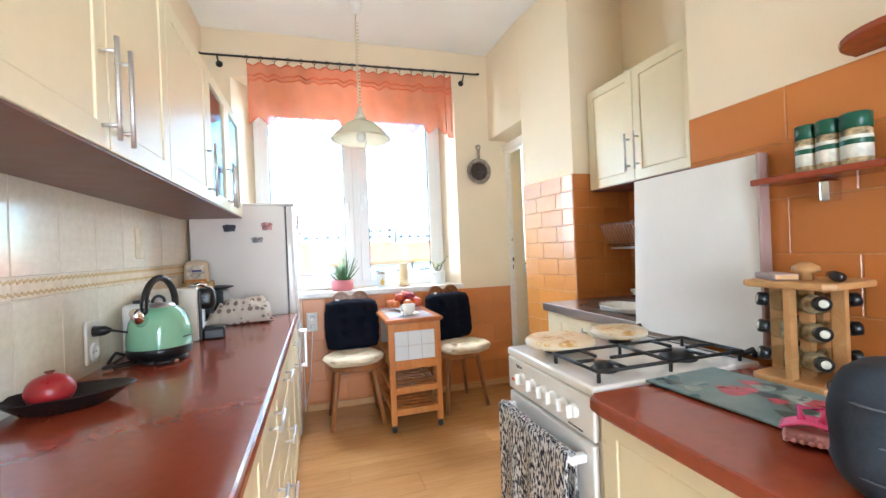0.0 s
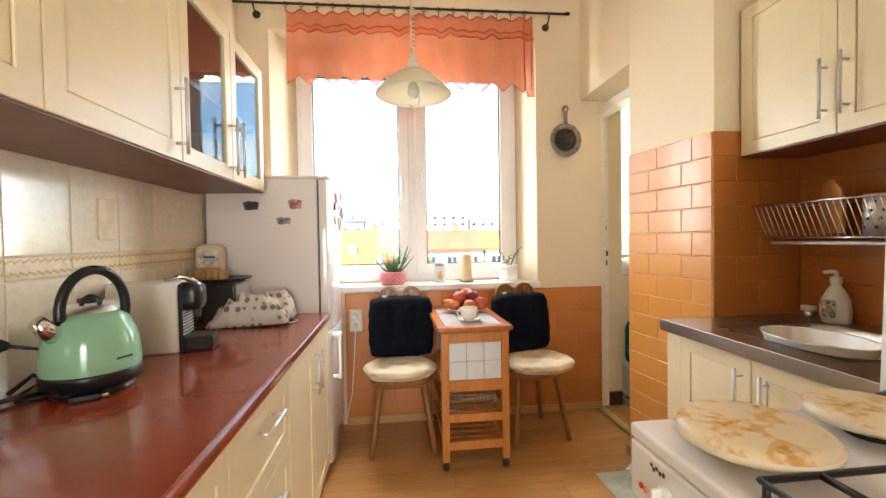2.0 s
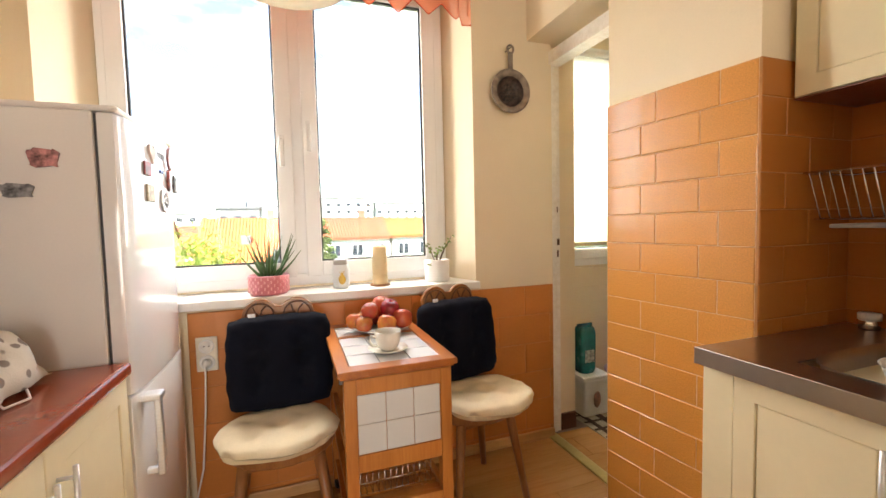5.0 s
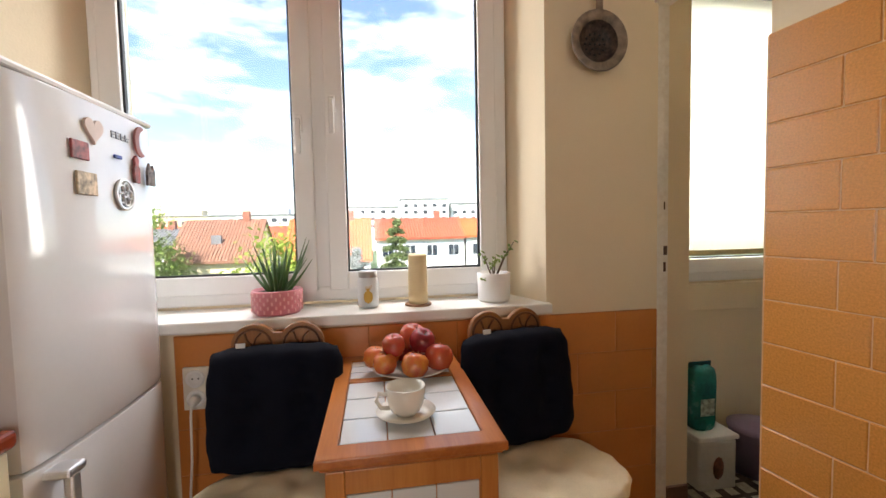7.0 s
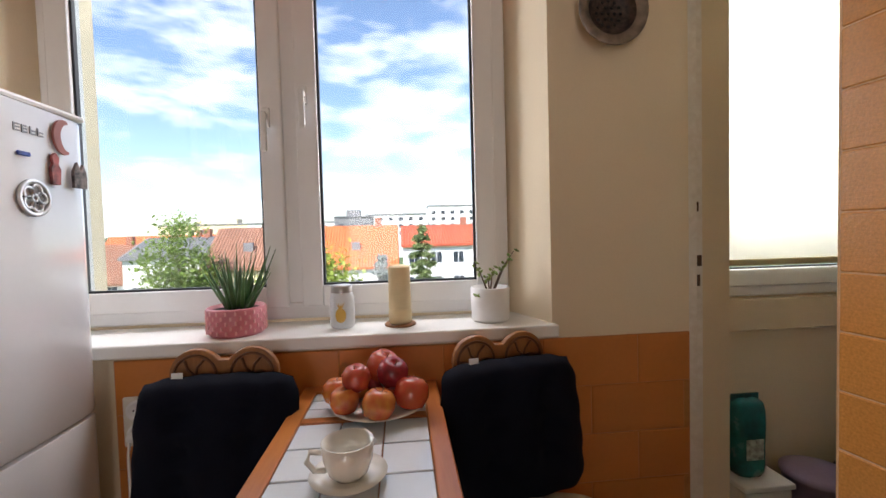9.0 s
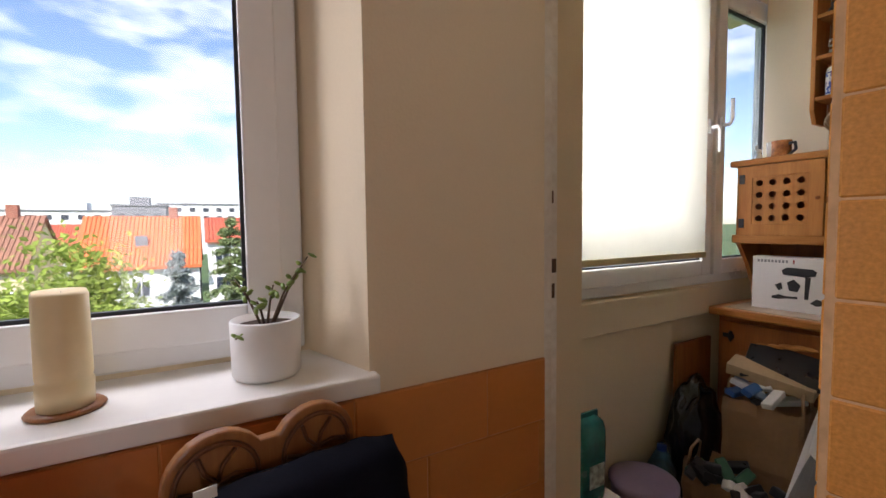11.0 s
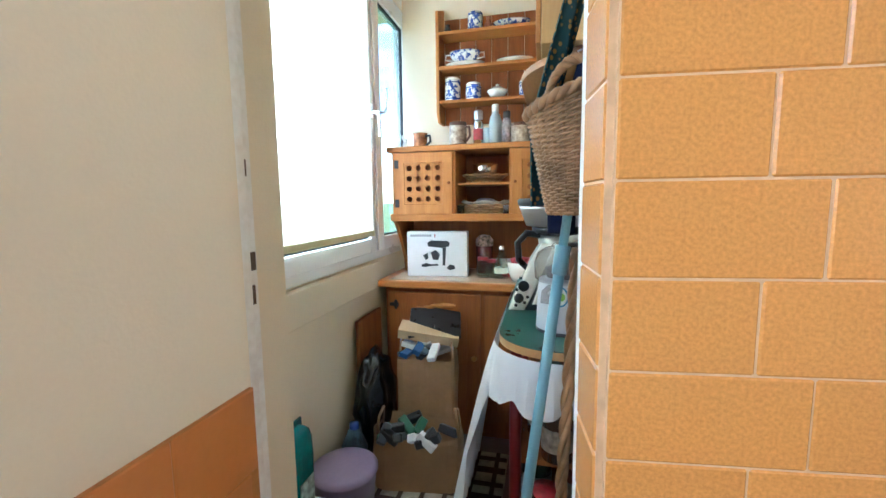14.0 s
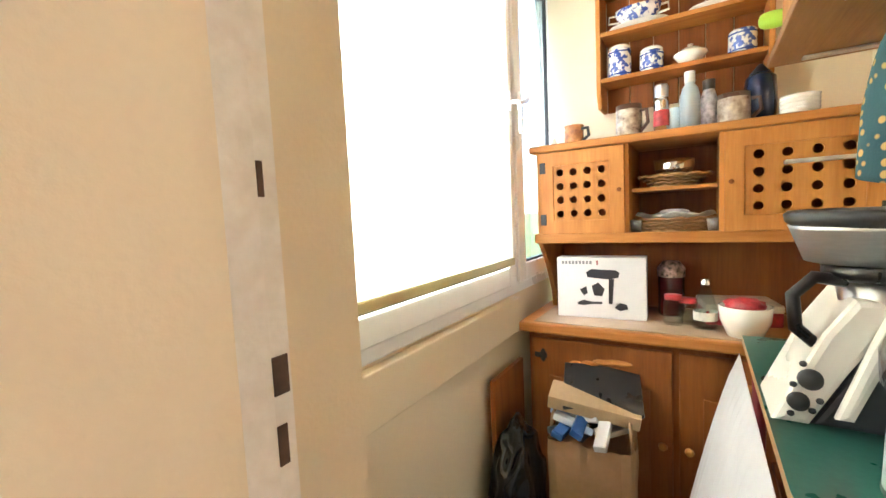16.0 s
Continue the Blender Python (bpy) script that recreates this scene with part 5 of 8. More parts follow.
socket_box((-0.06, Y_WIN - 0.014, 0.715), 90, "white double power socket on the orange dado", 2)
cbl = thing("fridge_plug", (-0.06, Y_WIN - 0.03, 0.68), "white plug and cable hanging from the socket", "plug")
part("plug", lathe([(0, 0), (0.017, 0), (0.015, 0.03), (0.006, 0.04), (0, 0.04)], 14, m=pose(0, 0, 0, 90, 0, 0)), M_WHITE, cbl)
part("cable", tube([(0, -0.035, 0), (0.0, -0.045, -0.04), (-0.01, -0.03, -0.2), (-0.03, -0.03, -0.45), (-0.07, -0.03, -0.62)], 0.004, 6), M_WHITE, cbl)
for y, plugs in ((1.735, 1),):
    socket_box((X_W + 0.014, y, 0.985), 180, "ivory power socket on the cream tiles", plugs)
tagged(part("blank_plate", box(X_W + 0.0105, 2.15, 1.27, X_W + 0.016, 2.23, 1.41, 0.003), M_LBORD), "pale blank cover plate on the cream tiles", "cover plate")
kp = thing("kettle_plug", (X_W + 0.028, 1.735, 1.02), "black plug and cable of the kettle", "plug")
part("plug", lathe([(0, 0), (0.019, 0), (0.017, 0.03), (0.008, 0.05), (0, 0.05)], 14, m=pose(0, 0, 0, 0, 90, 0)), M_BLACK, kp)
part("cable", tube([(0.045, 0, 0), (0.09, 0.04, -0.02), (0.08, 0.10, -0.09), (0.03, 0.06, -0.132), (0.06, 0.0, -0.134), (0.12, 0.06, -0.134), (0.12, 0.14, -0.134)], 0.0045, 7), M_BLACK, kp)
part("cable", tube([(0.03, 0.02, -0.12), (0.02, 0.1, -0.10), (0.06, 0.13, -0.125), (0.09, 0.06, -0.13), (0.03, -0.02, -0.128)], 0.006, 7), M_BLACK, kp)

# ---- things on the counter ----
kt = thing("kettle", pose(-0.585, 1.83, CT, 0, 0, 10), "mint green electric kettle on its base", "kettle")
M_MINT = mat("mint_enamel", (0.27, 0.55, 0.36), 0.12, 0, 0.03, 5, coat=0.5)
part("base", lathe([(0, 0), (0.088, 0), (0.09, 0.006), (0.085, 0.018), (0, 0.02)], 32), M_BLACK, kt)
part("collar", lathe([(0.088, 0.02), (0.104, 0.024), (0.107, 0.05), (0.105, 0.056), (0, 0.056)], 36), M_BLACK, kt)
part("body", lathe([(0.105, 0.056), (0.107, 0.07), (0.104, 0.11), (0.096, 0.15), (0.08, 0.185), (0.06, 0.20), (0.055, 0.202), (0, 0.202)], 40), M_MINT, kt, "mint enamelled body")
part("lid", lathe([(0.056, 0.200), (0.05, 0.212), (0.03, 0.217), (0, 0.218)], 28), M_STEEL, kt)
part("lid_loop", tube([(0.02 * math.cos(a), 0, 0.218 + 0.024 * math.sin(a)) for a in np.linspace(0.0, math.pi, 10)], 0.0055, 8), M_BLACK, kt)
part("handle", tube([(0.085 * math.cos(a) + 0.01, 0.0, 0.205 + 0.105 * math.sin(a)) for a in np.linspace(-0.35, math.pi + 0.25, 26)], 0.0125, 10, m=pose(0, 0, 0, 0, 0, 62)), M_BLACK, kt)
part("spout", tube([(0.0, -0.075, 0.15), (0.0, -0.105, 0.175), (0.0, -0.125, 0.20)], 0.024, 14, r1=0.017, m=pose(0, 0, 0, 0, 0, -28)), M_CHROME, kt, "chrome spout")
part("nameplate", box(-0.02, -0.1075, 0.086, 0.02, -0.1055, 0.091, m=pose(0, 0, 0, 0, 0, 60)), M_DARK, kt)
M_COFW = mat("coffee_machine_grey_white", (0.74, 0.71, 0.64), 0.35, 0, 0.03, 6)
cm = thing("coffee_machine", pose(-0.60, 2.20, CT, 0, 0, 8), "slim off-white and black capsule coffee machine", "coffee machine")
part("body", box(-0.15, -0.055, 0.0, 0.06, 0.055, 0.245, 0.008), M_COFW, cm)
part("front", box(0.06, -0.05, 0.0, 0.075, 0.05, 0.235, 0.005), M_BLACK, cm)
part("head", blob(0.045, 0.05, 0.05, power=4.0, m=pose(0.085, 0, 0.19)), M_BLACK, cm)
part("lever", tube([(0.02, -0.04, 0.25), (0.07, -0.04, 0.262), (0.11, -0.02, 0.24), (0.125, 0.0, 0.21)], 0.008, 8), M_CHROME, cm)
part("spout", lathe([(0.012, -0.03), (0.016, 0)], 14, m=pose(0.105, 0, 0.145)), M_DARK, cm)
part("drip_tray", box(0.075, -0.048, 0.0, 0.165, 0.048, 0.05, 0.008), M_BLACK, cm)
for i in range(8):
    part("rib", box(0.074, -0.048, 0.06 + 0.011 * i, 0.079, 0.048, 0.065 + 0.011 * i), M_STEEL, cm)
part("tank", box(-0.20, -0.05, 0.0, -0.152, 0.05, 0.22, 0.01), M_CGLASS, cm, "clear water tank")
part("grille", box(0.08, -0.044, 0.05, 0.16, 0.044, 0.054, 0.001), M_DARK, cm)
wh = thing("white_appliance", pose(-0.70, 2.0, CT, 0, 0, 0), "white kitchen appliance behind the kettle", "appliance")
part("body", box(-0.055, -0.05, 0, 0.06, 0.07, 0.205, 0.014, 3), M_WHITE, wh)
part("knob_top", lathe([(0, 0), (0.03, 0), (0.03, 0.012), (0, 0.014)], 20, m=pose(0, 0, 0.205)), M_DARK, wh)
to = thing("toaster", pose(-0.645, 2.77, CT), "black and steel toaster by the fridge", "toaster")
part("body", box(-0.12, -0.105, 0.012, 0.12, 0.105, 0.19, 0.03, 4), M_STEEL, to)
part("end_cap", box(-0.118, -0.115, 0.012, 0.118, -0.098, 0.185, 0.012, 3), M_BLACK, to)
part("foot_frame", box(-0.11, -0.09, 0, 0.11, 0.09, 0.014), M_BLACK, to)
part("lever", box(0.118, -0.02, 0.10, 0.145, 0.02, 0.115, 0.004), M_BLACK, to)
part("knob", lathe([(0.016, 0), (0.014, 0.012), (0, 0.013)], 16, m=pose(0.06, -0.115, 0.06, 90, 0, 0)), M_CHROME, to)
ry = thing("bread_tray", (-0.632, 2.765, 1.072), "black tray lying on the toaster", "tray")
part("plate", lathe([(0, 0), (0.10, 0), (0.14, 0.012), (0.142, 0.016), (0.10, 0.006), (0, 0.006)], 32), M_BLACK, ry)
br = thing("bread", (-0.665, 2.735, 1.0805), "small loaf of sliced bread on the tray", "bread")
M_BREAD = mat("bread_crust", (0.62, 0.40, 0.17), 0.8, 0, 0.2, 20, 0.5, 60)
for i in range(6):
    part("slice", box(-0.085 + i * 0.027, -0.04, 0, -0.062 + i * 0.027, 0.04, 0.042 + 0.006 * (i % 2), 0.01, 2), M_BREAD, br)
pk = thing("flour_bag", pose(-0.70, 2.83, 1.0805, 0, 0, 8), "printed paper bag of flour on the tray", "food package")
part("bag", blob(0.065, 0.04, 0.085, 0.05, 4, 3, 2.0, power=5.0, m=pose(0, 0, 0.083)), mat("flour_bag_paper", (0.74, 0.62, 0.45), 0.6, 0, 0.1, 14), pk)
part("label", box(-0.045, -0.044, 0.06, 0.045, -0.041, 0.14), mat("flour_label", (0.78, 0.72, 0.62), 0.6, 0, 0.35, 40), pk)
part("print_band", box(-0.056, -0.044, 0.02, 0.056, -0.0405, 0.055), mat("orange_print", (0.70, 0.30, 0.06), 0.6), pk)
part("print_line", box(-0.02, -0.0455, 0.10, 0.03, -0.0442, 0.112), mat("blue_print", (0.08, 0.10, 0.3), 0.6), pk)
M_HEART = cloth("hearts_cotton", (0.62, 0.58, 0.52), 240, 0.05)
tl = thing("bread_bag", (-0.46, 2.68, CT), "crumpled grey cotton bag printed with hearts", "bag")


def bag_pt(u, v):
    x, y = -0.15 + 0.33 * u, -0.13 + 0.26 * v
    e = max(0.0, 1 - (2 * u - 1) ** 4) ** 0.6 * max(0.0, 1 - (2 * v - 1) ** 4) ** 0.6
    n3 = noise.noise(Vector((u * 4, v * 4, 2)))
    return (x + 0.03 * n3 * (1 - e), y + 0.012 * n3, 0.003 + e * (0.10 + 0.07 * n3 + 0.035 * noise.noise(Vector((u * 11, v * 9, 5))) + 0.03 * u) + 0.012 * u * u * (1 - e))


bagob = part("cloth", sheet(40, 34, bag_pt, 0.003), M_HEART, tl)
_h = M_HEART.node_tree
hv, hr, hm2 = _h.nodes.new("ShaderNodeTexVoronoi"), _h.nodes.new("ShaderNodeMapRange"), _h.nodes.new("ShaderNodeMix")
hv.inputs["Scale"].default_value, hv.inputs["Randomness"].default_value = 27, 0.35
hm2.data_type = "RGBA"
hr.inputs["From Min"].default_value, hr.inputs["From Max"].default_value = 0.40, 0.34
hm2.inputs["A"].default_value, hm2.inputs["B"].default_value = (0.62, 0.58, 0.52, 1), (0.24, 0.20, 0.18, 1)
_h.links.new(_h.nodes["Texture Coordinate"].outputs["Object"], hv.inputs["Vector"])
_h.links.new(hv.outputs["Distance"], hr.inputs["Value"])
_h.links.new(hr.outputs["Result"], hm2.inputs["Factor"])
_h.links.new(hm2.outputs["Result"], _h.nodes["Principled BSDF"].inputs["Base Color"])
part("drawstring", tube([(0.16, -0.05, 0.012), (0.19, -0.08, 0.006), (0.21, -0.03, 0.006), (0.18, 0.02, 0.012)], 0.003, 6), M_WHITE, tl)
tr = thing("baking_dish", pose(-0.655, 1.33, CT, 0, 0, 18), "black leaf-shaped dish with a pomegranate", "dish")
prof = [(0.145 * math.cos(a) * (1.0 + 0.12 * math.cos(a)), 0.085 * math.sin(a)) for a in np.linspace(0, 2 * math.pi, 36, endpoint=False)]
bm = bmesh.new()
rings = [[bm.verts.new((x * s, y * s, z)) for x, y in prof] for s, z in ((0.55, 0.0), (0.62, 0.004), (0.95, 0.038), (1.0, 0.042), (0.98, 0.044), (0.9, 0.036), (0.6, 0.012), (0.55, 0.010))]
for a, c2 in zip(rings, rings[1:]):
    for i in range(36):
        bm.faces.new((a[i], a[(i + 1) % 36], c2[(i + 1) % 36], c2[i]))
bm.faces.new(rings[0][::-1])
bm.faces.new(rings[-1])
part("dish", bm, M_BLACK, tr, smooth=True)
pg = thing("pomegranate", (-0.668, 1.315, CT + 0.012), "ripe red pomegranate in the black dish", "fruit")
part("fruit", blob(0.052, 0.05, 0.043, 0.03, 2, 3, m=pose(0, 0, 0.043)), mat("pomegranate_skin", (0.40, 0.025, 0.03), 0.3, 0, 0.2, 12, 0.2, 80), pg)
part("crown", lathe([(0.008, 0.0), (0.006, 0.004), (0.012, 0.010)], 8, m=pose(0.0, 0, 0.082)), mat("dried_crown", (0.18, 0.05, 0.03), 0.7), pg)
ks = thing("charger_box", pose(-0.545, 1.74, CT, 0, 0, 30), "small black charger lying on the worktop", "charger")
part("case", box(-0.03, -0.016, 0, 0.03, 0.016, 0.014, 0.004), M_BLACK, ks)
part("tip", box(0.03, -0.009, 0.003, 0.045, 0.009, 0.011, 0.002), M_CHROME, ks)

# ---- magnets ----
def magnet(name, p, rz, label, bm, m):
    return tagged(part(name, bm, m, at=pose(*p, 90, 0, rz)), label, "magnet", "magnets on the fridge")


heart = [(0.0022 * 16 * math.sin(a) ** 3, 0.0022 * (13 * math.cos(a) - 5 * math.cos(2 * a) - 2 * math.cos(3 * a) - math.cos(4 * a))) for a in np.linspace(0, 2 * math.pi, 26, endpoint=False)]
DX = -0.75 + 0.622
magnet("heart_magnet", (DX, 3.152, 1.513), 90, "pale wooden heart magnet on the fridge door", extrude(heart, 0, 0.008, 0.001), mat("pale_pink_wood", (0.62, 0.50, 0.44), 0.6))
moon = [(0.033 * math.cos(a), 0.045 * math.sin(a)) for a in np.linspace(1.2, 5.1, 14)] + [(0.014 + 0.026 * math.cos(a), 0.036 * math.sin(a)) for a in np.linspace(4.7, 1.6, 12)]
magnet("moon_magnet", (DX, 3.367, 1.525), 90, "dark red crescent magnet on the door", extrude(moon, 0, 0.006), mat("dull_red", (0.35, 0.12, 0.10), 0.5))
for y, z, w, h, c, n2 in ((3.10, 1.454, 0.03, 0.022, (0.30, 0.05, 0.05), "red and black printed magnet on the door"), (3.118, 1.376, 0.036, 0.028, (0.50, 0.38, 0.24), "tan picture magnet on the fridge door"), (3.25, 1.462, 0.016, 0.005, (0.05, 0.10, 0.5), "small blue clip magnet on the door")):
    magnet("picture_magnet", (DX, y, z), 90, n2, box(-w, -h, 0, w, h, 0.006, 0.002), mat("magnet_print", c, 0.4, 0, 0.4, 60))
magnet("figure_magnet", (DX, 3.334, 1.44), 90, "small red figure-shaped souvenir magnet", extrude([(-0.012, -0.04), (0.012, -0.04), (0.015, 0.0), (0.008, 0.012), (0.011, 0.03), (0, 0.04), (-0.011, 0.03), (-0.008, 0.012), (-0.015, 0)], 0, 0.008, 0.001), mat("souvenir_red", (0.36, 0.08, 0.07), 0.5, 0, 0.4, 50))
magnet("town_magnet", (DX, 3.412, 1.434), 90, "grey brown souvenir magnet of houses", extrude([(-0.022, -0.035), (0.022, -0.035), (0.022, 0.01), (0.012, 0.03), (0.002, 0.012), (-0.008, 0.034), (-0.022, 0.008)], 0, 0.008, 0.001), mat("souvenir_grey", (0.20, 0.15, 0.13), 0.5, 0, 0.5, 60))
bm = lathe([(0.036, 0), (0.044, 0), (0.044, 0.008), (0.036, 0.008), (0.036, 0)], 28)
for k in range(5):
    a = k * 2 * math.pi / 5
    lathe([(0.010, 0), (0.016, 0), (0.016, 0.007), (0.010, 0.007), (0.010, 0)], 12, bm, pose(0.02 * math.cos(a), 0.02 * math.sin(a), 0))
magnet("rosette_magnet", (DX, 3.27, 1.361), 90, "round grey metal rosette magnet", bm, M_STEEL)
for x, z, w, h, c, n2 in ((-0.525, 1.445, 0.036, 0.022, (0.02, 0.025, 0.05), "dark blue night-scene magnet"), (-0.305, 1.452, 0.032, 0.024, (0.45, 0.20, 0.20), "red and white souvenir magnet"), (-0.365, 1.365, 0.033, 0.018, (0.25, 0.25, 0.26), "grey lettered souvenir magnet")):
    o = [(w * (1 + 0.12 * math.sin(5 * a)) * math.copysign(abs(math.cos(a)) ** 0.4, math.cos(a)), h * (1 + 0.1 * math.cos(7 * a)) * math.copysign(abs(math.sin(a)) ** 0.4, math.sin(a))) for a in np.linspace(0, 2 * math.pi, 24, endpoint=False)]
    magnet("souvenir_magnet", (x, 2.905, z), 0, n2, extrude(o, 0, 0.007), mat("magnet_side", c, 0.4, 0, 0.5, 70))

# ---- stove wall shelf and right worktop things ----
sh = thing("spice_shelf", (0, 0, 0), "narrow red-brown wall shelf on steel brackets", "shelf")
part("board", box(1.20, 0.30, 1.40, X_S - 0.012, 0.885, 1.418, 0.004), M_WORKTOP, sh)
for y in (0.42, 0.75):
    part("bracket", box(1.28, y - 0.012, 1.34, X_S - 0.0115, y + 0.012, 1.398, 0.005), M_CHROME, sh)
sh2 = thing("corner_shelf", (0, 0, 0), "rounded red-brown shelf high on the tiles", "shelf")
part("board", extrude([(X_S - 0.012 - 0.16 * math.sin(a) ** 0.7, 0.70 - 0.14 + 0.14 * math.cos(a)) for a in np.linspace(0, math.pi / 2, 10)] + [(1.173, 0.2), (X_S - 0.012, 0.2)], 1.70, 1.716, 0.004), M_WORKTOP, sh2)
M_HERB = mat("dried_herbs", (0.52, 0.40, 0.22), 0.8, 0, 0.4, 60)
M_GREENLID = mat("dark_green_lid", (0.012, 0.09, 0.05), 0.35)
M_HLAB = mat("spice_label", (0.74, 0.74, 0.64), 0.5, 0, 0.15, 40)
for i, y in enumerate((0.778, 0.727, 0.672)):
    s = 1 + 0.1 * i
    j = thing("spice_jar", (1.27, y, 1.418), "glass spice jar with dark green lid", "spice jar", "spice jars on the shelf")
    part("glass", lathe([(0, 0), (0.024 * s, 0), (0.025 * s, 0.004), (0.025 * s, 0.085), (0.021 * s, 0.092), (0, 0.092)], 24), M_HERB, j)
    part("label", lathe([(0.0257 * s, 0.018), (0.0257 * s, 0.072)], 24), M_HLAB, j, "white label with green band")
    part("green_band", lathe([(0.0262 * s, 0.05), (0.0262 * s, 0.063)], 24), M_GREENLID, j)
    part("lid", lathe([(0.024 * s, 0.09), (0.026 * s, 0.092), (0.026 * s, 0.125), (0.023 * s, 0.128), (0, 0.128)], 24), M_GREENLID, j)
sr = thing("spice_rack", pose(1.222, 0.765, 0.868, 0, 0, 4), "wooden turning spice rack with glass bottles", "spice rack")
M_RACK = wood("beech", (0.58, 0.34, 0.14), (0.44, 0.23, 0.08), 0, 0.4)
oct8 = [(0.09 * x, 0.095 * y) for x, y in ((-1, -0.8), (-0.8, -1), (0.8, -1), (1, -0.8), (1, 0.8), (0.8, 1), (-0.8, 1), (-1, 0.8))]
part("base", extrude(oct8, 0.0, 0.018, 0.005), M_RACK, sr)
part("top", extrude([(x * 1.12, y * 1.12) for x, y in oct8], 0.252, 0.27, 0.005), M_RACK, sr)
for a in range(4):
    part("post", box(-0.085, -0.008, 0.018, -0.055, 0.008, 0.252, 0.002, m=pose(0, 0, 0, 0, 0, 90 * a)), M_RACK, sr)
part("core", box(-0.012, -0.012, 0.018, 0.012, 0.012, 0.252), M_RACK, sr)
for lv in range(3):
    for a in range(4):
        m = pose(0, 0, 0.06 + 0.073 * lv, 0, 0, 90 * a + 45) @ pose(0.012, 0, 0, 0, 82, 0)
        bt = thing("spice_bottle", sr.matrix_world @ m, "clear spice bottle with black lid lying in the rack", "spice jar", "bottles in the spice rack")
        part("glass", lathe([(0, 0), (0.024, 0.002), (0.027, 0.01), (0.027, 0.055), (0.018, 0.07), (0.018, 0.075), (0, 0.075)], 18), M_CGLASS, bt)
        part("contents", lathe([(0, 0.003), (0.022, 0.004), (0.024, 0.012), (0.024, 0.028 + 0.006 * ((a + lv) % 3)), (0, 0.03)], 14), M_HERB, bt)
        part("lid", lathe([(0.016, 0.072), (0.018, 0.074), (0.018, 0.092), (0.016, 0.095), (0, 0.095)], 18), M_BLACK, bt)
        part("label", lathe([(0, 0.0958), (0.010, 0.0958), (0.010, 0.095)], 14), M_HLAB, bt)
mb = thing("match_box", pose(1.18, 0.81, 1.139, 0, 0, 60), "grey-lilac match box on the spice rack", "box")
part("sleeve", box(-0.05, -0.028, 0, 0.05, 0.028, 0.016, 0.002), mat("lilac_card", (0.40, 0.33, 0.34), 0.7), mb)
part("tray_end", box(-0.052, -0.025, 0.002, -0.0495, 0.025, 0.014), M_GROUT, mb)
wk = thing("wooden_mushroom", (1.20, 0.75, 1.139), "turned wooden mushroom knob on the rack", "wooden knob")
part("knob", lathe([(0, 0), (0.016, 0), (0.014, 0.016), (0.03, 0.022), (0.028, 0.034), (0.012, 0.044), (0, 0.045)], 24), M_RACK, wk)
lt = thing("gas_lighter", pose(1.22, 0.70, 1.151, 0, 90, 40), "black kitchen lighter lying on the rack", "lighter")
part("handle", lathe([(0, -0.06), (0.011, -0.058), (0.012, 0.0), (0.009, 0.04), (0, 0.042)], 14), M_BLACK, lt)
part("nozzle", tube([(0, 0, 0.042), (0, 0, 0.075)], 0.004, 8), M_CHROME, lt)
M_BOARD = mat("flower_print_glass", (0.22, 0.32, 0.32), 0.3, 0, 0.2, 9.0, coat=0.1, tint=(0.09, 0.15, 0.16), detail=2)
gb = thing("glass_cutting_board", pose(0.985, 0.76, 0.868, 0, 0, -86), "glass chopping board with blurred flower print", "cutting board")
part("board", box(-0.175, -0.13, 0.004, 0.175, 0.13, 0.010, 0.002), M_BOARD, gb)
rs = random.Random(2)
M_PET = [mat("pink_petal_print", (0.60, 0.09, 0.14), 0.3, 0, 0.3, 30, coat=0.1), mat("pale_leaf_print", (0.40, 0.50, 0.46), 0.3, 0, 0.2, 30, coat=0.1), mat("dark_leaf_print", (0.08, 0.12, 0.13), 0.3, 0, 0.3, 30, coat=0.1)]
for i in range(16):
    cx, cy, rr = rs.uniform(-0.15, 0.15), rs.uniform(-0.09, 0.09), rs.uniform(0.02, 0.045)
    el = rs.uniform(0.4, 0.8)
    o = [(cx + rr * math.cos(a), cy + rr * el * math.sin(a) + 0.01 * math.sin(2 * a)) for a in np.linspace(0, 2 * math.pi, 16, endpoint=False)]
    bm = bmesh.new()
    bm.faces.new([bm.verts.new((max(-0.172, min(0.172, x)), max(-0.125, min(0.125, y)), 0.0102 + 0.0001 * i)) for x, y in o])
    part("flower_print", bm, M_PET[i % 3], gb)
for x in (-0.15, 0.15):
    for y in (-0.11, 0.11):
        part("foot", lathe([(0, 0), (0.008, 0), (0.008, 0.004), (0, 0.004)], 10, m=pose(x, y, 0)), M_WHITE, gb)
M_PNK = mat("hot_pink_plastic", (0.90, 0.12, 0.38), 0.15, 0, 0.05)
pm = thing("pink_massager", pose(0.855, 0.535, 0.868, 0, 0, -62), "pink plastic hand massager with nubs", "massager")
part("body", box(-0.042, -0.022, 0.004, 0.042, 0.022, 0.028, 0.010, 3), mat("pale_pink_rubber", (0.80, 0.45, 0.45), 0.5), pm)
M_NUB = mat("pink_nubs", (0.80, 0.42, 0.43), 0.5)
for i in range(7):
    for k in range(2):
        part("nub", blob(0.0052, 0.005, 0.005, sub=1, m=pose(-0.036 + i * 0.012, -0.023, 0.010 + k * 0.011)), M_NUB, pm)
part("cover", sheet(14, 6, lambda u, v: (-0.046 + 0.092 * u, -0.024 + 0.048 * v, 0.031 + 0.016 * math.sin(math.pi * u)), 0.004), M_PNK, pm)
part("grip", tube([(-0.014, 0, 0.044), (-0.017, 0, 0.068), (0.017, 0, 0.068), (0.014, 0, 0.044)], 0.006, 8), M_PNK, pm)
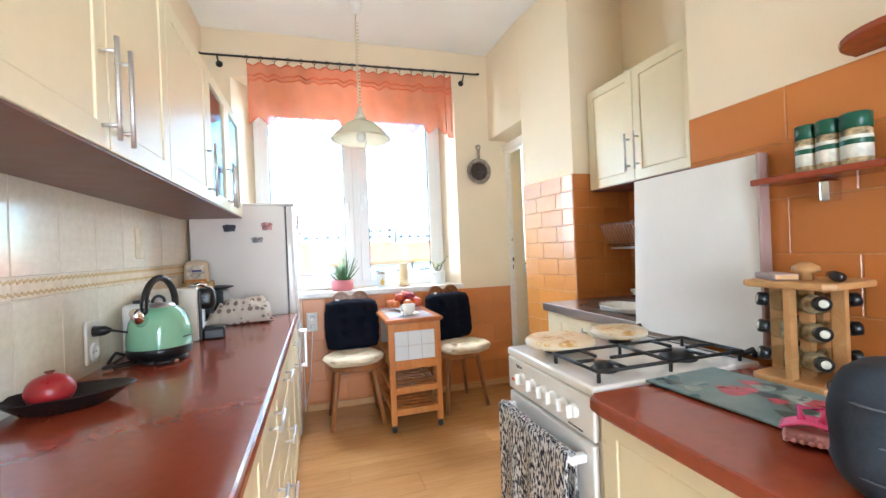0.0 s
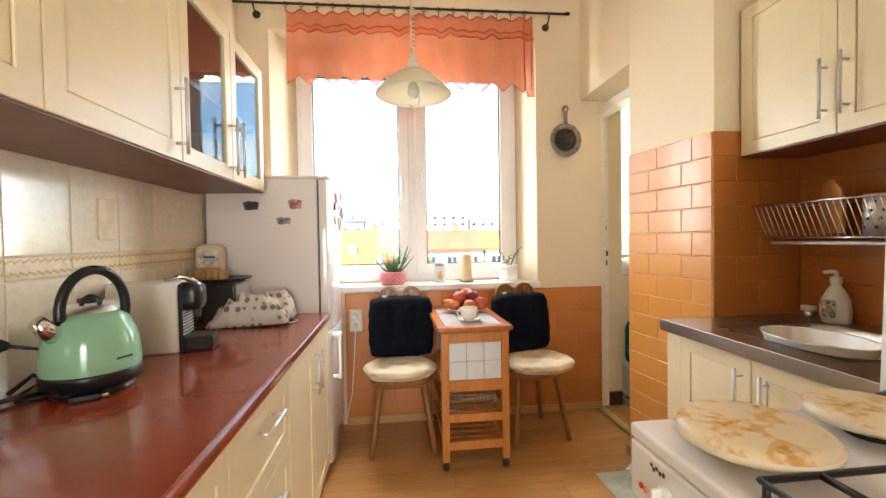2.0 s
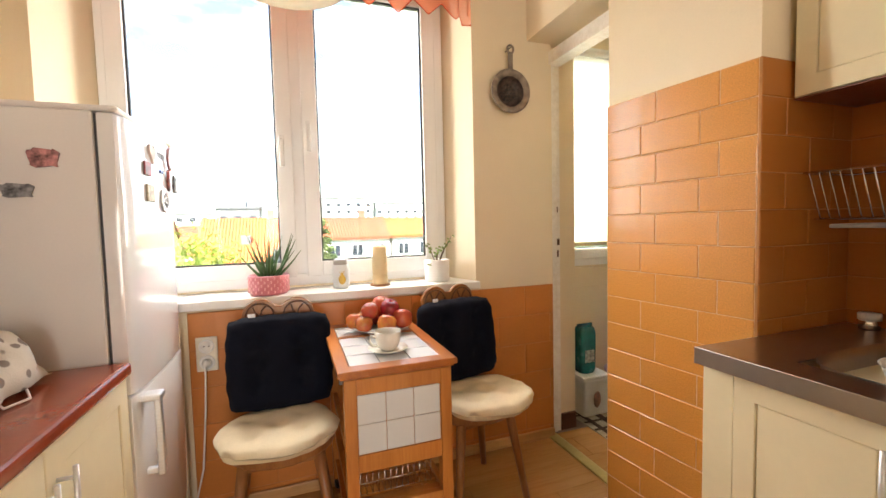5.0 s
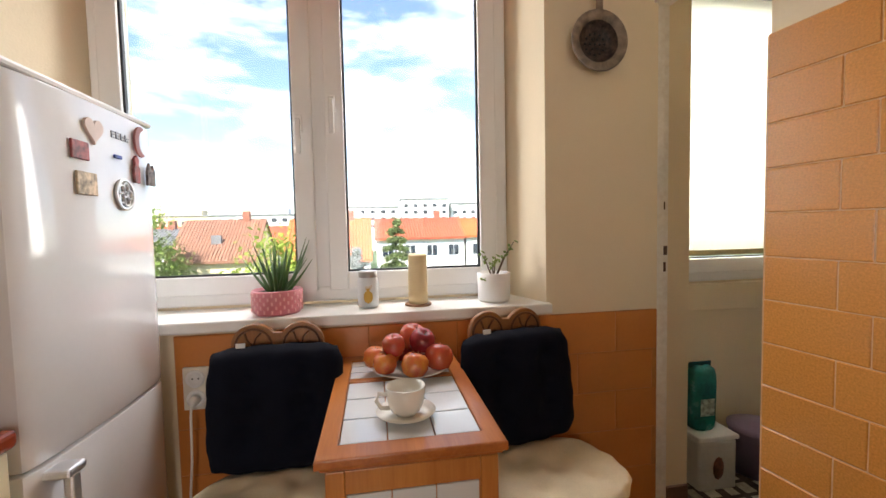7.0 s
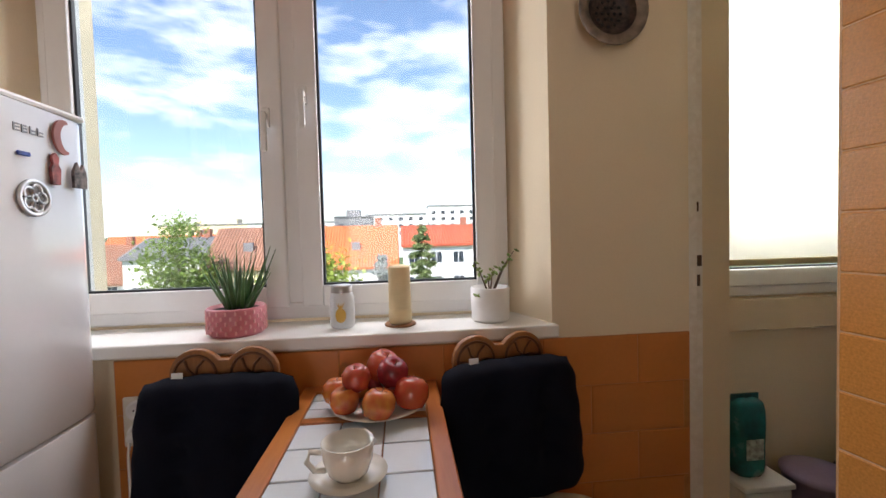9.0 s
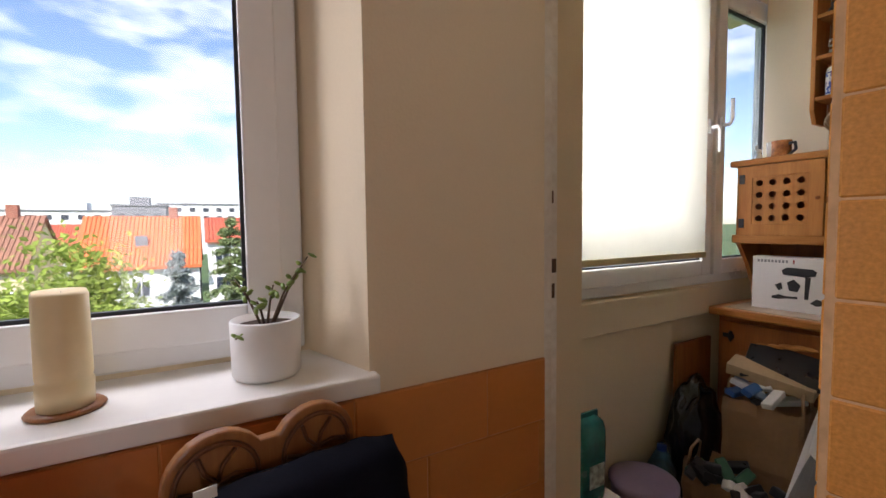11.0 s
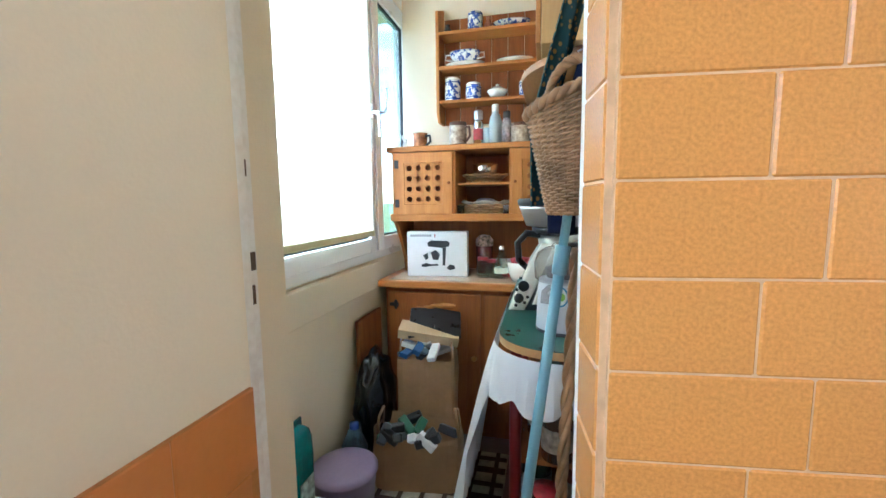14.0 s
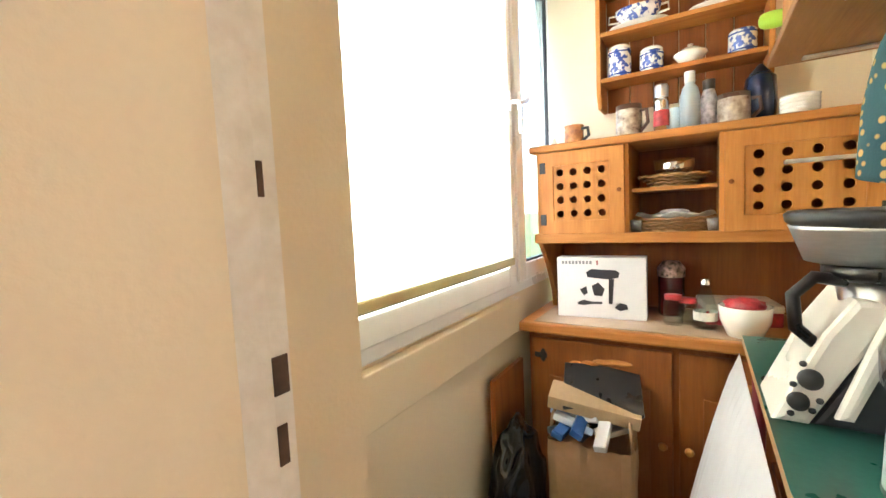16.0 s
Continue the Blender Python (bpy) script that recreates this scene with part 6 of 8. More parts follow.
M_OVEN = cloth("dark_check_cloth", (0.035, 0.042, 0.055), 200, 0.2, rough=0.6)
om = thing("quilted_bag", pose(0.80, 0.385, 0.868, 0, 0, 20), "dark blue-grey quilted cloth bag standing on the worktop", "bag")
part("bag", blob(0.10, 0.075, 0.10, 0.06, 5, 4, 2.2, power=3.0, m=pose(0, 0, 0.099)), M_OVEN, om)
bm = bmesh.new()
for z in (0.05, 0.10, 0.15):
    tube([(0.103 * math.cos(a) * (1 - ((z - 0.099) / 0.112) ** 4) ** 0.3, 0.078 * math.sin(a) * (1 - ((z - 0.099) / 0.112) ** 4) ** 0.3, z) for a in np.linspace(0, 2 * math.pi, 32, endpoint=False)], 0.0015, 4, bm=bm, closed=True)
part("stitching", bm, mat("grey_thread", (0.12, 0.13, 0.15), 0.9), om)
pp = thing("paper_packet", pose(1.16, 0.535, 0.868, 0, 0, 20), "folded white paper packet", "packet")
part("packet", blob(0.05, 0.03, 0.055, 0.06, 8, 3, 2.0, power=4.0, m=pose(0, 0, 0.054)), mat("off_white_paper", (0.70, 0.64, 0.56), 0.7), pp)

# pet bowl
mt = tagged(part("floor_mat", box(1.24, 2.40, 0.001, 1.50, 2.71, 0.006, 0.002), cloth("grey_green_mat", (0.42, 0.46, 0.38), 120)), "thin grey-green mat on the floor", "mat")
bo = thing("pet_bowl", (1.475, 2.635, 0.006), "white paw-shaped bowl with brown pet food", "bowl")
part("bowl", lathe([(0, 0), (0.06, 0), (0.066, 0.01), (0.078, 0.036), (0.074, 0.038), (0.062, 0.014), (0, 0.01)], 32), M_CHINA, bo)
for a in (20, 160):
    part("ear", blob(0.016, 0.01, 0.008, sub=2, m=pose(0.078 * math.cos(radians(a)), 0.078 * math.sin(radians(a)), 0.036)), M_CHINA, bo)
rs = random.Random(3)
M_KIB = mat("kibble", (0.16, 0.07, 0.03), 0.8, 0, 0.3, 40)
bm = bmesh.new()
for i in range(90):
    a, r = rs.uniform(0, 6.28), 0.062 * math.sqrt(rs.random())
    blob(0.007, 0.007, 0.0045, sub=1, bm=bm, m=pose(r * math.cos(a), r * math.sin(a), 0.024 + rs.uniform(0, 0.012), rs.uniform(0, 90), rs.uniform(0, 90), 0))
tagged(part("kibble", bm, M_KIB, at=Matrix.Translation((1.475, 2.635, 0.006))), "brown dry pet food in the bowl", "pet food", kind="stuff")

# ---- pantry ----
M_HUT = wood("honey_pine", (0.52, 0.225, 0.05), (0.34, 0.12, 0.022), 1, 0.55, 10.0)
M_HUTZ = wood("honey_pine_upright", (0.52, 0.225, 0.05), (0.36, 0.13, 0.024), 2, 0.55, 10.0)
# M_HUTD is honey pine with shade put into the colour; also plain brown boards.
M_HUTD = wood("shaded_brown_pine", (0.33, 0.115, 0.024), (0.19, 0.058, 0.012), 2, 0.55, 10.0)
hx, hb = 3.10, 3.545
HY0, HY1 = 2.72, 3.80
hu = thing("kitchen_dresser", (0, 0, 0), "honey-coloured pine dresser with carved lower doors", "dresser")
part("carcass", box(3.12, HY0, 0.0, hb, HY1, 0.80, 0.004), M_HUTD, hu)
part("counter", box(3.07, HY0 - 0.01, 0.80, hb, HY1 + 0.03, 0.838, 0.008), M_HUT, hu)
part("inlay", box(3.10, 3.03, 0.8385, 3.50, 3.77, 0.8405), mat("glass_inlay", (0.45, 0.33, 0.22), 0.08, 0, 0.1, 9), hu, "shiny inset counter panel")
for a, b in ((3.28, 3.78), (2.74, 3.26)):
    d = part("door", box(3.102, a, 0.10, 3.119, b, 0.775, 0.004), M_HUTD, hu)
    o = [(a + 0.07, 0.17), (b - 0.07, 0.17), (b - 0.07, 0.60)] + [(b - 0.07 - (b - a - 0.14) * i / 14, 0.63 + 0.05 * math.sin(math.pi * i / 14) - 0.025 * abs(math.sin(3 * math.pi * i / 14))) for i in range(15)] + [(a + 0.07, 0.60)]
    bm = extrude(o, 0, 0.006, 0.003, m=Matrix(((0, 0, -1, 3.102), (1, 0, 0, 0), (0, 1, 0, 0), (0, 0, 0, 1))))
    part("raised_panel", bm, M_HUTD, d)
    bm = bmesh.new()
    for i in range(4):
        blob(0.01, 0.05 - 0.008 * i, 0.012, sub=2, bm=bm, m=pose(3.099, (a + b) / 2 + (i - 1.5) * 0.05, 0.70 + 0.012 * math.cos(i)))
    part("carving", bm, M_HUTZ, d)
    ky = a + 0.03 if a > 3 else b - 0.03
    part("knob", lathe([(0.006, 0), (0.006, 0.01), (0.015, 0.016), (0.012, 0.026), (0, 0.028)], 14, m=pose(3.102, ky, 0.44, 0, -90, 0)), M_HUTZ, d)
    hy = b - 0.03 if a > 3 else a + 0.03
    bm = box(3.096, hy - 0.03, 0.695, 3.1015, hy + 0.02, 0.715, 0.002)
    blob(0.004, 0.012, 0.028, sub=2, bm=bm, m=pose(3.098, hy - 0.015, 0.705))
    part("hinge", bm, M_IRON, d, "black iron butterfly hinge")
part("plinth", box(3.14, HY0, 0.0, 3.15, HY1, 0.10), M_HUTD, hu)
# upper row of lattice cupboards
ux = 3.215
up = part("upper_case", box(ux, HY0, 1.155, hb, HY1 - 0.012, 1.178, 0.004), M_HUT, hu)
part("cornice", box(ux - 0.022, HY0, 1.515, hb, HY1 + 0.005, 1.545, 0.006), M_HUT, up)
part("base_rail", box(ux - 0.012, HY0, 1.145, ux + 0.01, HY1 - 0.006, 1.185, 0.004), M_HUT, up)
# Back board takes the pine whose colour already holds the shade.
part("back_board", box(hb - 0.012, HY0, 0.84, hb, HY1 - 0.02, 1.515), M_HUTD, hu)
for y in (3.77, 3.437, 3.137, 2.73):
    part("upright", box(ux, y - 0.009, 1.178, hb - 0.012, y + 0.009, 1.515), M_HUTZ, up)
part("middle_shelf", box(ux + 0.03, 3.15, 1.335, hb - 0.012, 3.42, 1.348), M_HUT, up)
for y in (3.775, 2.735):
    part("bracket", extrude([(hb - 0.012 - x, z) for x, z in ((0, 0), (0.13, 0), (0.15, 0.08), (0.22, 0.20), (0.31, 0.305), (0.0, 0.305))], -0.01, 0.01, 0.003, m=pose(0, y, 0.84, 90, 0, 0)), M_HUTZ, hu)


def lattice_door(y0, y1, z0, z1, side):
    """A door with four by four round holes, cut right through."""
    t = 0.016
    m = 0.055
    d = ring_frame((y0, z0, y1, z1), (y0 + m, z0 + m, y1 - m, z1 - m), ux - t, ux)
    dr = part("door", d, M_HUTZ, hu)
    b = bmesh.new()
    a0, a1, b0, b1 = y0 + m, y1 - m, z0 + m, z1 - m
    n = 4
    wy, wz = (a1 - a0) / n, (b1 - b0) / n
    r = 0.0145
    N = 16
    for i in range(n):
        for k in range(n):
            cy, cz = a0 + (i + 0.5) * wy, b0 + (k + 0.5) * wz
            sq, ci = [], []
            for q in range(N):
                an = 2 * math.pi * q / N
                ca, sa = math.cos(an), math.sin(an)
                s = 1 / max(abs(ca), abs(sa))
                sq.append((cy + wy / 2 * ca * s, cz + wz / 2 * sa * s))
                ci.append((cy + r * ca, cz + r * sa))
            for x in (ux - t + 0.005, ux - 0.003):
                va = [b.verts.new((x, *p)) for p in sq]
                vb = [b.verts.new((x, *p)) for p in ci]
                for q in range(N):
                    b.faces.new((va[q], va[(q + 1) % N], vb[(q + 1) % N], vb[q]))
                if x < ux - 0.006:
                    v0 = vb
            for q in range(N):
                b.faces.new((v0[q], v0[(q + 1) % N], vb[(q + 1) % N], vb[q]))
    bmesh.ops.recalc_face_normals(b, faces=b.faces[:])
    part("lattice_panel", b, M_HUTZ, dr)
    hy = y1 - 0.012 if side > 0 else y0 + 0.012
    for z in (z0 + 0.06, z1 - 0.06):
        h2 = box(ux - t - 0.004, hy - 0.012, z - 0.022, ux - t, hy + 0.012, z + 0.022, 0.002)
        part("hinge", h2, M_IRON, dr)
    ky = y0 + 0.018 if side > 0 else y1 - 0.018
    part("knob", lathe([(0.004, 0), (0.008, 0.008), (0.008, 0.014), (0, 0.016)], 12, m=pose(ux - t, ky, (z0 + z1) / 2, 0, -90, 0)), M_HUTD, dr)


lattice_door(3.44, 3.762, 1.182, 1.512, 1)
lattice_door(2.735, 3.132, 1.182, 1.512, -1)
# plate shelf hung above
ps = thing("plate_shelf", (0, 0, 0), "pine wall shelf full of blue and white china", "shelf")
SY0, SY1, sx0 = 2.99, 3.565, 3.40
part("side", extrude([(hb, 1.70), (sx0 + 0.03, 1.70), (sx0, 1.76), (sx0, 2.30), (hb, 2.36)], -0.009, 0.009, 0.003, m=pose(0, SY1, 0, 90, 0, 0)), M_HUTZ, ps)
part("side", extrude([(hb, 1.70), (sx0 + 0.03, 1.70), (sx0, 1.76), (sx0, 2.30), (hb, 2.36)], -0.009, 0.009, 0.003, m=pose(0, SY0, 0, 90, 0, 0)), M_HUTZ, ps)
for z in (1.80, 1.985, 2.17):
    part("board", box(sx0, SY0 + 0.01, z, hb - 0.01, SY1 - 0.01, z + 0.018, 0.003), M_HUT, ps)
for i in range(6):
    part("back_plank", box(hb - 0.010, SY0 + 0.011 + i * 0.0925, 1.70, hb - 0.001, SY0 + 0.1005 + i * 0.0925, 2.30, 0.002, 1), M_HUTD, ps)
M_BLUE = mat("cobalt_print", (0.03, 0.06, 0.26), 0.2)
M_BW = mat("blue_white_china", (0.72, 0.72, 0.70), 0.15, 0, 0.01, 30.0, coat=0.4, tint=(0.05, 0.09, 0.34), detail=2)
_n = M_BW.node_tree.nodes["Map Range"]
_n.inputs["From Min"].default_value, _n.inputs["From Max"].default_value = 0.60, 0.68


def canister(x, y, z, r, h, label, lid):
    c = thing("canister", (x, y, z), label, "canister", "blue and white china on the shelf")
    part("body", lathe([(0, 0), (r * 0.95, 0), (r, 0.005), (r, h - 0.006), (r * 0.9, h), (0, h)], 24), M_BW, c)
    for z0 in (0.008, h - 0.018):
        part("blue_ring", lathe([(r + 0.0006, z0), (r + 0.0006, z0 + 0.006)], 24), M_BLUE, c)
    if lid:
        part("lid", lathe([(r * 0.92, h), (r * 0.95, h + 0.006), (r * 0.8, h + 0.014), (0, h + 0.016)], 24), M_CHINA, c)


canister(3.455, 3.49, 1.819, 0.045, 0.115, "tall blue and white china canister", True)
canister(3.455, 3.37, 1.819, 0.044, 0.08, "blue and white china canister", True)
canister(3.46, 3.07, 1.819, 0.045, 0.085, "blue and white china canister", False)
canister(3.465, 3.36, 2.189, 0.042, 0.10, "blue and white china jug", False)
tu = thing("sugar_bowl", (3.455, 3.235, 1.819), "white china bowl with knobbed lid", "bowl")
part("bowl", lathe([(0, 0), (0.03, 0), (0.045, 0.02), (0.058, 0.038), (0.056, 0.044), (0, 0.044)], 28), M_CHINA, tu)
part("lid", lathe([(0.05, 0.045), (0.03, 0.06), (0.008, 0.066), (0.011, 0.076), (0, 0.08)], 28), M_CHINA, tu)
pt = thing("oval_platter", (3.465, 3.42, 2.003), "white oval platter under the tureen", "plate")
part("dish", lathe([(0, 0), (0.07, 0), (0.11, 0.018), (0.112, 0.022), (0.07, 0.006), (0, 0.006)], 36, sx=0.55, sy=1.0), M_CHINA, pt)
pt = thing("oval_platter", (3.465, 3.14, 2.003), "white oval platter on the shelf", "plate")
part("dish", lathe([(0, 0), (0.06, 0), (0.10, 0.018), (0.102, 0.022), (0.06, 0.006), (0, 0.006)], 36, sx=0.55, sy=1.0), M_CHINA, pt)
tu = thing("tureen", (3.465, 3.42, 2.018), "blue and white china tureen with handles", "tureen")
part("bowl", lathe([(0, 0), (0.04, 0), (0.05, 0.01), (0.082, 0.045), (0.088, 0.07), (0.084, 0.07), (0.06, 0.03), (0, 0.02)], 32, sx=0.6, sy=1.0), M_BW, tu)
for s in (-1, 1):
    part("handle", tube([(0, s * 0.08, 0.06), (0, s * 0.11, 0.062), (0, s * 0.112, 0.035), (0, s * 0.07, 0.03)], 0.005, 7), M_CHINA, tu)
pt = thing("oval_platter", (3.465, 3.16, 2.189), "blue rimmed oval dish on the top board", "plate")
part("dish", lathe([(0, 0), (0.05, 0), (0.10, 0.03), (0.102, 0.034), (0.05, 0.008), (0, 0.008)], 36, sx=0.55, sy=1.0), M_BW, pt)
for y, h, c in ((3.515, 0.05, (0.05, 0.05, 0.05)), (3.285, 0.07, (0.30, 0.12, 0.06))):
    b = thing("small_vase", (3.455, y, 2.189), "small dark vase on the top board", "vase")
    part("body", lathe([(0, 0), (0.016, 0), (0.022, h * 0.4), (0.010, h * 0.75), (0.013, h), (0, h)], 18), mat("dark_glaze", c, 0.3, 0, 0.3, 30), b)

# things on the dresser's cornice
CZ = 1.545


def mug(x, y, r, h, m, label, hd=180, hm=None):
    c = thing("mug", pose(x, y, CZ, 0, 0, hd), label, "mug", "mugs on the dresser")
    part("body", lathe([(0, 0), (r * 0.9, 0), (r, 0.01), (r * 0.96, h * 0.6), (r, h), (r * 0.92, h), (r * 0.88, 0.01), (0, 0.01)], 24), m, c)
    part("handle", tube([(r * 0.9, 0, h * 0.8), (r + 0.025, 0, h * 0.8), (r + 0.03, 0, h * 0.45), (r * 0.9, 0, h * 0.2)], 0.007, 8), hm or m, c)


M_STN = mat("brown_stoneware", (0.13, 0.06, 0.035), 0.3, 0, 0.1, 12, coat=0.4)
M_STNP = mat("painted_stoneware", (0.55, 0.48, 0.36), 0.3, 0, 0.2, 30.0, tint=(0.14, 0.07, 0.05))
mug(3.36, 3.66, 0.04, 0.09, mat("autumn_print_mug", (0.50, 0.20, 0.06), 0.25, 0, 0.5, 26.0, tint=(0.12, 0.05, 0.03)), "brown leaf-patterned mug on the dresser", 250, M_DARK)
mug(3.40, 3.45, 0.048, 0.145, M_STN, "tall brown stoneware tankard with painted scene", 250)
mug(3.38, 3.10, 0.05, 0.12, M_STN, "brown stoneware tankard with painted scene", 265)
for y, r, h, z in ((3.45, 0.0487, 0.10, 0.025), (3.10, 0.0507, 0.085, 0.018)):
    b = tagged(part("painted_band", lathe([(r, z), (r, z + h)], 24), M_STNP, at=Matrix.Translation((3.40 if y > 3.3 else 3.38, y, CZ))), "cream painted band of the tankard", "mug")
    b.parent = [o for o in bpy.data.objects if o.name.startswith("mug") and abs(o.matrix_basis.translation.y - y) < 0.01][0]
    b.matrix_basis = Matrix.Identity(4)
    b.name = "painted_band"
    del b["category"]
fg = thing("figurine", (3.34, 3.745, CZ), "small white china figurine", "figurine")
bm = blob(0.016, 0.014, 0.024, 0.1, 1, m=pose(0, 0, 0.022))
blob(0.012, 0.012, 0.012, 0.1, 2, bm=bm, m=pose(0, 0, 0.052))
blob(0.008, 0.008, 0.014, 0.1, 3, bm=bm, m=pose(0.0, 0.012, 0.07))
part("body", bm, M_CHINA, fg)
cn = thing("white_tumbler", (3.37, 3.70, CZ), "white cylindrical cup on the dresser", "cup")
part("cup", lathe([(0, 0), (0.022, 0), (0.026, 0.09), (0.023, 0.09), (0.02, 0.005), (0, 0.005)], 20), M_CHINA, cn)


def bottle(x, y, z, prof, m, label, lid=None, band=None):
    b = thing("bottle", (x, y, z), label, "bottle", "bottles in the pantry")
    part("body", lathe(prof, 22), m, b)
    if lid:
        part("cap", lathe(lid[0], 20), lid[1], b)
    if band:
        part("label", lathe(band[0], 22), band[1], b)
    return b


M_REDP = mat("red_print", (0.45, 0.04, 0.05), 0.4, 0, 0.3, 40)
bottle(3.38, 3.33, CZ, [(0, 0), (0.028, 0), (0.028, 0.13), (0.024, 0.15), (0, 0.15)], M_CHROME, "steel vacuum flask with red label", ([(0.024, 0.15), (0.025, 0.19), (0.02, 0.20), (0, 0.2)], M_STEEL), ([(0.0286, 0.04), (0.0286, 0.10)], M_REDP))
M_FROST = mat("frosted_blue_plastic", (0.55, 0.66, 0.72), 0.35, 0, 0.04, trans=0.5)
bottle(3.37, 3.235, CZ, [(0, 0), (0.033, 0), (0.034, 0.13), (0.026, 0.165), (0.016, 0.18), (0.016, 0.19), (0, 0.19)], M_FROST, "frosted pale blue water bottle", ([(0.018, 0.185), (0.018, 0.225), (0, 0.227)], M_WHITE))
bottle(3.39, 3.285, CZ, [(0, 0), (0.024, 0), (0.024, 0.10), (0.02, 0.105), (0, 0.105)], mat("pale_blue_can", (0.55, 0.68, 0.78), 0.3), "pale blue plastic cup")
bottle(3.38, 3.175, CZ, [(0, 0), (0.026, 0), (0.026, 0.12), (0.018, 0.15), (0, 0.15)], mat("printed_flask", (0.50, 0.45, 0.48), 0.3, 0, 0.4, 50), "small printed flask with black cap", ([(0.02, 0.15), (0.02, 0.185), (0, 0.19)], M_DARK))
bottle(3.42, 3.02, CZ, [(0, 0), (0.045, 0), (0.05, 0.1), (0.045, 0.17), (0.03, 0.185), (0, 0.185)], mat("dark_blue_enamel", (0.012, 0.02, 0.05), 0.25), "dark blue coffee pot", ([(0.032, 0.185), (0.02, 0.2), (0.008, 0.215), (0, 0.22)], M_DARK))
pb = thing("bowl_stack", (3.36, 2.92, CZ), "stack of cream china bowls", "bowls")
for i in range(4):
    part("bowl", lathe([(0, 0.0), (0.03, 0.0), (0.05, 0.02), (0.055, 0.035), (0.052, 0.035), (0, 0.008)], 24, m=pose(0, 0, 0.014 * i)), M_CHINA, pb)
ls = thing("lemon_squeezer", pose(3.40, 2.985, 1.90, 0, 20, 0), "lime green plastic scoop hung on the shelf", "kitchen tool")
part("scoop", blob(0.02, 0.045, 0.03, sub=3, power=3), mat("lime_plastic", (0.38, 0.62, 0.06), 0.35), ls)

# things in the open middle and on the counter
gb2 = thing("glass_bowl", (3.33, 3.285, 1.3485), "glass bowl in a wicker tray", "bowl")
part("bowl", lathe([(0, 0.03), (0.04, 0.03), (0.065, 0.06), (0.07, 0.10), (0.066, 0.10), (0.06, 0.06), (0, 0.036)], 28), M_CHROME, gb2)
M_WICK = mat("wicker", (0.36, 0.20, 0.085), 0.6, 0, 0.25, 18, 0.3, 60, piece=0.1)
bm = bmesh.new()
for k in range(4):
    r = 0.06 + 0.012 * k
    tube([(r * 0.85 * math.cos(a), r * 1.25 * math.sin(a), 0.005 + 0.012 * k + 0.003 * math.sin(12 * a)) for a in np.linspace(0, 2 * math.pi, 36, endpoint=False)], 0.006, 5, bm=bm, closed=True)
lathe([(0, 0), (0.06, 0), (0.06, 0.006), (0, 0.006)], 20, bm, None, 0, 0.85, 1.25)
part("wicker_tray", bm, M_WICK, gb2)
wb = thing("bread_basket", (3.33, 3.285, 1.1785), "oval wicker basket lined with white cloth", "basket")
bm = bmesh.new()
for k in range(5):
    r = 0.075 + 0.006 * k
    tube([(r * 0.8 * math.cos(a), r * 1.45 * math.sin(a), 0.006 + 0.011 * k + 0.003 * math.sin(14 * a + k * 3.1)) for a in np.linspace(0, 2 * math.pi, 40, endpoint=False)], 0.0062, 5, bm=bm, closed=True)
part("weave", bm, M_WICK, wb)
part("cloth", sheet(20, 6, lambda u, v: ((0.06 + 0.03 * v) * math.cos(2 * math.pi * u) * 0.9, (0.06 + 0.03 * v) * 1.5 * math.sin(2 * math.pi * u), 0.05 + 0.02 * v + 0.008 * math.sin(u * 40) * v), 0.002), cloth("white_linen", (0.78, 0.76, 0.72), 220), wb)
part("shell", blob(0.03, 0.05, 0.012, 0.1, 6, m=pose(0, 0, 0.075)), mat("lilac_shell", (0.55, 0.45, 0.52), 0.5, 0, 0.3, 40), wb)
for y, c in ((3.41, (0.30, 0.32, 0.30)), (3.16, (0.5, 0.5, 0.48))):
    g = thing("small_glass", (3.26, y, 1.1785), "small clear glass on the dresser shelf", "glass")
    part("glass", lathe([(0, 0), (0.018, 0), (0.022, 0.05), (0.020, 0.05), (0.016, 0.004), (0, 0.004)], 18), mat("thick_glass", c, 0.1, 0, 0.1, trans=0.7), g)
hd = thing("hair_dryer_box", pose(3.27, 3.545, 0.8405, 0, 0, 4), "white box printed with a black hair dryer", "box")
part("carton", box(-0.035, -0.17, 0, 0.045, 0.165, 0.245, 0.002), mat("white_carton", (0.74, 0.73, 0.73), 0.4, 0, 0.02), hd)
M_PRN = mat("black_print", (0.03, 0.03, 0.035), 0.4)
bm = bmesh.new()
PX = -0.0358
def pr(o):
    bm.faces.new([bm.verts.new((PX, -y, z)) for y, z in o][::-1])
pr([(-0.045 + 0.0, 0.165), (-0.05, 0.185), (-0.03, 0.198), (0.06, 0.195), (0.075, 0.185), (0.07, 0.165), (0.03, 0.158)])
pr([(0.035, 0.16), (0.055, 0.16), (0.048, 0.06), (0.034, 0.06)])
pr([(-0.075, 0.115), (-0.05, 0.128), (-0.045, 0.10), (-0.06, 0.09)])
pr([(-0.03, 0.13), (-0.005, 0.145), (0.02, 0.12), (0.01, 0.09), (-0.02, 0.092)])
pr([(-0.085, 0.062), (-0.06, 0.072), (-0.03, 0.066), (0.01, 0.068), (0.01, 0.058), (-0.03, 0.056), (-0.06, 0.05), (-0.085, 0.052)])
pr([(0.055, 0.045), (0.075, 0.066), (0.10, 0.06), (0.105, 0.042), (0.075, 0.034)])
part("printed_dryer", bm, M_PRN, hd, "black picture of a hair dryer and nozzles")
bm = bmesh.new()
for i in range(9):
    y = -0.145 + 0.0135 * i
    pr([(y, 0.218), (y, 0.231), (y + 0.009, 0.231), (y + 0.009, 0.218)])
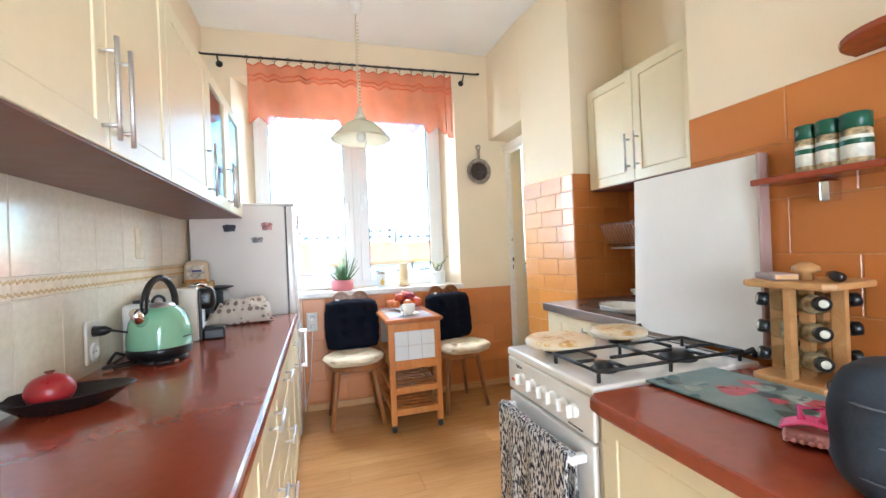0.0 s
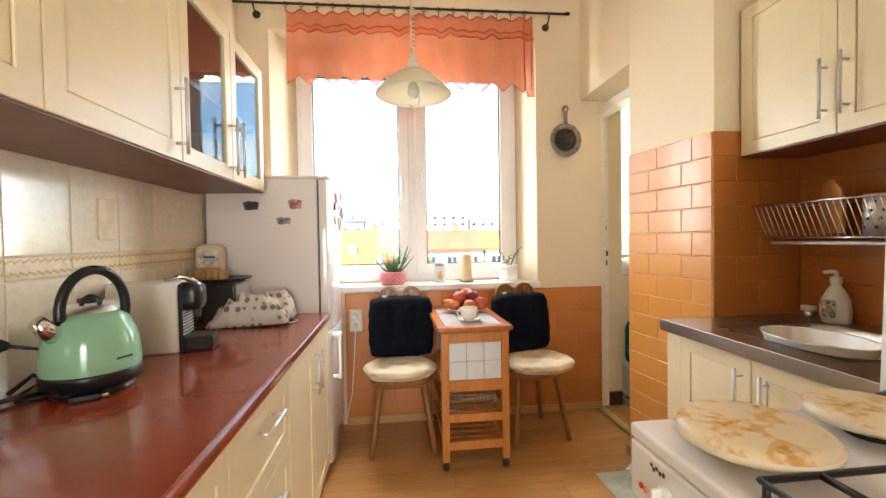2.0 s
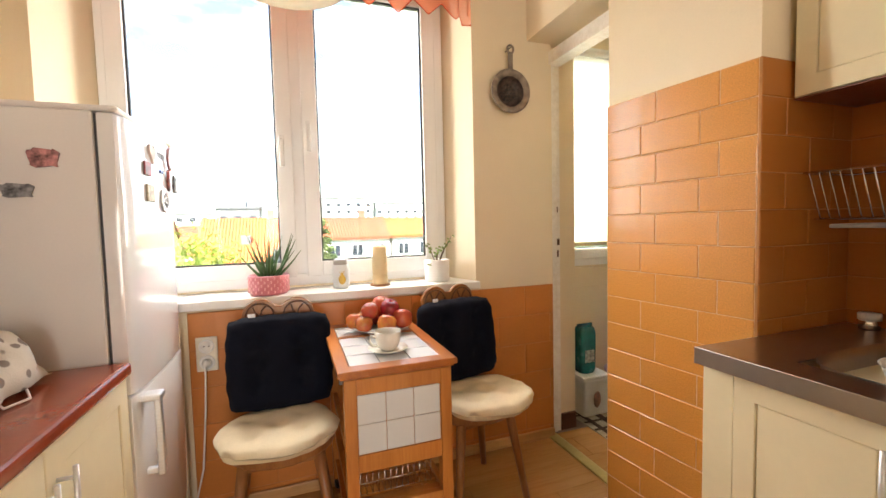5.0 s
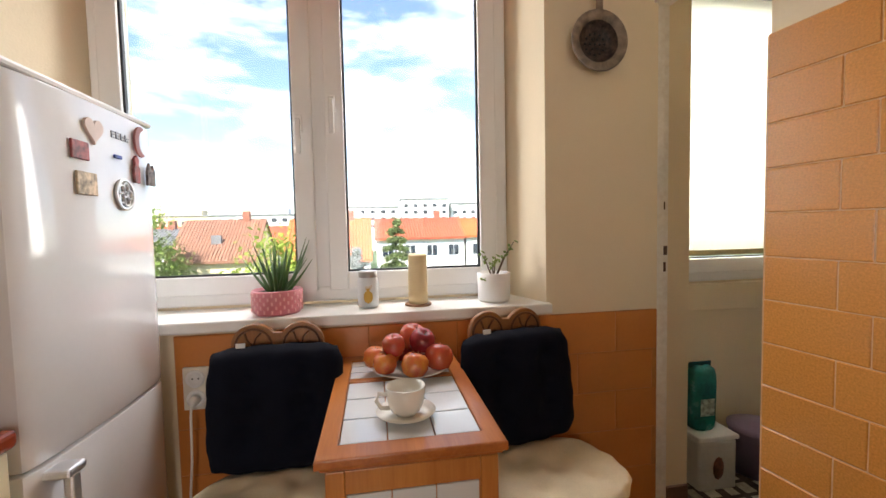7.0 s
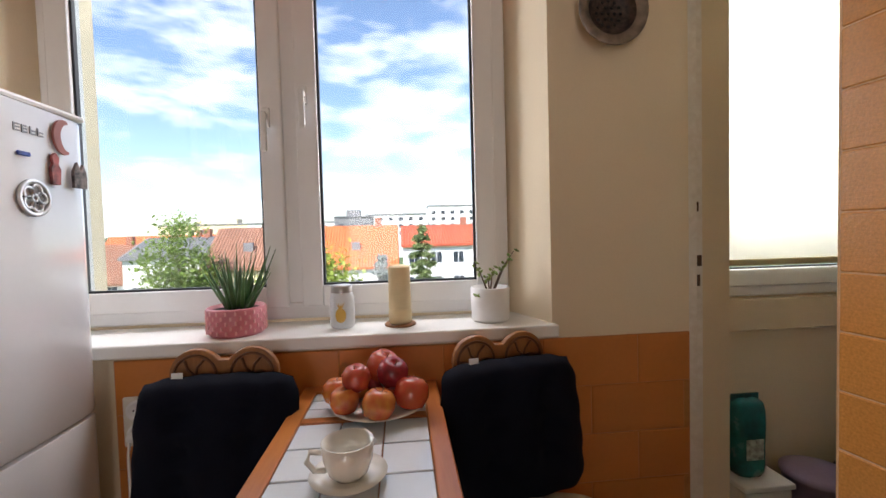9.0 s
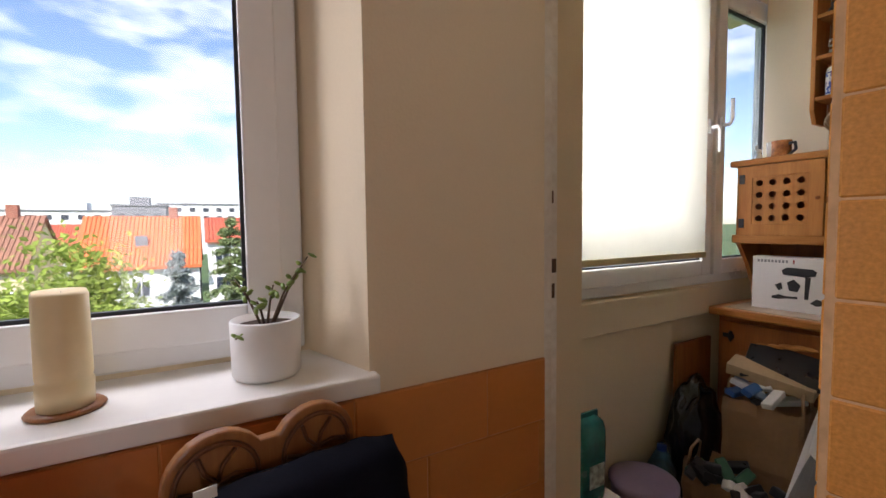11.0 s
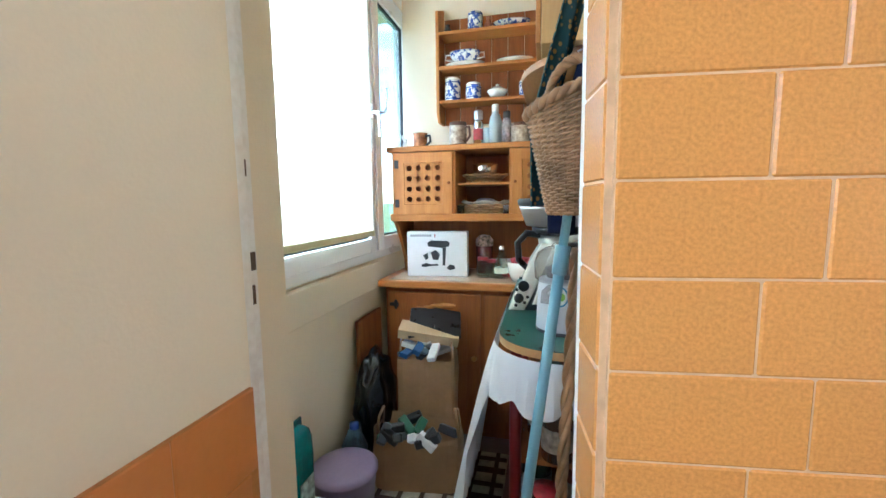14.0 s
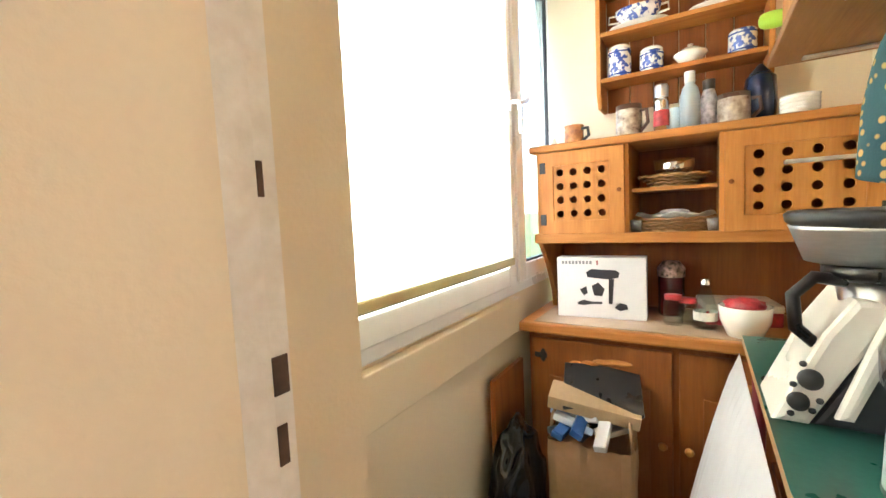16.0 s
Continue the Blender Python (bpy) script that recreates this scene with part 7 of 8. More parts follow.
part("maker_bars", bm, mat("grey_letter_print", (0.25, 0.25, 0.27), 0.4), hd)
bm = bmesh.new()
pr([(-0.01, 0.215), (-0.01, 0.233), (-0.004, 0.233), (-0.004, 0.215)])
part("red_mark", bm, M_REDP, hd)
j = thing("jar", (3.40, 3.30, 0.8405), "jar of dark red preserve with cloth lid", "jar", "jars on the dresser")
part("glass", lathe([(0, 0), (0.045, 0), (0.048, 0.01), (0.048, 0.15), (0.04, 0.17), (0, 0.17)], 24), mat("dark_red_preserve", (0.10, 0.012, 0.015), 0.1, coat=0.5), j)
part("lid", lathe([(0.05, 0.155), (0.05, 0.19), (0.03, 0.215), (0, 0.22)], 24), mat("patterned_lid", (0.45, 0.30, 0.28), 0.7, 0, 0.5, 60), j)
for x, y, h in ((3.24, 3.285, 0.10), (3.27, 3.24, 0.085)):
    j = thing("jar", (x, y, 0.8405), "small empty glass jar with red lid", "jar", "jars on the dresser")
    part("glass", lathe([(0, 0), (0.03, 0), (0.033, 0.01), (0.033, h - 0.02), (0.027, h), (0.024, h), (0.03, 0.01), (0, 0.006)], 22), M_CGLASS, j)
    part("lid", lathe([(0.029, h - 0.006), (0.029, h + 0.01), (0, h + 0.011)], 22), M_REDP, j)
bottle(3.23, 3.185, 0.8405, [(0, 0), (0.036, 0), (0.037, 0.07), (0.03, 0.10), (0.014, 0.14), (0.013, 0.165), (0.011, 0.165), (0.028, 0.095), (0.034, 0.07), (0.033, 0.005), (0, 0.005)], M_CGLASS, "clear glass bottle with white emblem", ([(0.015, 0.155), (0.015, 0.175), (0, 0.176)], M_CHROME), ([(0.0378, 0.03), (0.0378, 0.06)], M_HLAB))
rp = thing("biscuit_tin", pose(3.37, 3.10, 0.8405, 0, 0, 10), "flat red patterned biscuit box", "box")
part("box", box(-0.09, -0.13, 0, 0.09, 0.10, 0.06, 0.006), mat("red_pattern_card", (0.42, 0.03, 0.035), 0.35, 0, 0.3, 50), rp)
part("lid_stripe", box(-0.092, -0.132, 0.05, 0.092, 0.102, 0.078, 0.006), mat("cream_lid", (0.6, 0.5, 0.38), 0.4, 0, 0.2, 20), rp)
wbk = thing("white_basket", (3.17, 3.075, 0.8405), "small white ribbed dish", "dish")
part("shell", lathe([(0, 0), (0.05, 0), (0.07, 0.05), (0.075, 0.10), (0.07, 0.10), (0.06, 0.05), (0, 0.01)], 24), M_CHINA, wbk)
part("red_cloth", blob(0.055, 0.055, 0.025, 0.3, 3, m=pose(0, 0, 0.10)), M_REDP, wbk)

# ---- green corner table with its appliances ----
M_GREEN = mat("green_laminate", (0.025, 0.11, 0.085), 0.3, 0, 0.15, 9, 0.1, 80)
TZ2 = 0.87
gt = thing("corner_table", (0, 0, 0), "green-topped rounded corner table with red legs", "table")
o = [(3.06, 2.705), (3.06, 3.09), (2.25, 3.09)] + [(2.25 - 0.16 * math.sin(a), 2.93 + 0.16 * math.cos(a)) for a in np.linspace(0.1, math.pi / 2, 14)] + [(2.088, 2.705)]
part("top", extrude(o, TZ2 - 0.024, TZ2 - 0.002), M_RACK, gt, "raw chipboard edge")
part("laminate", extrude(o, TZ2 - 0.002, TZ2), M_GREEN, gt, "dark green laminate")
for x, y in ((2.15, 2.76), (2.29, 3.045), (3.02, 3.05), (3.02, 2.76)):
    part("leg", tube([(x, y, 0), (x, y, TZ2 - 0.024)], 0.018, 10), mat("dark_red_paint", (0.22, 0.015, 0.02), 0.35), gt)
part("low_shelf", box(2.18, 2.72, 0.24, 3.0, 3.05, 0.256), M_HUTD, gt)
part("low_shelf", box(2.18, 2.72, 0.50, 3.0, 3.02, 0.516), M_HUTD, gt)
M_SHEER = cloth("white_pleated_cloth", (0.82, 0.83, 0.85), 260, 0.04, 0.3)
tc = thing("tablecloth", (0, 0, 0), "white pleated cloth hanging from the corner table", "cloth")


def drape(u, v):
    s = 1.14 * u
    if s < 0.70:
        p, n = (2.95 - s, 3.095), (0.0, 1.0)
    elif s < 0.945:
        a = (s - 0.70) / 0.156
        p, n = (2.25 - 0.165 * math.sin(a), 2.93 + 0.165 * math.cos(a)), (-math.sin(a), math.cos(a))
    else:
        p, n = (2.085, 2.93 - (s - 0.945)), (-1.0, 0.0)
    k = min(1.0, max(0.0, (s - 0.64) / 0.10))
    drop = v * (0.80 * (1 - k) + k * (0.115 + 0.035 * abs(math.sin(26 * s))))
    zig = abs((s * 17) % 1 - 0.5) * 4 - 1
    out = 0.008 + 0.018 * zig * v * (1 - 0.6 * k) + (0.17 * v ** 0.8) * (1 - k) + 0.02 * v * k
    return (p[0] + n[0] * out - 0.10 * v * (1 - k) * u, p[1] + n[1] * out, TZ2 - 0.027 - drop)


part("cloth", sheet(160, 12, drape, 0.001, smooth=False), M_SHEER, tc)
mx3 = thing("food_processor", pose(2.57, 2.93, TZ2), "ivory and black cooking mixer with steel bowl on top", "food processor")
M_TMX = mat("ivory_plastic_gloss", (0.76, 0.74, 0.67), 0.25, 0, 0.02)
UPRIGHT = Matrix(((0, 0, 1, 0), (1, 0, 0, 0), (0, 1, 0, 0), (0, 0, 0, 1)))
part("base", extrude([(0.155, 0.0), (0.10, 0.0), (0.05, 0.10), (0.0, 0.19), (-0.01, 0.235), (0.045, 0.235), (0.085, 0.17)], -0.10, 0.09, 0.012, m=UPRIGHT), M_TMX, mx3, "ivory slanted control housing")
part("dark_body", extrude([(0.098, 0.0), (-0.08, 0.0), (-0.10, 0.20), (-0.02, 0.235), (-0.012, 0.185), (0.05, 0.09)], -0.094, 0.088, 0.01, m=UPRIGHT), M_DARK, mx3)
part("arm", extrude([(0.072, 0.03), (0.048, 0.03), (0.002, 0.16), (-0.03, 0.232), (-0.075, 0.253), (-0.085, 0.27), (-0.03, 0.262), (0.005, 0.236), (0.03, 0.165)], -0.132, -0.103, 0.01, m=UPRIGHT), M_TMX, mx3, "ivory curved arm")
part("jug", lathe([(0, 0.13), (0.055, 0.13), (0.064, 0.15), (0.08, 0.27), (0.076, 0.27), (0, 0.25)], 28, m=pose(-0.03, -0.02, 0)), mat("satin_dark_steel", (0.40, 0.39, 0.38), 0.35, 1.0, 0.05, 30.0), mx3, "steel jug")
part("jug_lid", lathe([(0.084, 0.262), (0.098, 0.272), (0.098, 0.288), (0.06, 0.292), (0, 0.292)], 28, m=pose(-0.03, -0.02, 0)), M_BLACK, mx3)
part("steamer", lathe([(0.085, 0.29), (0.105, 0.292), (0.128, 0.352), (0.132, 0.36), (0.122, 0.352), (0.08, 0.30), (0, 0.297)], 36, m=pose(-0.01, 0.0, 0), sy=0.95), M_STEEL, mx3, "steel steamer bowl")
part("steamer_rim", lathe([(0.128, 0.355), (0.143, 0.366), (0.146, 0.38), (0.138, 0.387), (0.11, 0.378), (0, 0.372)], 36, m=pose(-0.01, 0.0, 0), sy=0.9), M_DARK, mx3, "black steamer rim")
part("jug_handle", tube([(-0.06, 0.05, 0.262), (-0.07, 0.095, 0.268), (-0.075, 0.125, 0.235), (-0.075, 0.12, 0.175), (-0.07, 0.085, 0.14), (-0.06, 0.045, 0.15)], 0.012, 8), M_BLACK, mx3)
for dy2, dz2, r in ((0.102, 0.088, 0.019), (0.118, 0.045, 0.017)):
    part("dial", lathe([(r, 0), (r * 0.9, 0.010), (0, 0.011)], 18, m=pose(-0.10, dy2, dz2, 0, -90, 0)), M_DARK, mx3)
for dy2, dz2 in ((0.125, 0.075), (0.088, 0.05), (0.098, 0.03), (0.112, 0.115), (0.128, 0.02)):
    part("button", lathe([(0.006, 0), (0.005, 0.003), (0, 0.004)], 10, m=pose(-0.10, dy2, dz2, 0, -90, 0)), M_DARK, mx3)
ju = thing("juicer", pose(2.285, 2.905, TZ2) @ Matrix.Diagonal((0.73, 0.73, 0.97, 1)), "silver-white juicer with smoked lid and apple sticker", "juicer")
part("body", lathe([(0, 0), (0.104, 0), (0.110, 0.01), (0.107, 0.08), (0.102, 0.155), (0.10, 0.158), (0, 0.158)], 40), mat("silver_white_plastic", (0.60, 0.60, 0.63), 0.35, 0.2, 0.02), ju)
part("base_ring", lathe([(0.104, 0.0), (0.112, 0.003), (0.111, 0.012)], 40), M_DARK, ju)
M_SMOKE = glass("smoked_plastic", (0.74, 0.72, 0.72), 0.08, pane=True)
part("lid", lathe([(0.103, 0.15), (0.118, 0.16), (0.121, 0.205), (0.108, 0.235), (0.08, 0.25), (0.062, 0.255), (0, 0.256)], 40), M_SMOKE, ju, "smoked translucent lid")
part("filter_basket", lathe([(0.03, 0.16), (0.07, 0.163), (0.075, 0.19), (0.05, 0.20), (0, 0.202)], 32), mat("grey_mesh_metal", (0.30, 0.29, 0.29), 0.5, 0.2, 0.2, 90), ju, "grey metal filter seen through the lid")
part("chute", lathe([(0.05, 0.25), (0.052, 0.262), (0.046, 0.266), (0, 0.266)], 28), M_SMOKE, ju)
part("spout", tube([(-0.085, 0.06, 0.135), (-0.115, 0.075, 0.13), (-0.12, 0.078, 0.10)], 0.016, 10), M_SMOKE, ju)
part("clamp", box(-0.128, -0.075, 0.06, -0.098, -0.045, 0.13, 0.006, m=pose(0, 0, 0, 0, 0, 4)), M_DARK, ju)
SW = pose(0, 0, 0, 0, 0, -14)
for r, z, c, nm in ((0.036, 0.0, (0.05, 0.22, 0.42), "sticker_ring"), (0.030, 0.0012, (0.72, 0.76, 0.70), "sticker_face")):
    part(nm, sheet(12, 12, lambda u, v, r=r, z=z: ((lambda a, b: (-(0.1075 + z) * math.cos(a / 0.107), -(0.1075 + z) * math.sin(a / 0.107), 0.118 + b))(r * (2 * u - 1) * math.sqrt(max(0, 1 - (2 * v - 1) ** 2)), 0.88 * r * (2 * v - 1))), m=SW), mat(nm, c, 0.35), ju)
for dy, dz in ((-0.009, 0.006), (0.011, 0.0)):
    part("printed_apple", sheet(8, 8, lambda u, v, dy=dy, dz=dz: ((lambda a, b: (-0.1097 * math.cos((a + dy) / 0.107), -0.1097 * math.sin((a + dy) / 0.107), 0.118 + b + dz))(0.012 * (2 * u - 1) * math.sqrt(max(0, 1 - (2 * v - 1) ** 2)), 0.012 * (2 * v - 1))), m=SW), mat("apple_green", (0.25, 0.45, 0.04), 0.4), ju)
# jars under the table
UNDER = ((2.22, 2.82, 0.05, 0.16, (0.30, 0.20, 0.03)), (2.22, 2.95, 0.045, 0.12, (0.06, 0.015, 0.012)), (2.36, 2.98, 0.05, 0.15, (0.03, 0.04, 0.025)), (2.36, 2.85, 0.05, 0.14, (0.10, 0.03, 0.02)), (2.52, 2.98, 0.05, 0.16, (0.05, 0.012, 0.015)),
         (2.21, 2.80, 0.048, 0.15, (0.28, 0.20, 0.04)), (2.21, 2.92, 0.045, 0.13, (0.05, 0.03, 0.02)), (2.34, 2.96, 0.05, 0.14, (0.08, 0.02, 0.015)), (2.34, 2.83, 0.05, 0.12, (0.03, 0.035, 0.03)), (2.50, 2.94, 0.05, 0.13, (0.12, 0.05, 0.02)))
for i, (x, y, r, h, c) in enumerate(UNDER):
    j = thing("preserve_jar", (x, y, 0.256 if i < 5 else 0.516), "glass jar of preserves with a lid", "jar", "preserve jars under the table")
    part("glass", lathe([(0, 0), (r, 0), (r, h), (r * 0.8, h + 0.015), (0, h + 0.015)], 20), mat("preserve", c, 0.08, coat=0.6), j)
    part("lid", lathe([(r * 0.85, h + 0.012), (r * 0.85, h + 0.03), (0, h + 0.031)], 20), (M_GREENLID, M_REDP, M_GOLD)[i % 3], j)
    part("label", lathe([(r + 0.0007, 0.03), (r + 0.0007, h * 0.75)], 20), mat("jar_label", (0.5, 0.42, 0.12) if i == 0 else (0.30, 0.26, 0.2), 0.5, 0, 0.4, 40), j)
for i, (x, y, r) in enumerate(((2.22, 2.83, 0.06), (2.25, 3.00, 0.06), (2.42, 2.95, 0.07), (2.60, 2.85, 0.06))):
    j = thing("big_jar", (x, y, 0.0), "large dark glass jar on the floor", "jar", "large jars on the pantry floor")
    part("glass", lathe([(0, 0), (r, 0), (r * 1.02, 0.12), (r * 0.7, 0.18), (0, 0.19)], 20), mat("dark_glass", (0.03, 0.025, 0.025), 0.08, coat=0.6), j)
    part("lid", lathe([(r * 0.72, 0.18), (r * 0.72, 0.20), (0, 0.202)], 20), M_STEEL, j)

# ---- corner shelf, hooks, basket, aprons, mop ----
cs = thing("rounded_shelf", (0, 0, 0), "brown rounded wall shelf on grey metal brackets", "shelf")
o = [(3.0, 2.705), (3.0, 3.045), (2.55, 3.05)] + [(2.55 - 0.33 * math.sin(a), 2.72 + 0.33 * math.cos(a)) for a in np.linspace(0.12, math.pi / 2, 14)] + [(2.22, 2.705)]
part("board", extrude(o, 1.64, 1.662, 0.003), wood("shelf_oak", (0.36, 0.20, 0.09), (0.22, 0.10, 0.04), 0, 0.5), cs)
for x in (2.565, 2.94):
    part("bracket", box(x - 0.012, 2.71, 1.632, x + 0.012, 2.98, 1.639, 0.002), M_STEEL, cs)
    part("bracket_back", box(x - 0.012, 2.702, 1.46, x + 0.012, 2.708, 1.632, 0.002), M_STEEL, cs)
part("bracket", box(2.935, 2.71, 1.374, 2.96, 3.01, 1.384, 0.002), M_STEEL, cs, "bare grey bracket below the board")
wc = thing("wall_cupboard", (0, 0, 0), "pale pine wall cupboard above the rounded shelf", "cupboard")
part("body", box(2.45, 2.705, 1.74, 3.10, 2.985, 2.50, 0.004), wood("pale_pine", (0.60, 0.40, 0.18), (0.48, 0.30, 0.12), 2, 0.4), wc)
part("door", box(2.455, 2.986, 1.745, 3.095, 3.002, 2.495, 0.004), M_PINE, wc)
M_BASK = mat("willow", (0.36, 0.20, 0.09), 0.55, 0, 0.3, 14, 0.3, 60)
BC = Vector((1.878, 2.905, 1.222))
bk = thing("wicker_basket", pose(*BC, 0, 0, -8), "tapered wicker basket hanging by its handle", "basket")
bm = bmesh.new()
NS, RH = 26, 0.218


def bpt(a, z, k=0.0):
    s = 0.52 + 0.48 * (z / RH)
    return ((0.080 * s + k) * math.cos(a), (0.100 * s + k) * math.sin(a), z)


for i in range(41):
    z = 0.004 + (RH - 0.012) * i / 40
    tube([bpt(a, z - 0.03 * math.sin(a) * (z / RH), 0.0036 * math.cos(a * NS / 2 + math.pi * i)) for a in np.linspace(0, 2 * math.pi, NS * 2, endpoint=False)], 0.0031, 5, bm=bm, closed=True)
for i in range(NS):
    a = 2 * math.pi * i / NS
    part("stake", tube([bpt(a, 0), bpt(a, RH - 0.03 * math.sin(a))], 0.0035, 5), M_BASK, bk)
part("weave", bm, M_BASK, bk)
rim = bmesh.new()
for ph in (0, math.pi):
    tube([bpt(a, RH - 0.03 * math.sin(a) + 0.006 * math.sin(16 * a + ph), 0.006 * math.cos(16 * a + ph)) for a in np.linspace(0, 2 * math.pi, 96, endpoint=False)], 0.007, 6, bm=rim, closed=True)
part("rim", rim, M_BASK, bk)
part("bottom", lathe([(0, 0), (0.043, 0), (0.043, 0.007), (0, 0.007)], 24, None, None, 0, 0.95, 1.18), M_BASK, bk)
hd2 = bmesh.new()
for ph in (0, 2.1, 4.2):
    tube([(0.0 + 0.006 * math.cos(9 * a + ph), 0.06 * math.cos(a), RH - 0.015 + 0.085 * math.sin(a) + 0.006 * math.sin(9 * a + ph)) for a in np.linspace(0, math.pi, 40)], 0.006, 6, bm=hd2)
part("handle", hd2, M_BASK, bk, "twisted willow handle")
rl = thing("hook_rail", (0, 0, 0), "wooden hook rail above the pantry door side", "hook rail")
part("rail", box(1.86, 2.703, 1.70, 2.50, 2.722, 1.75, 0.004), M_WHITE, rl)
for x in (1.90, 2.12, 2.26, 2.40):
    part("hook", tube([(x, 2.722, 1.72), (x, 2.80, 1.705), (x, 2.83, 1.72), (x, 2.84, 1.75)] if x != 1.90 else [(x, 2.722, 1.72), (x, 2.80, 1.60), (x, 2.895, 1.502), (x, 2.905, 1.53)], 0.005, 7), M_STEEL, rl)
M_TEAL = cloth("teal_floral_cloth", (0.03, 0.08, 0.10), 240, 0.15)
_t = M_TEAL.node_tree
vo, vr, vm = _t.nodes.new("ShaderNodeTexVoronoi"), _t.nodes.new("ShaderNodeMapRange"), _t.nodes.new("ShaderNodeMix")
vo.inputs["Scale"].default_value, vo.inputs["Randomness"].default_value = 56, 0.7
vm.data_type = "RGBA"
vr.inputs["From Min"].default_value, vr.inputs["From Max"].default_value = 0.34, 0.26
vm.inputs["A"].default_value, vm.inputs["B"].default_value = (0.035, 0.085, 0.10, 1), (0.42, 0.25, 0.09, 1)
_t.links.new(_t.nodes["Texture Coordinate"].outputs["Object"], vo.inputs["Vector"])
_t.links.new(vo.outputs["Distance"], vr.inputs["Value"])
_t.links.new(vr.outputs["Result"], vm.inputs["Factor"])
_t.links.new(vm.outputs["Result"], _t.nodes["Principled BSDF"].inputs["Base Color"])


def hung(top, low, y0, y1, z1, zb, seed):
    """A cloth gathered at its top: x spans at the top and the hem, y at the top and the hem, height, hem heights."""
    def f(u, v):
        k = min(1.0, v * 1.25) ** 0.9
        a, b = top[0] + (low[0] - top[0]) * k, top[1] + (low[1] - top[1]) * k
        fold = 0.022 * math.sin(u * 17 + seed) * (0.35 + 0.65 * v) + 0.012 * math.sin(u * 6 + 2 * v + seed)
        return (a + (b - a) * u + 0.25 * fold, y0 + (y1 - y0) * min(1, 1.5 * v) + fold, z1 + (zb[0] + (zb[1] - zb[0]) * u ** 1.4 - z1) * v)
    return f


ap = thing("apron", (0, 0, 0), "teal apron with yellow flower print on a hook", "apron")
part("cloth", sheet(56, 20, hung((2.03, 2.12), (2.0, 2.44), 2.88, 2.975, 1.80, (1.235, 1.335), 1), 0.003), M_TEAL, ap)
part("neck_strap", tube([(2.08, 2.88, 1.79), (2.10, 2.86, 1.80), (2.12, 2.83, 1.745), (2.12, 2.82, 1.72)], 0.005, 6), M_TEAL, ap)
ap = thing("apron", (0, 0, 0), "navy cloth apron hanging on a hook", "apron")
navy = hung((2.02, 2.10), (2.02, 2.20), 2.84, 2.93, 1.70, (1.175, 1.16), 3)
part("cloth", sheet(46, 16, navy, 0.003), cloth("navy_apron", (0.010, 0.014, 0.045), 240), ap)
bm = bmesh.new()
for k in range(2):
    tube([Vector(navy(i / 40, 0.60 + 0.06 * k)) + Vector((-0.003, 0.003, 0)) for i in range(41)], 0.0018, 4, bm=bm)
tube([Vector(navy(i / 40, 0.61 + 0.04 * abs((i / 4) % 2 - 1))) + Vector((-0.003, 0.003, 0)) for i in range(41)], 0.0018, 4, bm=bm)
part("embroidery", bm, mat("beige_thread", (0.36, 0.27, 0.20), 0.8), ap)
rg2 = thing("cleaning_rag", (0, 0, 0), "grey-blue cleaning rag hanging below the basket", "cloth")
part("cloth", sheet(30, 12, hung((1.84, 1.93), (1.83, 1.96), 2.80, 2.84, 1.34, (1.15, 1.17), 5), 0.003), cloth("grey_blue_rag", (0.42, 0.45, 0.52), 200), rg2)
mo = thing("mop", (0, 0, 0), "pale blue mop pole leaning by the doorway", "mop")
M_POLE = mat("pale_blue_pole", (0.20, 0.36, 0.42), 0.3, 0, 0.05)
p0, p1 = Vector((1.965, 3.06, 0.03)), Vector((1.992, 2.868, 1.62))
part("pole", tube([p0, p0.lerp(p1, 0.70)], 0.0125, 10), M_POLE, mo)
part("upper_pole", tube([p0.lerp(p1, 0.70), p1], 0.010, 10), M_POLE, mo)
part("collar", tube([p0.lerp(p1, 0.665), p0.lerp(p1, 0.705)], 0.0165, 10), M_POLE, mo)
part("mop_head", box(1.90, 2.98, 0.0, 2.03, 3.20, 0.035, 0.01), M_STEEL, mo, "flat grey mop head")
ck2 = thing("umbrella", (0, 0, 0), "black stick leaning on the pantry wall", "stick")
part("shaft", tube([(2.065, 2.885, 0.0), (2.05, 2.865, 1.15)], 0.008, 8), M_BLACK, ck2)
cr = thing("twisted_cane", (0, 0, 0), "twisted brown wooden stick", "stick")
bm = bmesh.new()
for ph in (0, 2.1, 4.2):
    tube([(2.06 - 0.015 * s + 0.008 * math.cos(34 * s + ph), 2.935 - 0.045 * s + 0.008 * math.sin(34 * s + ph), 0.02 + 1.12 * s) for s in np.linspace(0, 1, 80)], 0.0085, 6, bm=bm)
part("cane", bm, M_BASK, cr)
part("ferrule", tube([(2.061, 2.936, 0.0), (2.06, 2.935, 0.05)], 0.018, 10), M_DARK, cr)
ro = thing("rope", (0, 0, 0), "white cord hanging beside the door frame", "cord")
part("cord", tube([(1.87, 2.79, 1.72), (1.872, 2.80, 1.4), (1.868, 2.80, 1.15), (1.876, 2.812, 1.08), (1.87, 2.80, 1.04), (1.862, 2.79, 1.08), (1.868, 2.80, 1.16)], 0.006, 8), M_WHITE, ro)

# ---- floor clutter ----
M_KRAFT = mat("kraft_paper", (0.40, 0.24, 0.12), 0.75, 0, 0.1, 7, 0.3, 50)


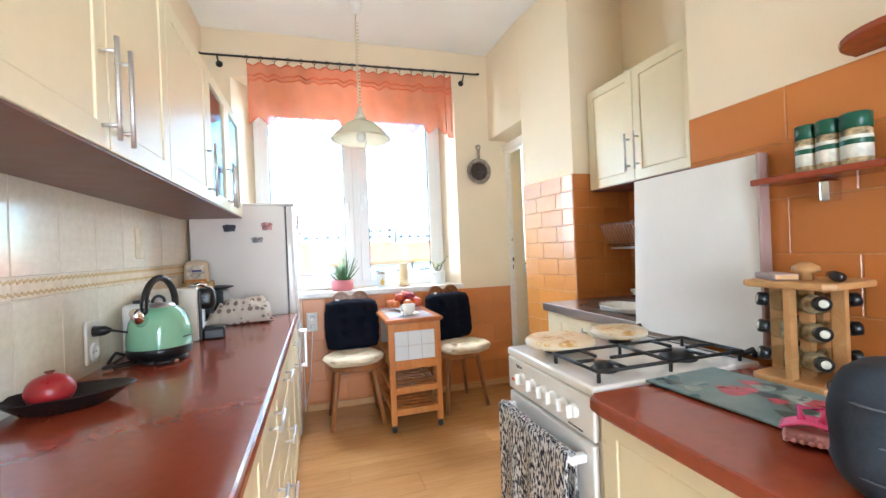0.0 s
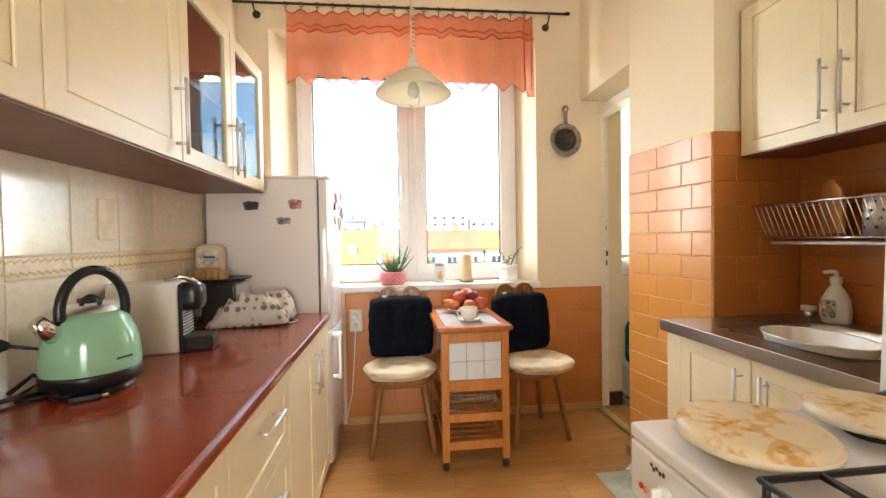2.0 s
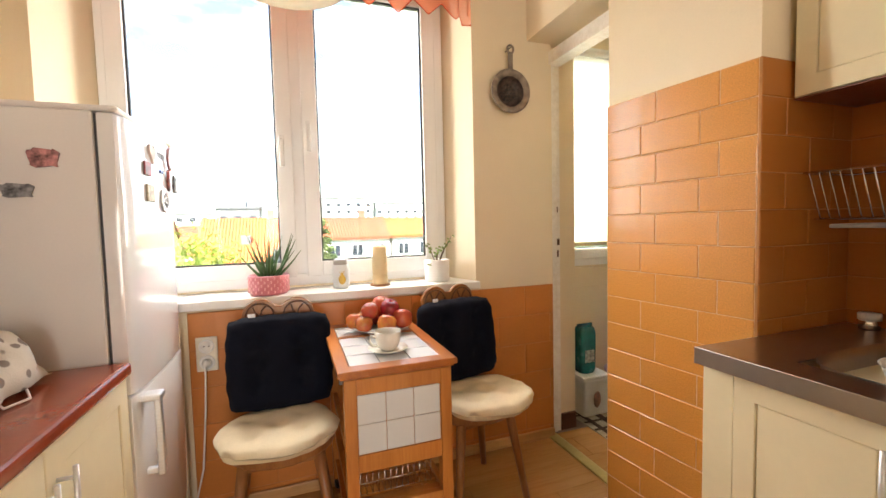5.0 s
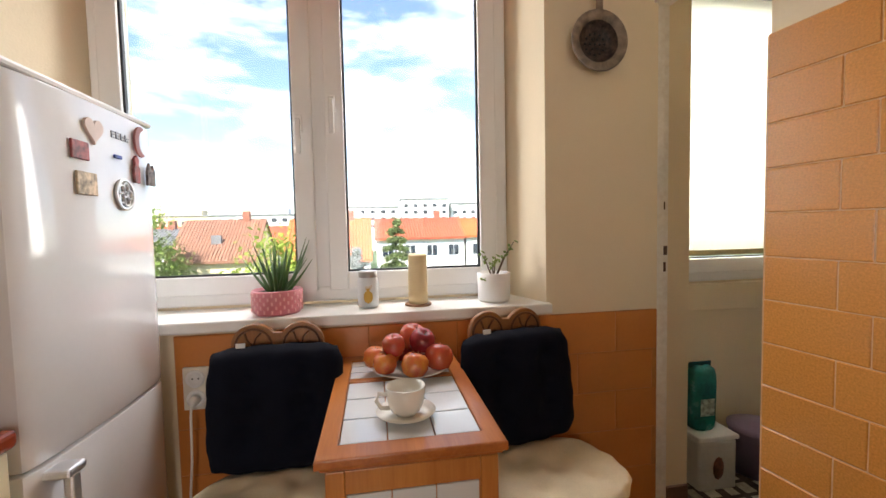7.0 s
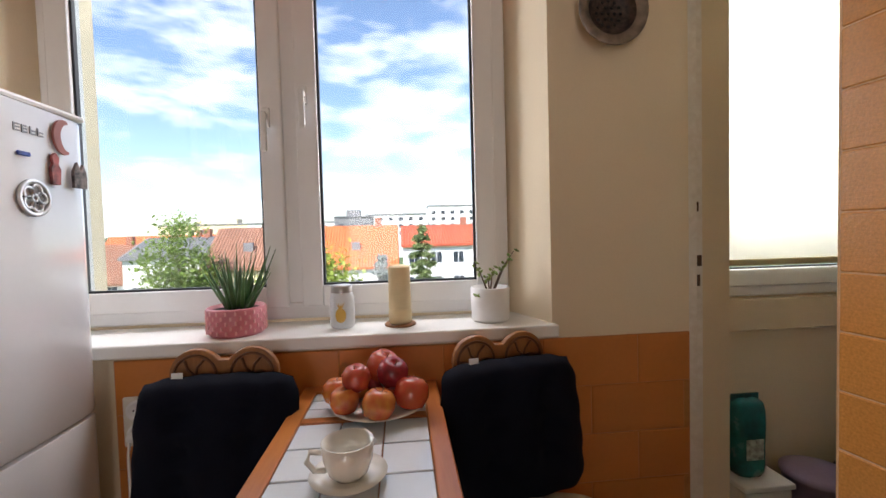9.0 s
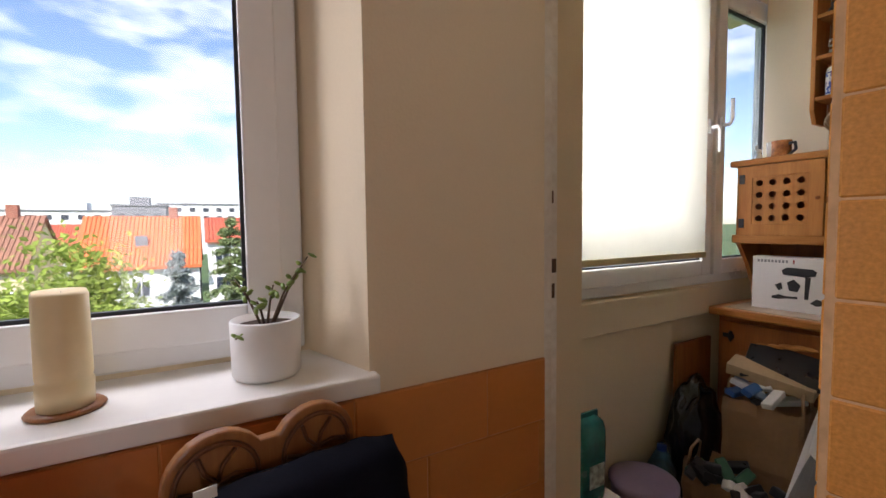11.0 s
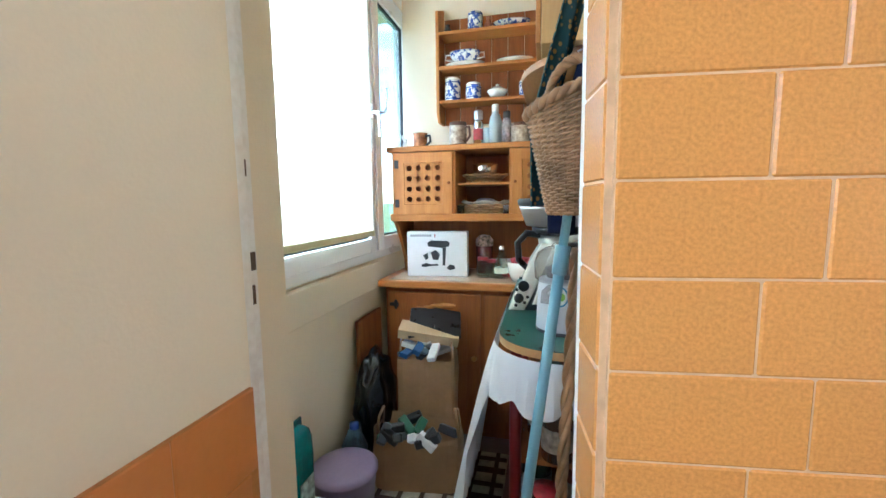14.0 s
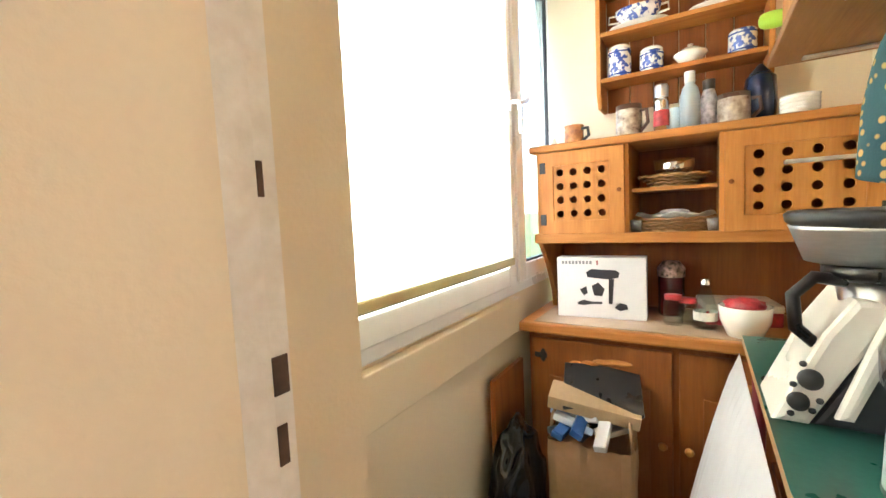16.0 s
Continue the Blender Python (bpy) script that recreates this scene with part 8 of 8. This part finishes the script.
def paper_bag(x, y, w, d, h, rz, label, seed):
    b = thing("paper_bag", pose(x, y, 0, 0, 0, rz), label, "bag", "paper bags on the pantry floor")
    bm = bmesh.new()
    rows = 8
    ring = []
    for k in range(rows + 1):
        s = k / rows
        o = []
        for i in range(40):
            a = 2 * math.pi * i / 40
            ca, sa = math.cos(a), math.sin(a)
            q = (abs(ca) ** 8 + abs(sa) ** 8) ** (-1 / 8)
            n3 = noise.noise(Vector((ca * 2 + seed, sa * 2, s * 3)))
            o.append(bm.verts.new((w * ca * q * (1 + 0.10 * s * n3 + 0.05 * s), d * sa * q * (1 + 0.12 * n3 * s), h * s + 0.03 * s * n3)))
        ring.append(o)
    bm.faces.new(ring[0][::-1])
    for p, q in zip(ring, ring[1:]):
        for i in range(40):
            bm.faces.new((p[i], p[(i + 1) % 40], q[(i + 1) % 40], q[i]))
    part("bag", bm, M_KRAFT, b)
    for s in (-1, 1):
        part("handle", tube([(-0.05, s * d * 0.95, h - 0.02), (-0.045, s * d * 0.9, h + 0.06), (0, s * d * 0.85, h + 0.085), (0.045, s * d * 0.9, h + 0.06), (0.05, s * d * 0.95, h - 0.02)], 0.006, 6), M_KRAFT, b)
    return b


paper_bag(2.73, 3.50, 0.11, 0.19, 0.25, 8, "brown paper carrier bag full of oddments", 1)
paper_bag(2.96, 3.52, 0.10, 0.14, 0.50, 4, "tall brown paper bag with packets on top", 4)
rs = random.Random(12)
M_OD = [M_BLACK, M_DARK, mat("white_packet", (0.72, 0.71, 0.69), 0.5), mat("blue_packet", (0.04, 0.12, 0.32), 0.4), mat("green_tin", (0.03, 0.12, 0.06), 0.4), mat("clear_blue", (0.35, 0.45, 0.6), 0.3)]
for i in range(15):
    m = pose(2.70 + rs.uniform(-0.09, 0.09), 3.50 + rs.uniform(-0.15, 0.15), 0.23 + rs.uniform(0, 0.05), rs.uniform(-40, 40), rs.uniform(-40, 40), rs.uniform(0, 180))
    tagged(part("packet", box(-0.045, -0.02, -0.018, 0.045, 0.02, 0.018, 0.006), M_OD[(0, 1, 2, 0, 1)[i % 5] if i % 7 else 4], at=m), "small packet in the paper bag", "packet", "oddments in the paper bags")
for i in range(10):
    m = pose(2.95 + rs.uniform(-0.07, 0.07), 3.52 + rs.uniform(-0.11, 0.11), 0.50 + rs.uniform(0, 0.05), rs.uniform(-30, 30), rs.uniform(-30, 30), rs.uniform(0, 180))
    tagged(part("packet", box(-0.06, -0.02, -0.012, 0.06, 0.02, 0.012, 0.004), M_OD[(2, 3, 2, 5, 1)[i % 5]], at=m), "small packet in the paper bag", "packet", "oddments in the paper bags")
bxk = thing("cardboard_box", pose(2.98, 3.52, 0.575, 8, -14, 6), "flat cardboard box lying on the bag", "box")
part("carton", box(-0.05, -0.15, 0, 0.05, 0.15, 0.05, 0.003), mat("tan_card", (0.50, 0.36, 0.20), 0.7, 0, 0.1), bxk)
bxk = thing("black_case", pose(3.03, 3.50, 0.63, 0, -30, 12), "glossy black folder on the box", "folder")
part("case", box(-0.10, -0.13, 0, 0.10, 0.13, 0.02, 0.004), M_BLACK, bxk)
br2 = thing("brown_board", pose(2.94, 3.825, 0.0), "red-brown board leaning on the wall", "board")
part("board", box(-0.14, -0.012, 0.0, 0.14, 0.006, 0.69, 0.002), M_HUTD, br2)
bb = thing("bin_bag", (2.80, 3.755, 0), "black plastic bin bag by the wall", "bag")
part("bag", blob(0.16, 0.085, 0.27, 0.22, 3, 4, 3.0, m=pose(0.05, 0, 0.26)), mat("black_poly", (0.008, 0.008, 0.009), 0.2, 0, 0.2, 20, 0.6, 30), bb)
wbt = bottle(2.62, 3.765, 0.0, [(0, 0), (0.055, 0), (0.06, 0.02), (0.056, 0.06), (0.06, 0.10), (0.056, 0.14), (0.058, 0.19), (0.03, 0.25), (0.018, 0.27), (0, 0.27)], mat("blue_pet", (0.10, 0.22, 0.32), 0.1, 0, 0.1, trans=0.6), "large blue water bottle", ([(0.02, 0.265), (0.02, 0.29), (0, 0.29)], M_BLUE))
pb2 = thing("purple_tub", (2.40, 3.70, 0), "lilac plastic tub with lid", "tub")
part("tub", lathe([(0, 0), (0.10, 0), (0.12, 0.22), (0.125, 0.23), (0, 0.23)], 32), mat("lilac_plastic", (0.25, 0.19, 0.30), 0.4), pb2)
part("lid", lathe([(0.128, 0.228), (0.128, 0.24), (0.11, 0.248), (0, 0.25)], 32), mat("lilac_lid", (0.30, 0.23, 0.35), 0.4), pb2)
fb = thing("pet_food_tub", (2.10, 3.70, 0), "white printed plastic tub with lid", "tub")
part("tub", box(-0.10, -0.09, 0, 0.10, 0.09, 0.24, 0.015, 3), mat("white_tub", (0.66, 0.66, 0.64), 0.35), fb)
part("lid", box(-0.106, -0.096, 0.24, 0.106, 0.096, 0.262, 0.006), M_WHITE, fb)
part("print", blob(0.03, 0.002, 0.055, sub=2, m=pose(0.0, -0.091, 0.11)), mat("brown_print", (0.20, 0.08, 0.05), 0.5, 0, 0.4, 30), fb)
lb = thing("litter_bag", pose(2.075, 3.70, 0.262), "teal plastic bag of cat litter on the tub", "bag")
part("bag", blob(0.06, 0.045, 0.155, 0.03, 7, 4, 2.0, power=7.0, m=pose(0, 0, 0.153)), mat("teal_foil", (0.01, 0.17, 0.17), 0.25, 0, 0.25, 14), lb)
part("top_seam", box(-0.058, -0.004, 0.295, 0.058, 0.004, 0.325, 0.002), mat("dark_teal_foil", (0.01, 0.08, 0.09), 0.25), lb)
part("print", box(-0.035, -0.0525, 0.08, 0.035, -0.0495, 0.16), mat("white_litter_print", (0.5, 0.6, 0.55), 0.4, 0, 0.5, 40), lb)
rg = thing("rag_rug", (0, 0, 0), "cream and brown checked woven rug on the pantry floor", "rug")
part("weave", box(1.95, 3.12, 0.0, 2.98, 3.70, 0.007, 0.003), cloth("cream_rag", (0.50, 0.44, 0.33), 60, 0.3), rg)
M_RSTR = cloth("brown_rag", (0.09, 0.065, 0.05), 60, 0.3)
for i in range(11):
    part("stripe", box(1.99 + i * 0.092, 3.125, 0.007, 2.02 + i * 0.092 + 0.012 * (i % 2), 3.695, 0.0085), M_RSTR, rg)
for i in range(6):
    part("stripe", box(1.955, 3.16 + i * 0.095, 0.0086, 2.975, 3.18 + i * 0.095, 0.0098), M_RSTR, rg)

# ---- outside ----
GZ = -8.4
M_GRASS = mat("garden_green", (0.07, 0.12, 0.035), 0.9, 0, 0.35, 0.4, 0.4, 6)
bm = bmesh.new()
bmesh.ops.create_circle(bm, cap_ends=True, segments=48, radius=3000, matrix=pose(0, 0, GZ))
structure("ground", bm, M_GRASS, "green garden ground", "ground")
M_STUC = mat("white_render", (0.76, 0.75, 0.72), 0.8, 0, 0.05, 0.8, 0.2, 8)
M_ROOFO = mat("orange_roof_tile", (0.62, 0.15, 0.045), 0.7, 0, 0.14, 1.5, 0.6, 9)
M_ROOFR = mat("red_roof_tile", (0.46, 0.10, 0.05), 0.7, 0, 0.14, 1.5, 0.6, 9)
M_ROOFB = mat("brown_roof_tile", (0.28, 0.13, 0.08), 0.7, 0, 0.15, 1.5, 0.6, 9)
M_ROOFG = mat("grey_roof", (0.20, 0.20, 0.21), 0.7, 0, 0.15, 1.5, 0.4, 9)
M_OWIN = mat("dark_window", (0.05, 0.06, 0.08), 0.1, 0, 0.2, 1)
M_YEL = mat("yellow_render", (0.74, 0.62, 0.40), 0.8, 0, 0.05, 0.8)


def house(x, y, w, d, eave, ridge, roofm, wallm, label, cols=4, rz=0, dormer=False, gable_front=False):
    h = thing("house", pose(x, y, GZ, 0, 0, rz), label, "house", "houses across the gardens")
    part("wall", box(-w / 2, -d / 2, 0, w / 2, d / 2, eave), wallm, h)
    bm = bmesh.new()
    o = 0.35
    pr2 = [(-d / 2 - o, eave - 0.15), (0, ridge), (d / 2 + o, eave - 0.15), (d / 2 + o, eave + 0.1), (0, ridge + 0.25), (-d / 2 - o, eave + 0.1)]
    a = [bm.verts.new((-w / 2 - 0.2, p, q)) for p, q in pr2]
    b = [bm.verts.new((w / 2 + 0.2, p, q)) for p, q in pr2]
    bm.faces.new(a[::-1])
    bm.faces.new(b)
    for i in range(6):
        bm.faces.new((a[i], a[(i + 1) % 6], b[(i + 1) % 6], b[i]))
    bmesh.ops.recalc_face_normals(bm, faces=bm.faces[:])
    rf = part("roof", bm, roofm, h)
    bm = bmesh.new()
    n = int(w / 0.3)
    sl = math.hypot(d / 2 + o, ridge - eave + 0.15)
    for i in range(n):
        xx = -w / 2 + (i + 0.5) * w / n
        tube([(xx, -d / 2 - o, eave + 0.12), (xx, 0, ridge + 0.27)], 0.05, 4, bm=bm)
    part("tile_ribs", bm, roofm, rf)
    bm = extrude([(-d / 2, eave), (d / 2, eave), (0, ridge)], -w / 2, w / 2, m=Matrix(((0, 0, 1, 0), (1, 0, 0, 0), (0, 1, 0, 0), (0, 0, 0, 1))))
    part("gable", bm, wallm, h)
    for k in range(cols):
        for z in (1.0, 3.9, 6.5)[: 3 if eave > 8 else 2 if eave > 5 else 1]:
            xx = -w / 2 + (k + 0.5) * w / cols
            wn2 = part("window", box(xx - 0.65, -d / 2 - 0.05, z, xx + 0.65, -d / 2 + 0.02, z + 1.35), M_PVC, h)
            part("pane", box(xx - 0.55, -d / 2 - 0.07, z + 0.1, xx - 0.04, -d / 2 - 0.045, z + 1.25), M_OWIN, wn2)
            part("pane", box(xx + 0.04, -d / 2 - 0.07, z + 0.1, xx + 0.55, -d / 2 - 0.045, z + 1.25), M_OWIN, wn2)
    part("chimney", box(w * 0.22, -0.3, ridge - 0.8, w * 0.22 + 0.7, 0.3, ridge + 1.1, 0.03), mat("chimney_brick", (0.35, 0.14, 0.09), 0.8, 0, 0.2, 3), h)
    if dormer:
        zz = eave + (ridge - eave) * 0.42
        part("roof_window", box(-0.5, -d / 4 - 0.75, zz - 0.1, 0.4, -d / 4 - 0.35, zz + 0.9, m=None), M_ROOFG, h)
    return h


house(-4.2, 50, 8.5, 9, 6.4, 10.6, M_ROOFO, M_STUC, "white house with bright orange tiled roof", 3, 0, True)
house(5.5, 51, 9.5, 9, 8.5, 10.5, M_ROOFR, M_STUC, "white terraced house with red roof", 4)
house(15.5, 51, 10, 9, 8.6, 10.4, M_ROOFO, M_STUC, "white terraced house with orange roof", 4)
house(26, 52, 10, 9, 8.5, 10.3, M_ROOFR, M_STUC, "white terraced house with red roof", 4)
house(-14.5, 48, 7.5, 9, 6.8, 10.6, M_ROOFB, M_YEL, "yellow house with steep brown roof", 3, 0, True)
house(-22.6, 50, 8, 9, 8.0, 9.8, M_ROOFG, M_STUC, "white house with grey roof", 3)
house(-32, 52, 9, 9, 5.4, 9.2, M_ROOFB, M_STUC, "white house with brown roof", 3)
house(-10, 78, 16, 9, 6.0, 10.2, M_ROOFR, M_STUC, "long white house with red roof", 5)
house(12, 82, 20, 9, 6.0, 10.6, M_ROOFO, M_STUC, "long white house with orange roof", 6)
house(-40, 80, 20, 9, 6.0, 10.4, M_ROOFO, M_YEL, "long yellow house with orange roof", 6)


def block(x, y, w, d, h, label, wallm):
    b = thing("apartment_building", pose(x, y, GZ), label, "apartment building", "distant white blocks")
    part("wall", box(-w / 2, -d / 2, 0, w / 2, d / 2, h), wallm, b)
    part("roof", box(-w / 2 - 0.3, -d / 2 - 0.3, h, w / 2 + 0.3, d / 2 + 0.3, h + 0.5), M_ROOFG, b)
    part("roof_house", box(-w / 5, -d / 4, h + 0.5, w / 6, d / 4, h + 3), wallm, b)
    n = max(3, int(w / 4))
    for r in range(int(h / 3) - 3, int(h / 3)):
        for k in range(n):
            xx = -w / 2 + (k + 0.5) * w / n
            part("window", box(xx - 0.9, -d / 2 - 0.12, 3 * r + 0.9, xx + 0.9, -d / 2 + 0.05, 3 * r + 2.4), M_OWIN, b)


block(-2, 190, 26, 14, 18.5, "white apartment block on the skyline", M_STUC)
block(24, 200, 22, 14, 22.5, "white apartment block on the skyline", M_STUC)
block(50, 205, 26, 14, 20.5, "white apartment block on the skyline", M_STUC)
block(-40, 180, 40, 14, 15.5, "low white block on the skyline", M_STUC)
block(-18, 170, 14, 12, 17, "grey glass block on the skyline", M_ROOFG)
block(-85, 210, 50, 14, 16.5, "pale block on the skyline", M_YEL)
bm = bmesh.new()
rs = random.Random(21)
for i in range(160):
    a = radians(-60 + 120 * i / 159)
    r = rs.uniform(240, 330)
    blob(rs.uniform(8, 16), 6, rs.uniform(5, 10), 0.3, i, 2, 2.0, bm=bm, m=pose(r * math.sin(a), r * math.cos(a), GZ + 3))
tagged(part("far_trees", bm, mat("far_wood_green", (0.06, 0.10, 0.05), 0.9, 0, 0.3, 0.2)), "distant belt of green trees", "trees", kind="stuff")


def tree(x, y, h, r, m, label, seed, conifer=False, leaves=2600, size=0.17):
    t = thing("tree", pose(x, y, GZ), label, "tree", "trees in the gardens")
    rs = random.Random(seed)
    M_BARK = mat("bark", (0.10, 0.07, 0.05), 0.9, 0, 0.3, 6, 0.8, 20)
    part("trunk", tube([(0, 0, 0), (0.05, 0.04, h * 0.4), (0, 0.0, h * (0.97 if conifer else 0.75))], 0.02 * h, 9, r1=0.02), M_BARK, t)
    clumps = []
    if conifer:
        for k in range(16):
            z = h * (0.12 + 0.86 * k / 15)
            rr = r * (1 - k / 16) ** 0.8
            for i in range(max(3, int(9 - k * 0.35))):
                a = rs.uniform(0, 6.28)
                e = (rr * math.cos(a), rr * math.sin(a), z - 0.12 * rr)
                clumps.append((e, (0, 0, z + 0.15 * rr)))
    else:
        for k in range(42):
            v = Vector((rs.gauss(0, 1), rs.gauss(0, 1), rs.gauss(0, 1))).normalized() * rs.uniform(0.45, 1.0)
            clumps.append(((v.x * r, v.y * r, h * 0.62 + v.z * h * 0.36), (0, 0, h * 0.45)))
    bm = bmesh.new()
    for e, s in clumps[::2]:
        tube([s, ((e[0] + s[0]) * 0.5, (e[1] + s[1]) * 0.5, (e[2] + s[2]) * 0.5 + 0.1), e], 0.05, 5, bm=bm, r1=0.012)
    part("limbs", bm, M_BARK, t)
    bm = bmesh.new()
    for i in range(leaves):
        e, s = clumps[i % len(clumps)]
        if conifer:
            f = rs.uniform(0.15, 1.0)
            c = Vector(s).lerp(Vector(e), f) + Vector((rs.gauss(0, 0.12), rs.gauss(0, 0.12), rs.gauss(0, 0.10)))
        else:
            c = Vector(e) + Vector((rs.gauss(0, 0.24 * r), rs.gauss(0, 0.24 * r), rs.gauss(0, 0.20 * r)))
        R = Euler((rs.uniform(-1, 1), rs.uniform(-1, 1), rs.uniform(0, 6.28))).to_matrix()
        q = size * rs.uniform(0.6, 1.3)
        vs = [bm.verts.new(c + R @ Vector(p)) for p in ((-q, 0, 0), (0, -q * 0.55, 0.03), (q, 0, 0), (0, q * 0.55, 0.03))]
        bm.faces.new(vs)
    part("crown", bm, m, t)
    return t


def leafmat(name, c):
    m = cloth(name, c, 20, 0.3, 0.5)
    n, l = m.node_tree.nodes, m.node_tree.links
    g, hs, mr = n.new("ShaderNodeNewGeometry"), n.new("ShaderNodeHueSaturation"), n.new("ShaderNodeMapRange")
    hs.inputs["Color"].default_value = (*c, 1)
    mr.inputs["To Min"].default_value, mr.inputs["To Max"].default_value = 0.6, 1.5
    l.new(g.outputs["Random Per Island"], mr.inputs["Value"])
    l.new(mr.outputs["Result"], hs.inputs["Value"])
    l.new(hs.outputs["Color"], n["Principled BSDF"].inputs["Base Color"])
    return m


M_LEAF = leafmat("spring_leaf", (0.34, 0.42, 0.09))
M_LEAF2 = leafmat("leaf_green", (0.22, 0.30, 0.08))
M_SPR = leafmat("spruce_needles", (0.26, 0.32, 0.15))
M_BSPR = leafmat("blue_spruce_needles", (0.42, 0.46, 0.45))
tree(-5.7, 29, 9.2, 3.0, M_LEAF, "broad bright green garden tree", 1, leaves=6500, size=0.2)
tree(-2.4, 27, 6.0, 2.2, M_LEAF, "yellow-green bush in a garden", 2, leaves=4200, size=0.16)
tree(2.0, 31, 10.2, 2.3, M_SPR, "tall green spruce in a garden", 3, True, 11000, 0.13)
tree(-0.8, 32, 8.2, 2.4, M_BSPR, "silvery blue spruce in a garden", 4, True, 10000, 0.13)
tree(-18.5, 40, 11.6, 2.8, M_LEAF2, "green tree behind the houses", 5, leaves=3800, size=0.2)
tree(-9.5, 36, 6.2, 2.6, M_LEAF2, "leafy green tree in a garden", 6, leaves=3200, size=0.2)
tree(5.2, 30, 5.4, 2.4, M_LEAF, "rounded yellow-green bush in a garden", 7, leaves=3800, size=0.17)
tree(12, 33, 5.8, 2.5, M_LEAF2, "leafy green tree in a garden", 8, leaves=3200, size=0.2)
tree(18, 28, 6.4, 2.8, M_LEAF, "leafy green tree in a garden", 9, leaves=3200, size=0.2)
tree(-13, 26, 6.0, 2.5, M_LEAF, "leafy green tree in a garden", 10, leaves=3200, size=0.2)

# ---- tiles and planks, piece by piece ----
MESHES = {}


def slab(w, h, t, m, bevel):
    key = (round(w, 3), round(h, 3), t, m.name)
    if key not in MESHES:
        b = box(0, 0, 0, w, t, h, bevel, 1)
        me = bpy.data.meshes.new("tile")
        b.to_mesh(me)
        b.free()
        me.materials.append(m)
        MESHES[key] = me
    return MESHES[key]


def tiled(name, origin, rz, length, z0, z1, tw, th, gap, t, m, grout, label, bond=0.5, bevel=0.0025, skip=()):
    """A wall face of single tiles over a grout bed; x runs along the wall, the faces look to -y of the turned frame."""
    base = pose(*origin, 0, 0, rz)
    bed = structure(name, box(0, 0.0, z0, length, t, z1, m=base @ pose(0, -t * 0.78, 0) @ Matrix.Diagonal((1, 0.78, 1, 1))), grout, label, "wall tiles")
    r, z = 0, z1
    while z > z0 + 0.01:
        hh = min(th, z - z0)
        x = -(bond * tw) * (r % 2)
        while x < length - 0.004:
            a, b = max(0, x), min(length, x + tw)
            if b - a > 0.02:
                o = new("tile", slab(b - a - gap, hh - gap, t, m, bevel))
                o.matrix_world = base @ pose(a + gap / 2, -t, z - hh + gap / 2) @ pose(0, random.uniform(-0.0006, 0.0006), 0, random.uniform(-0.15, 0.15), 0, random.uniform(-0.12, 0.12))
                o.parent = bed
            x += tw
        z -= th
        r += 1
    return bed


# chimney breast: slanting face, short return to the door, side of the niche
tiled("tiles_pillar", (1.555, 2.89, 0), math.degrees(math.atan2(2.34 - 2.89, 1.62 - 1.555)), math.hypot(0.065, 0.55), 0.0, 1.715, 0.222, 0.111, 0.0022, 0.011, M_TILE, M_GROUT, "glazed orange brick-shaped tiles", 0.28)
tiled("tiles_return", (1.66, 2.903, 0), 180 + math.degrees(math.atan2(0.013, 0.105)), math.hypot(0.105, 0.013), 0.0, 1.715, 0.222, 0.111, 0.003, 0.011, M_TILE, M_GROUT, "glazed orange tiles beside the doorway", 0.0)
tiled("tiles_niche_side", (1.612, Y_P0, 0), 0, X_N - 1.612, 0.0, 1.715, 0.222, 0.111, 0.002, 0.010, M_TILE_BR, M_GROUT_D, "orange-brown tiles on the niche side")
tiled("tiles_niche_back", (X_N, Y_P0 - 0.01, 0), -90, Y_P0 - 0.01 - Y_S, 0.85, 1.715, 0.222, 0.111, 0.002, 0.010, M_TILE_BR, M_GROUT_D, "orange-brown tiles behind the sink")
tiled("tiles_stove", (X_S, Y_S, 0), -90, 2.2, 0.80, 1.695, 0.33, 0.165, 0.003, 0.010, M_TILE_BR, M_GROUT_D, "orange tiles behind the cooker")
tiled("tiles_dado", (-0.13, Y_WIN, 0), 0, 1.835, 0.0, 0.895, 0.33, 0.165, 0.002, 0.011, M_DADO, M_GROUT_D, "orange tiled dado below the window")
# cream tiles over the counter with a patterned border
for z0, z1, k in ((0.86, 1.163, 0), (1.227, 1.53, 1)):
    tiled("tiles_counter", (X_W, Y_BACK + 0.005, 0), 90, 4.25, z0, z1, 0.222, 0.304, 0.002, 0.010, M_LTILE, M_GROUT_L, "cream streaked wall tiles above the counter", 0.0)
bd = tiled("tiles_border", (X_W, Y_BACK + 0.005, 0), 90, 4.25, 1.1635, 1.2265, 0.222, 0.063, 0.002, 0.010, M_LBORD, M_GROUT_L, "cream border tiles with a leaf pattern", 0.0)
me = slab(0.026, 0.007, 0.0012, M_LBORD2, 0.0)
for i in range(92):
    for k in range(2):
        o = new("pattern", me)
        o.matrix_world = pose(X_W + 0.0112, 0.45 + i * 0.0265 + 0.013 * k, 1.181 + 0.026 * k, 0, 0, 90) @ pose(0, 0, 0, 0, -18 if k else 18, 0)
        o.parent = bd
# laminate planks
fb = bpy.data.objects["floor_base"]
tagged(fb, "glossy oak laminate floor", "floor")
for r in range(26):
    y0 = Y_BACK + r * 0.19
    if y0 > Y_WIN:
        break
    x = X_W - 0.37 * (r % 3)
    while x < X_N:
        a, b = max(x, X_W), min(x + 1.28, X_N)
        if b - a > 0.03:
            o = new("plank", slab(b - a - 0.001, 0.01, min(0.189, Y_WIN - y0), M_FLOOR, 0.0007))
            o.matrix_world = pose(a, y0, -0.0105)
            o.parent = fb
        x += 1.28
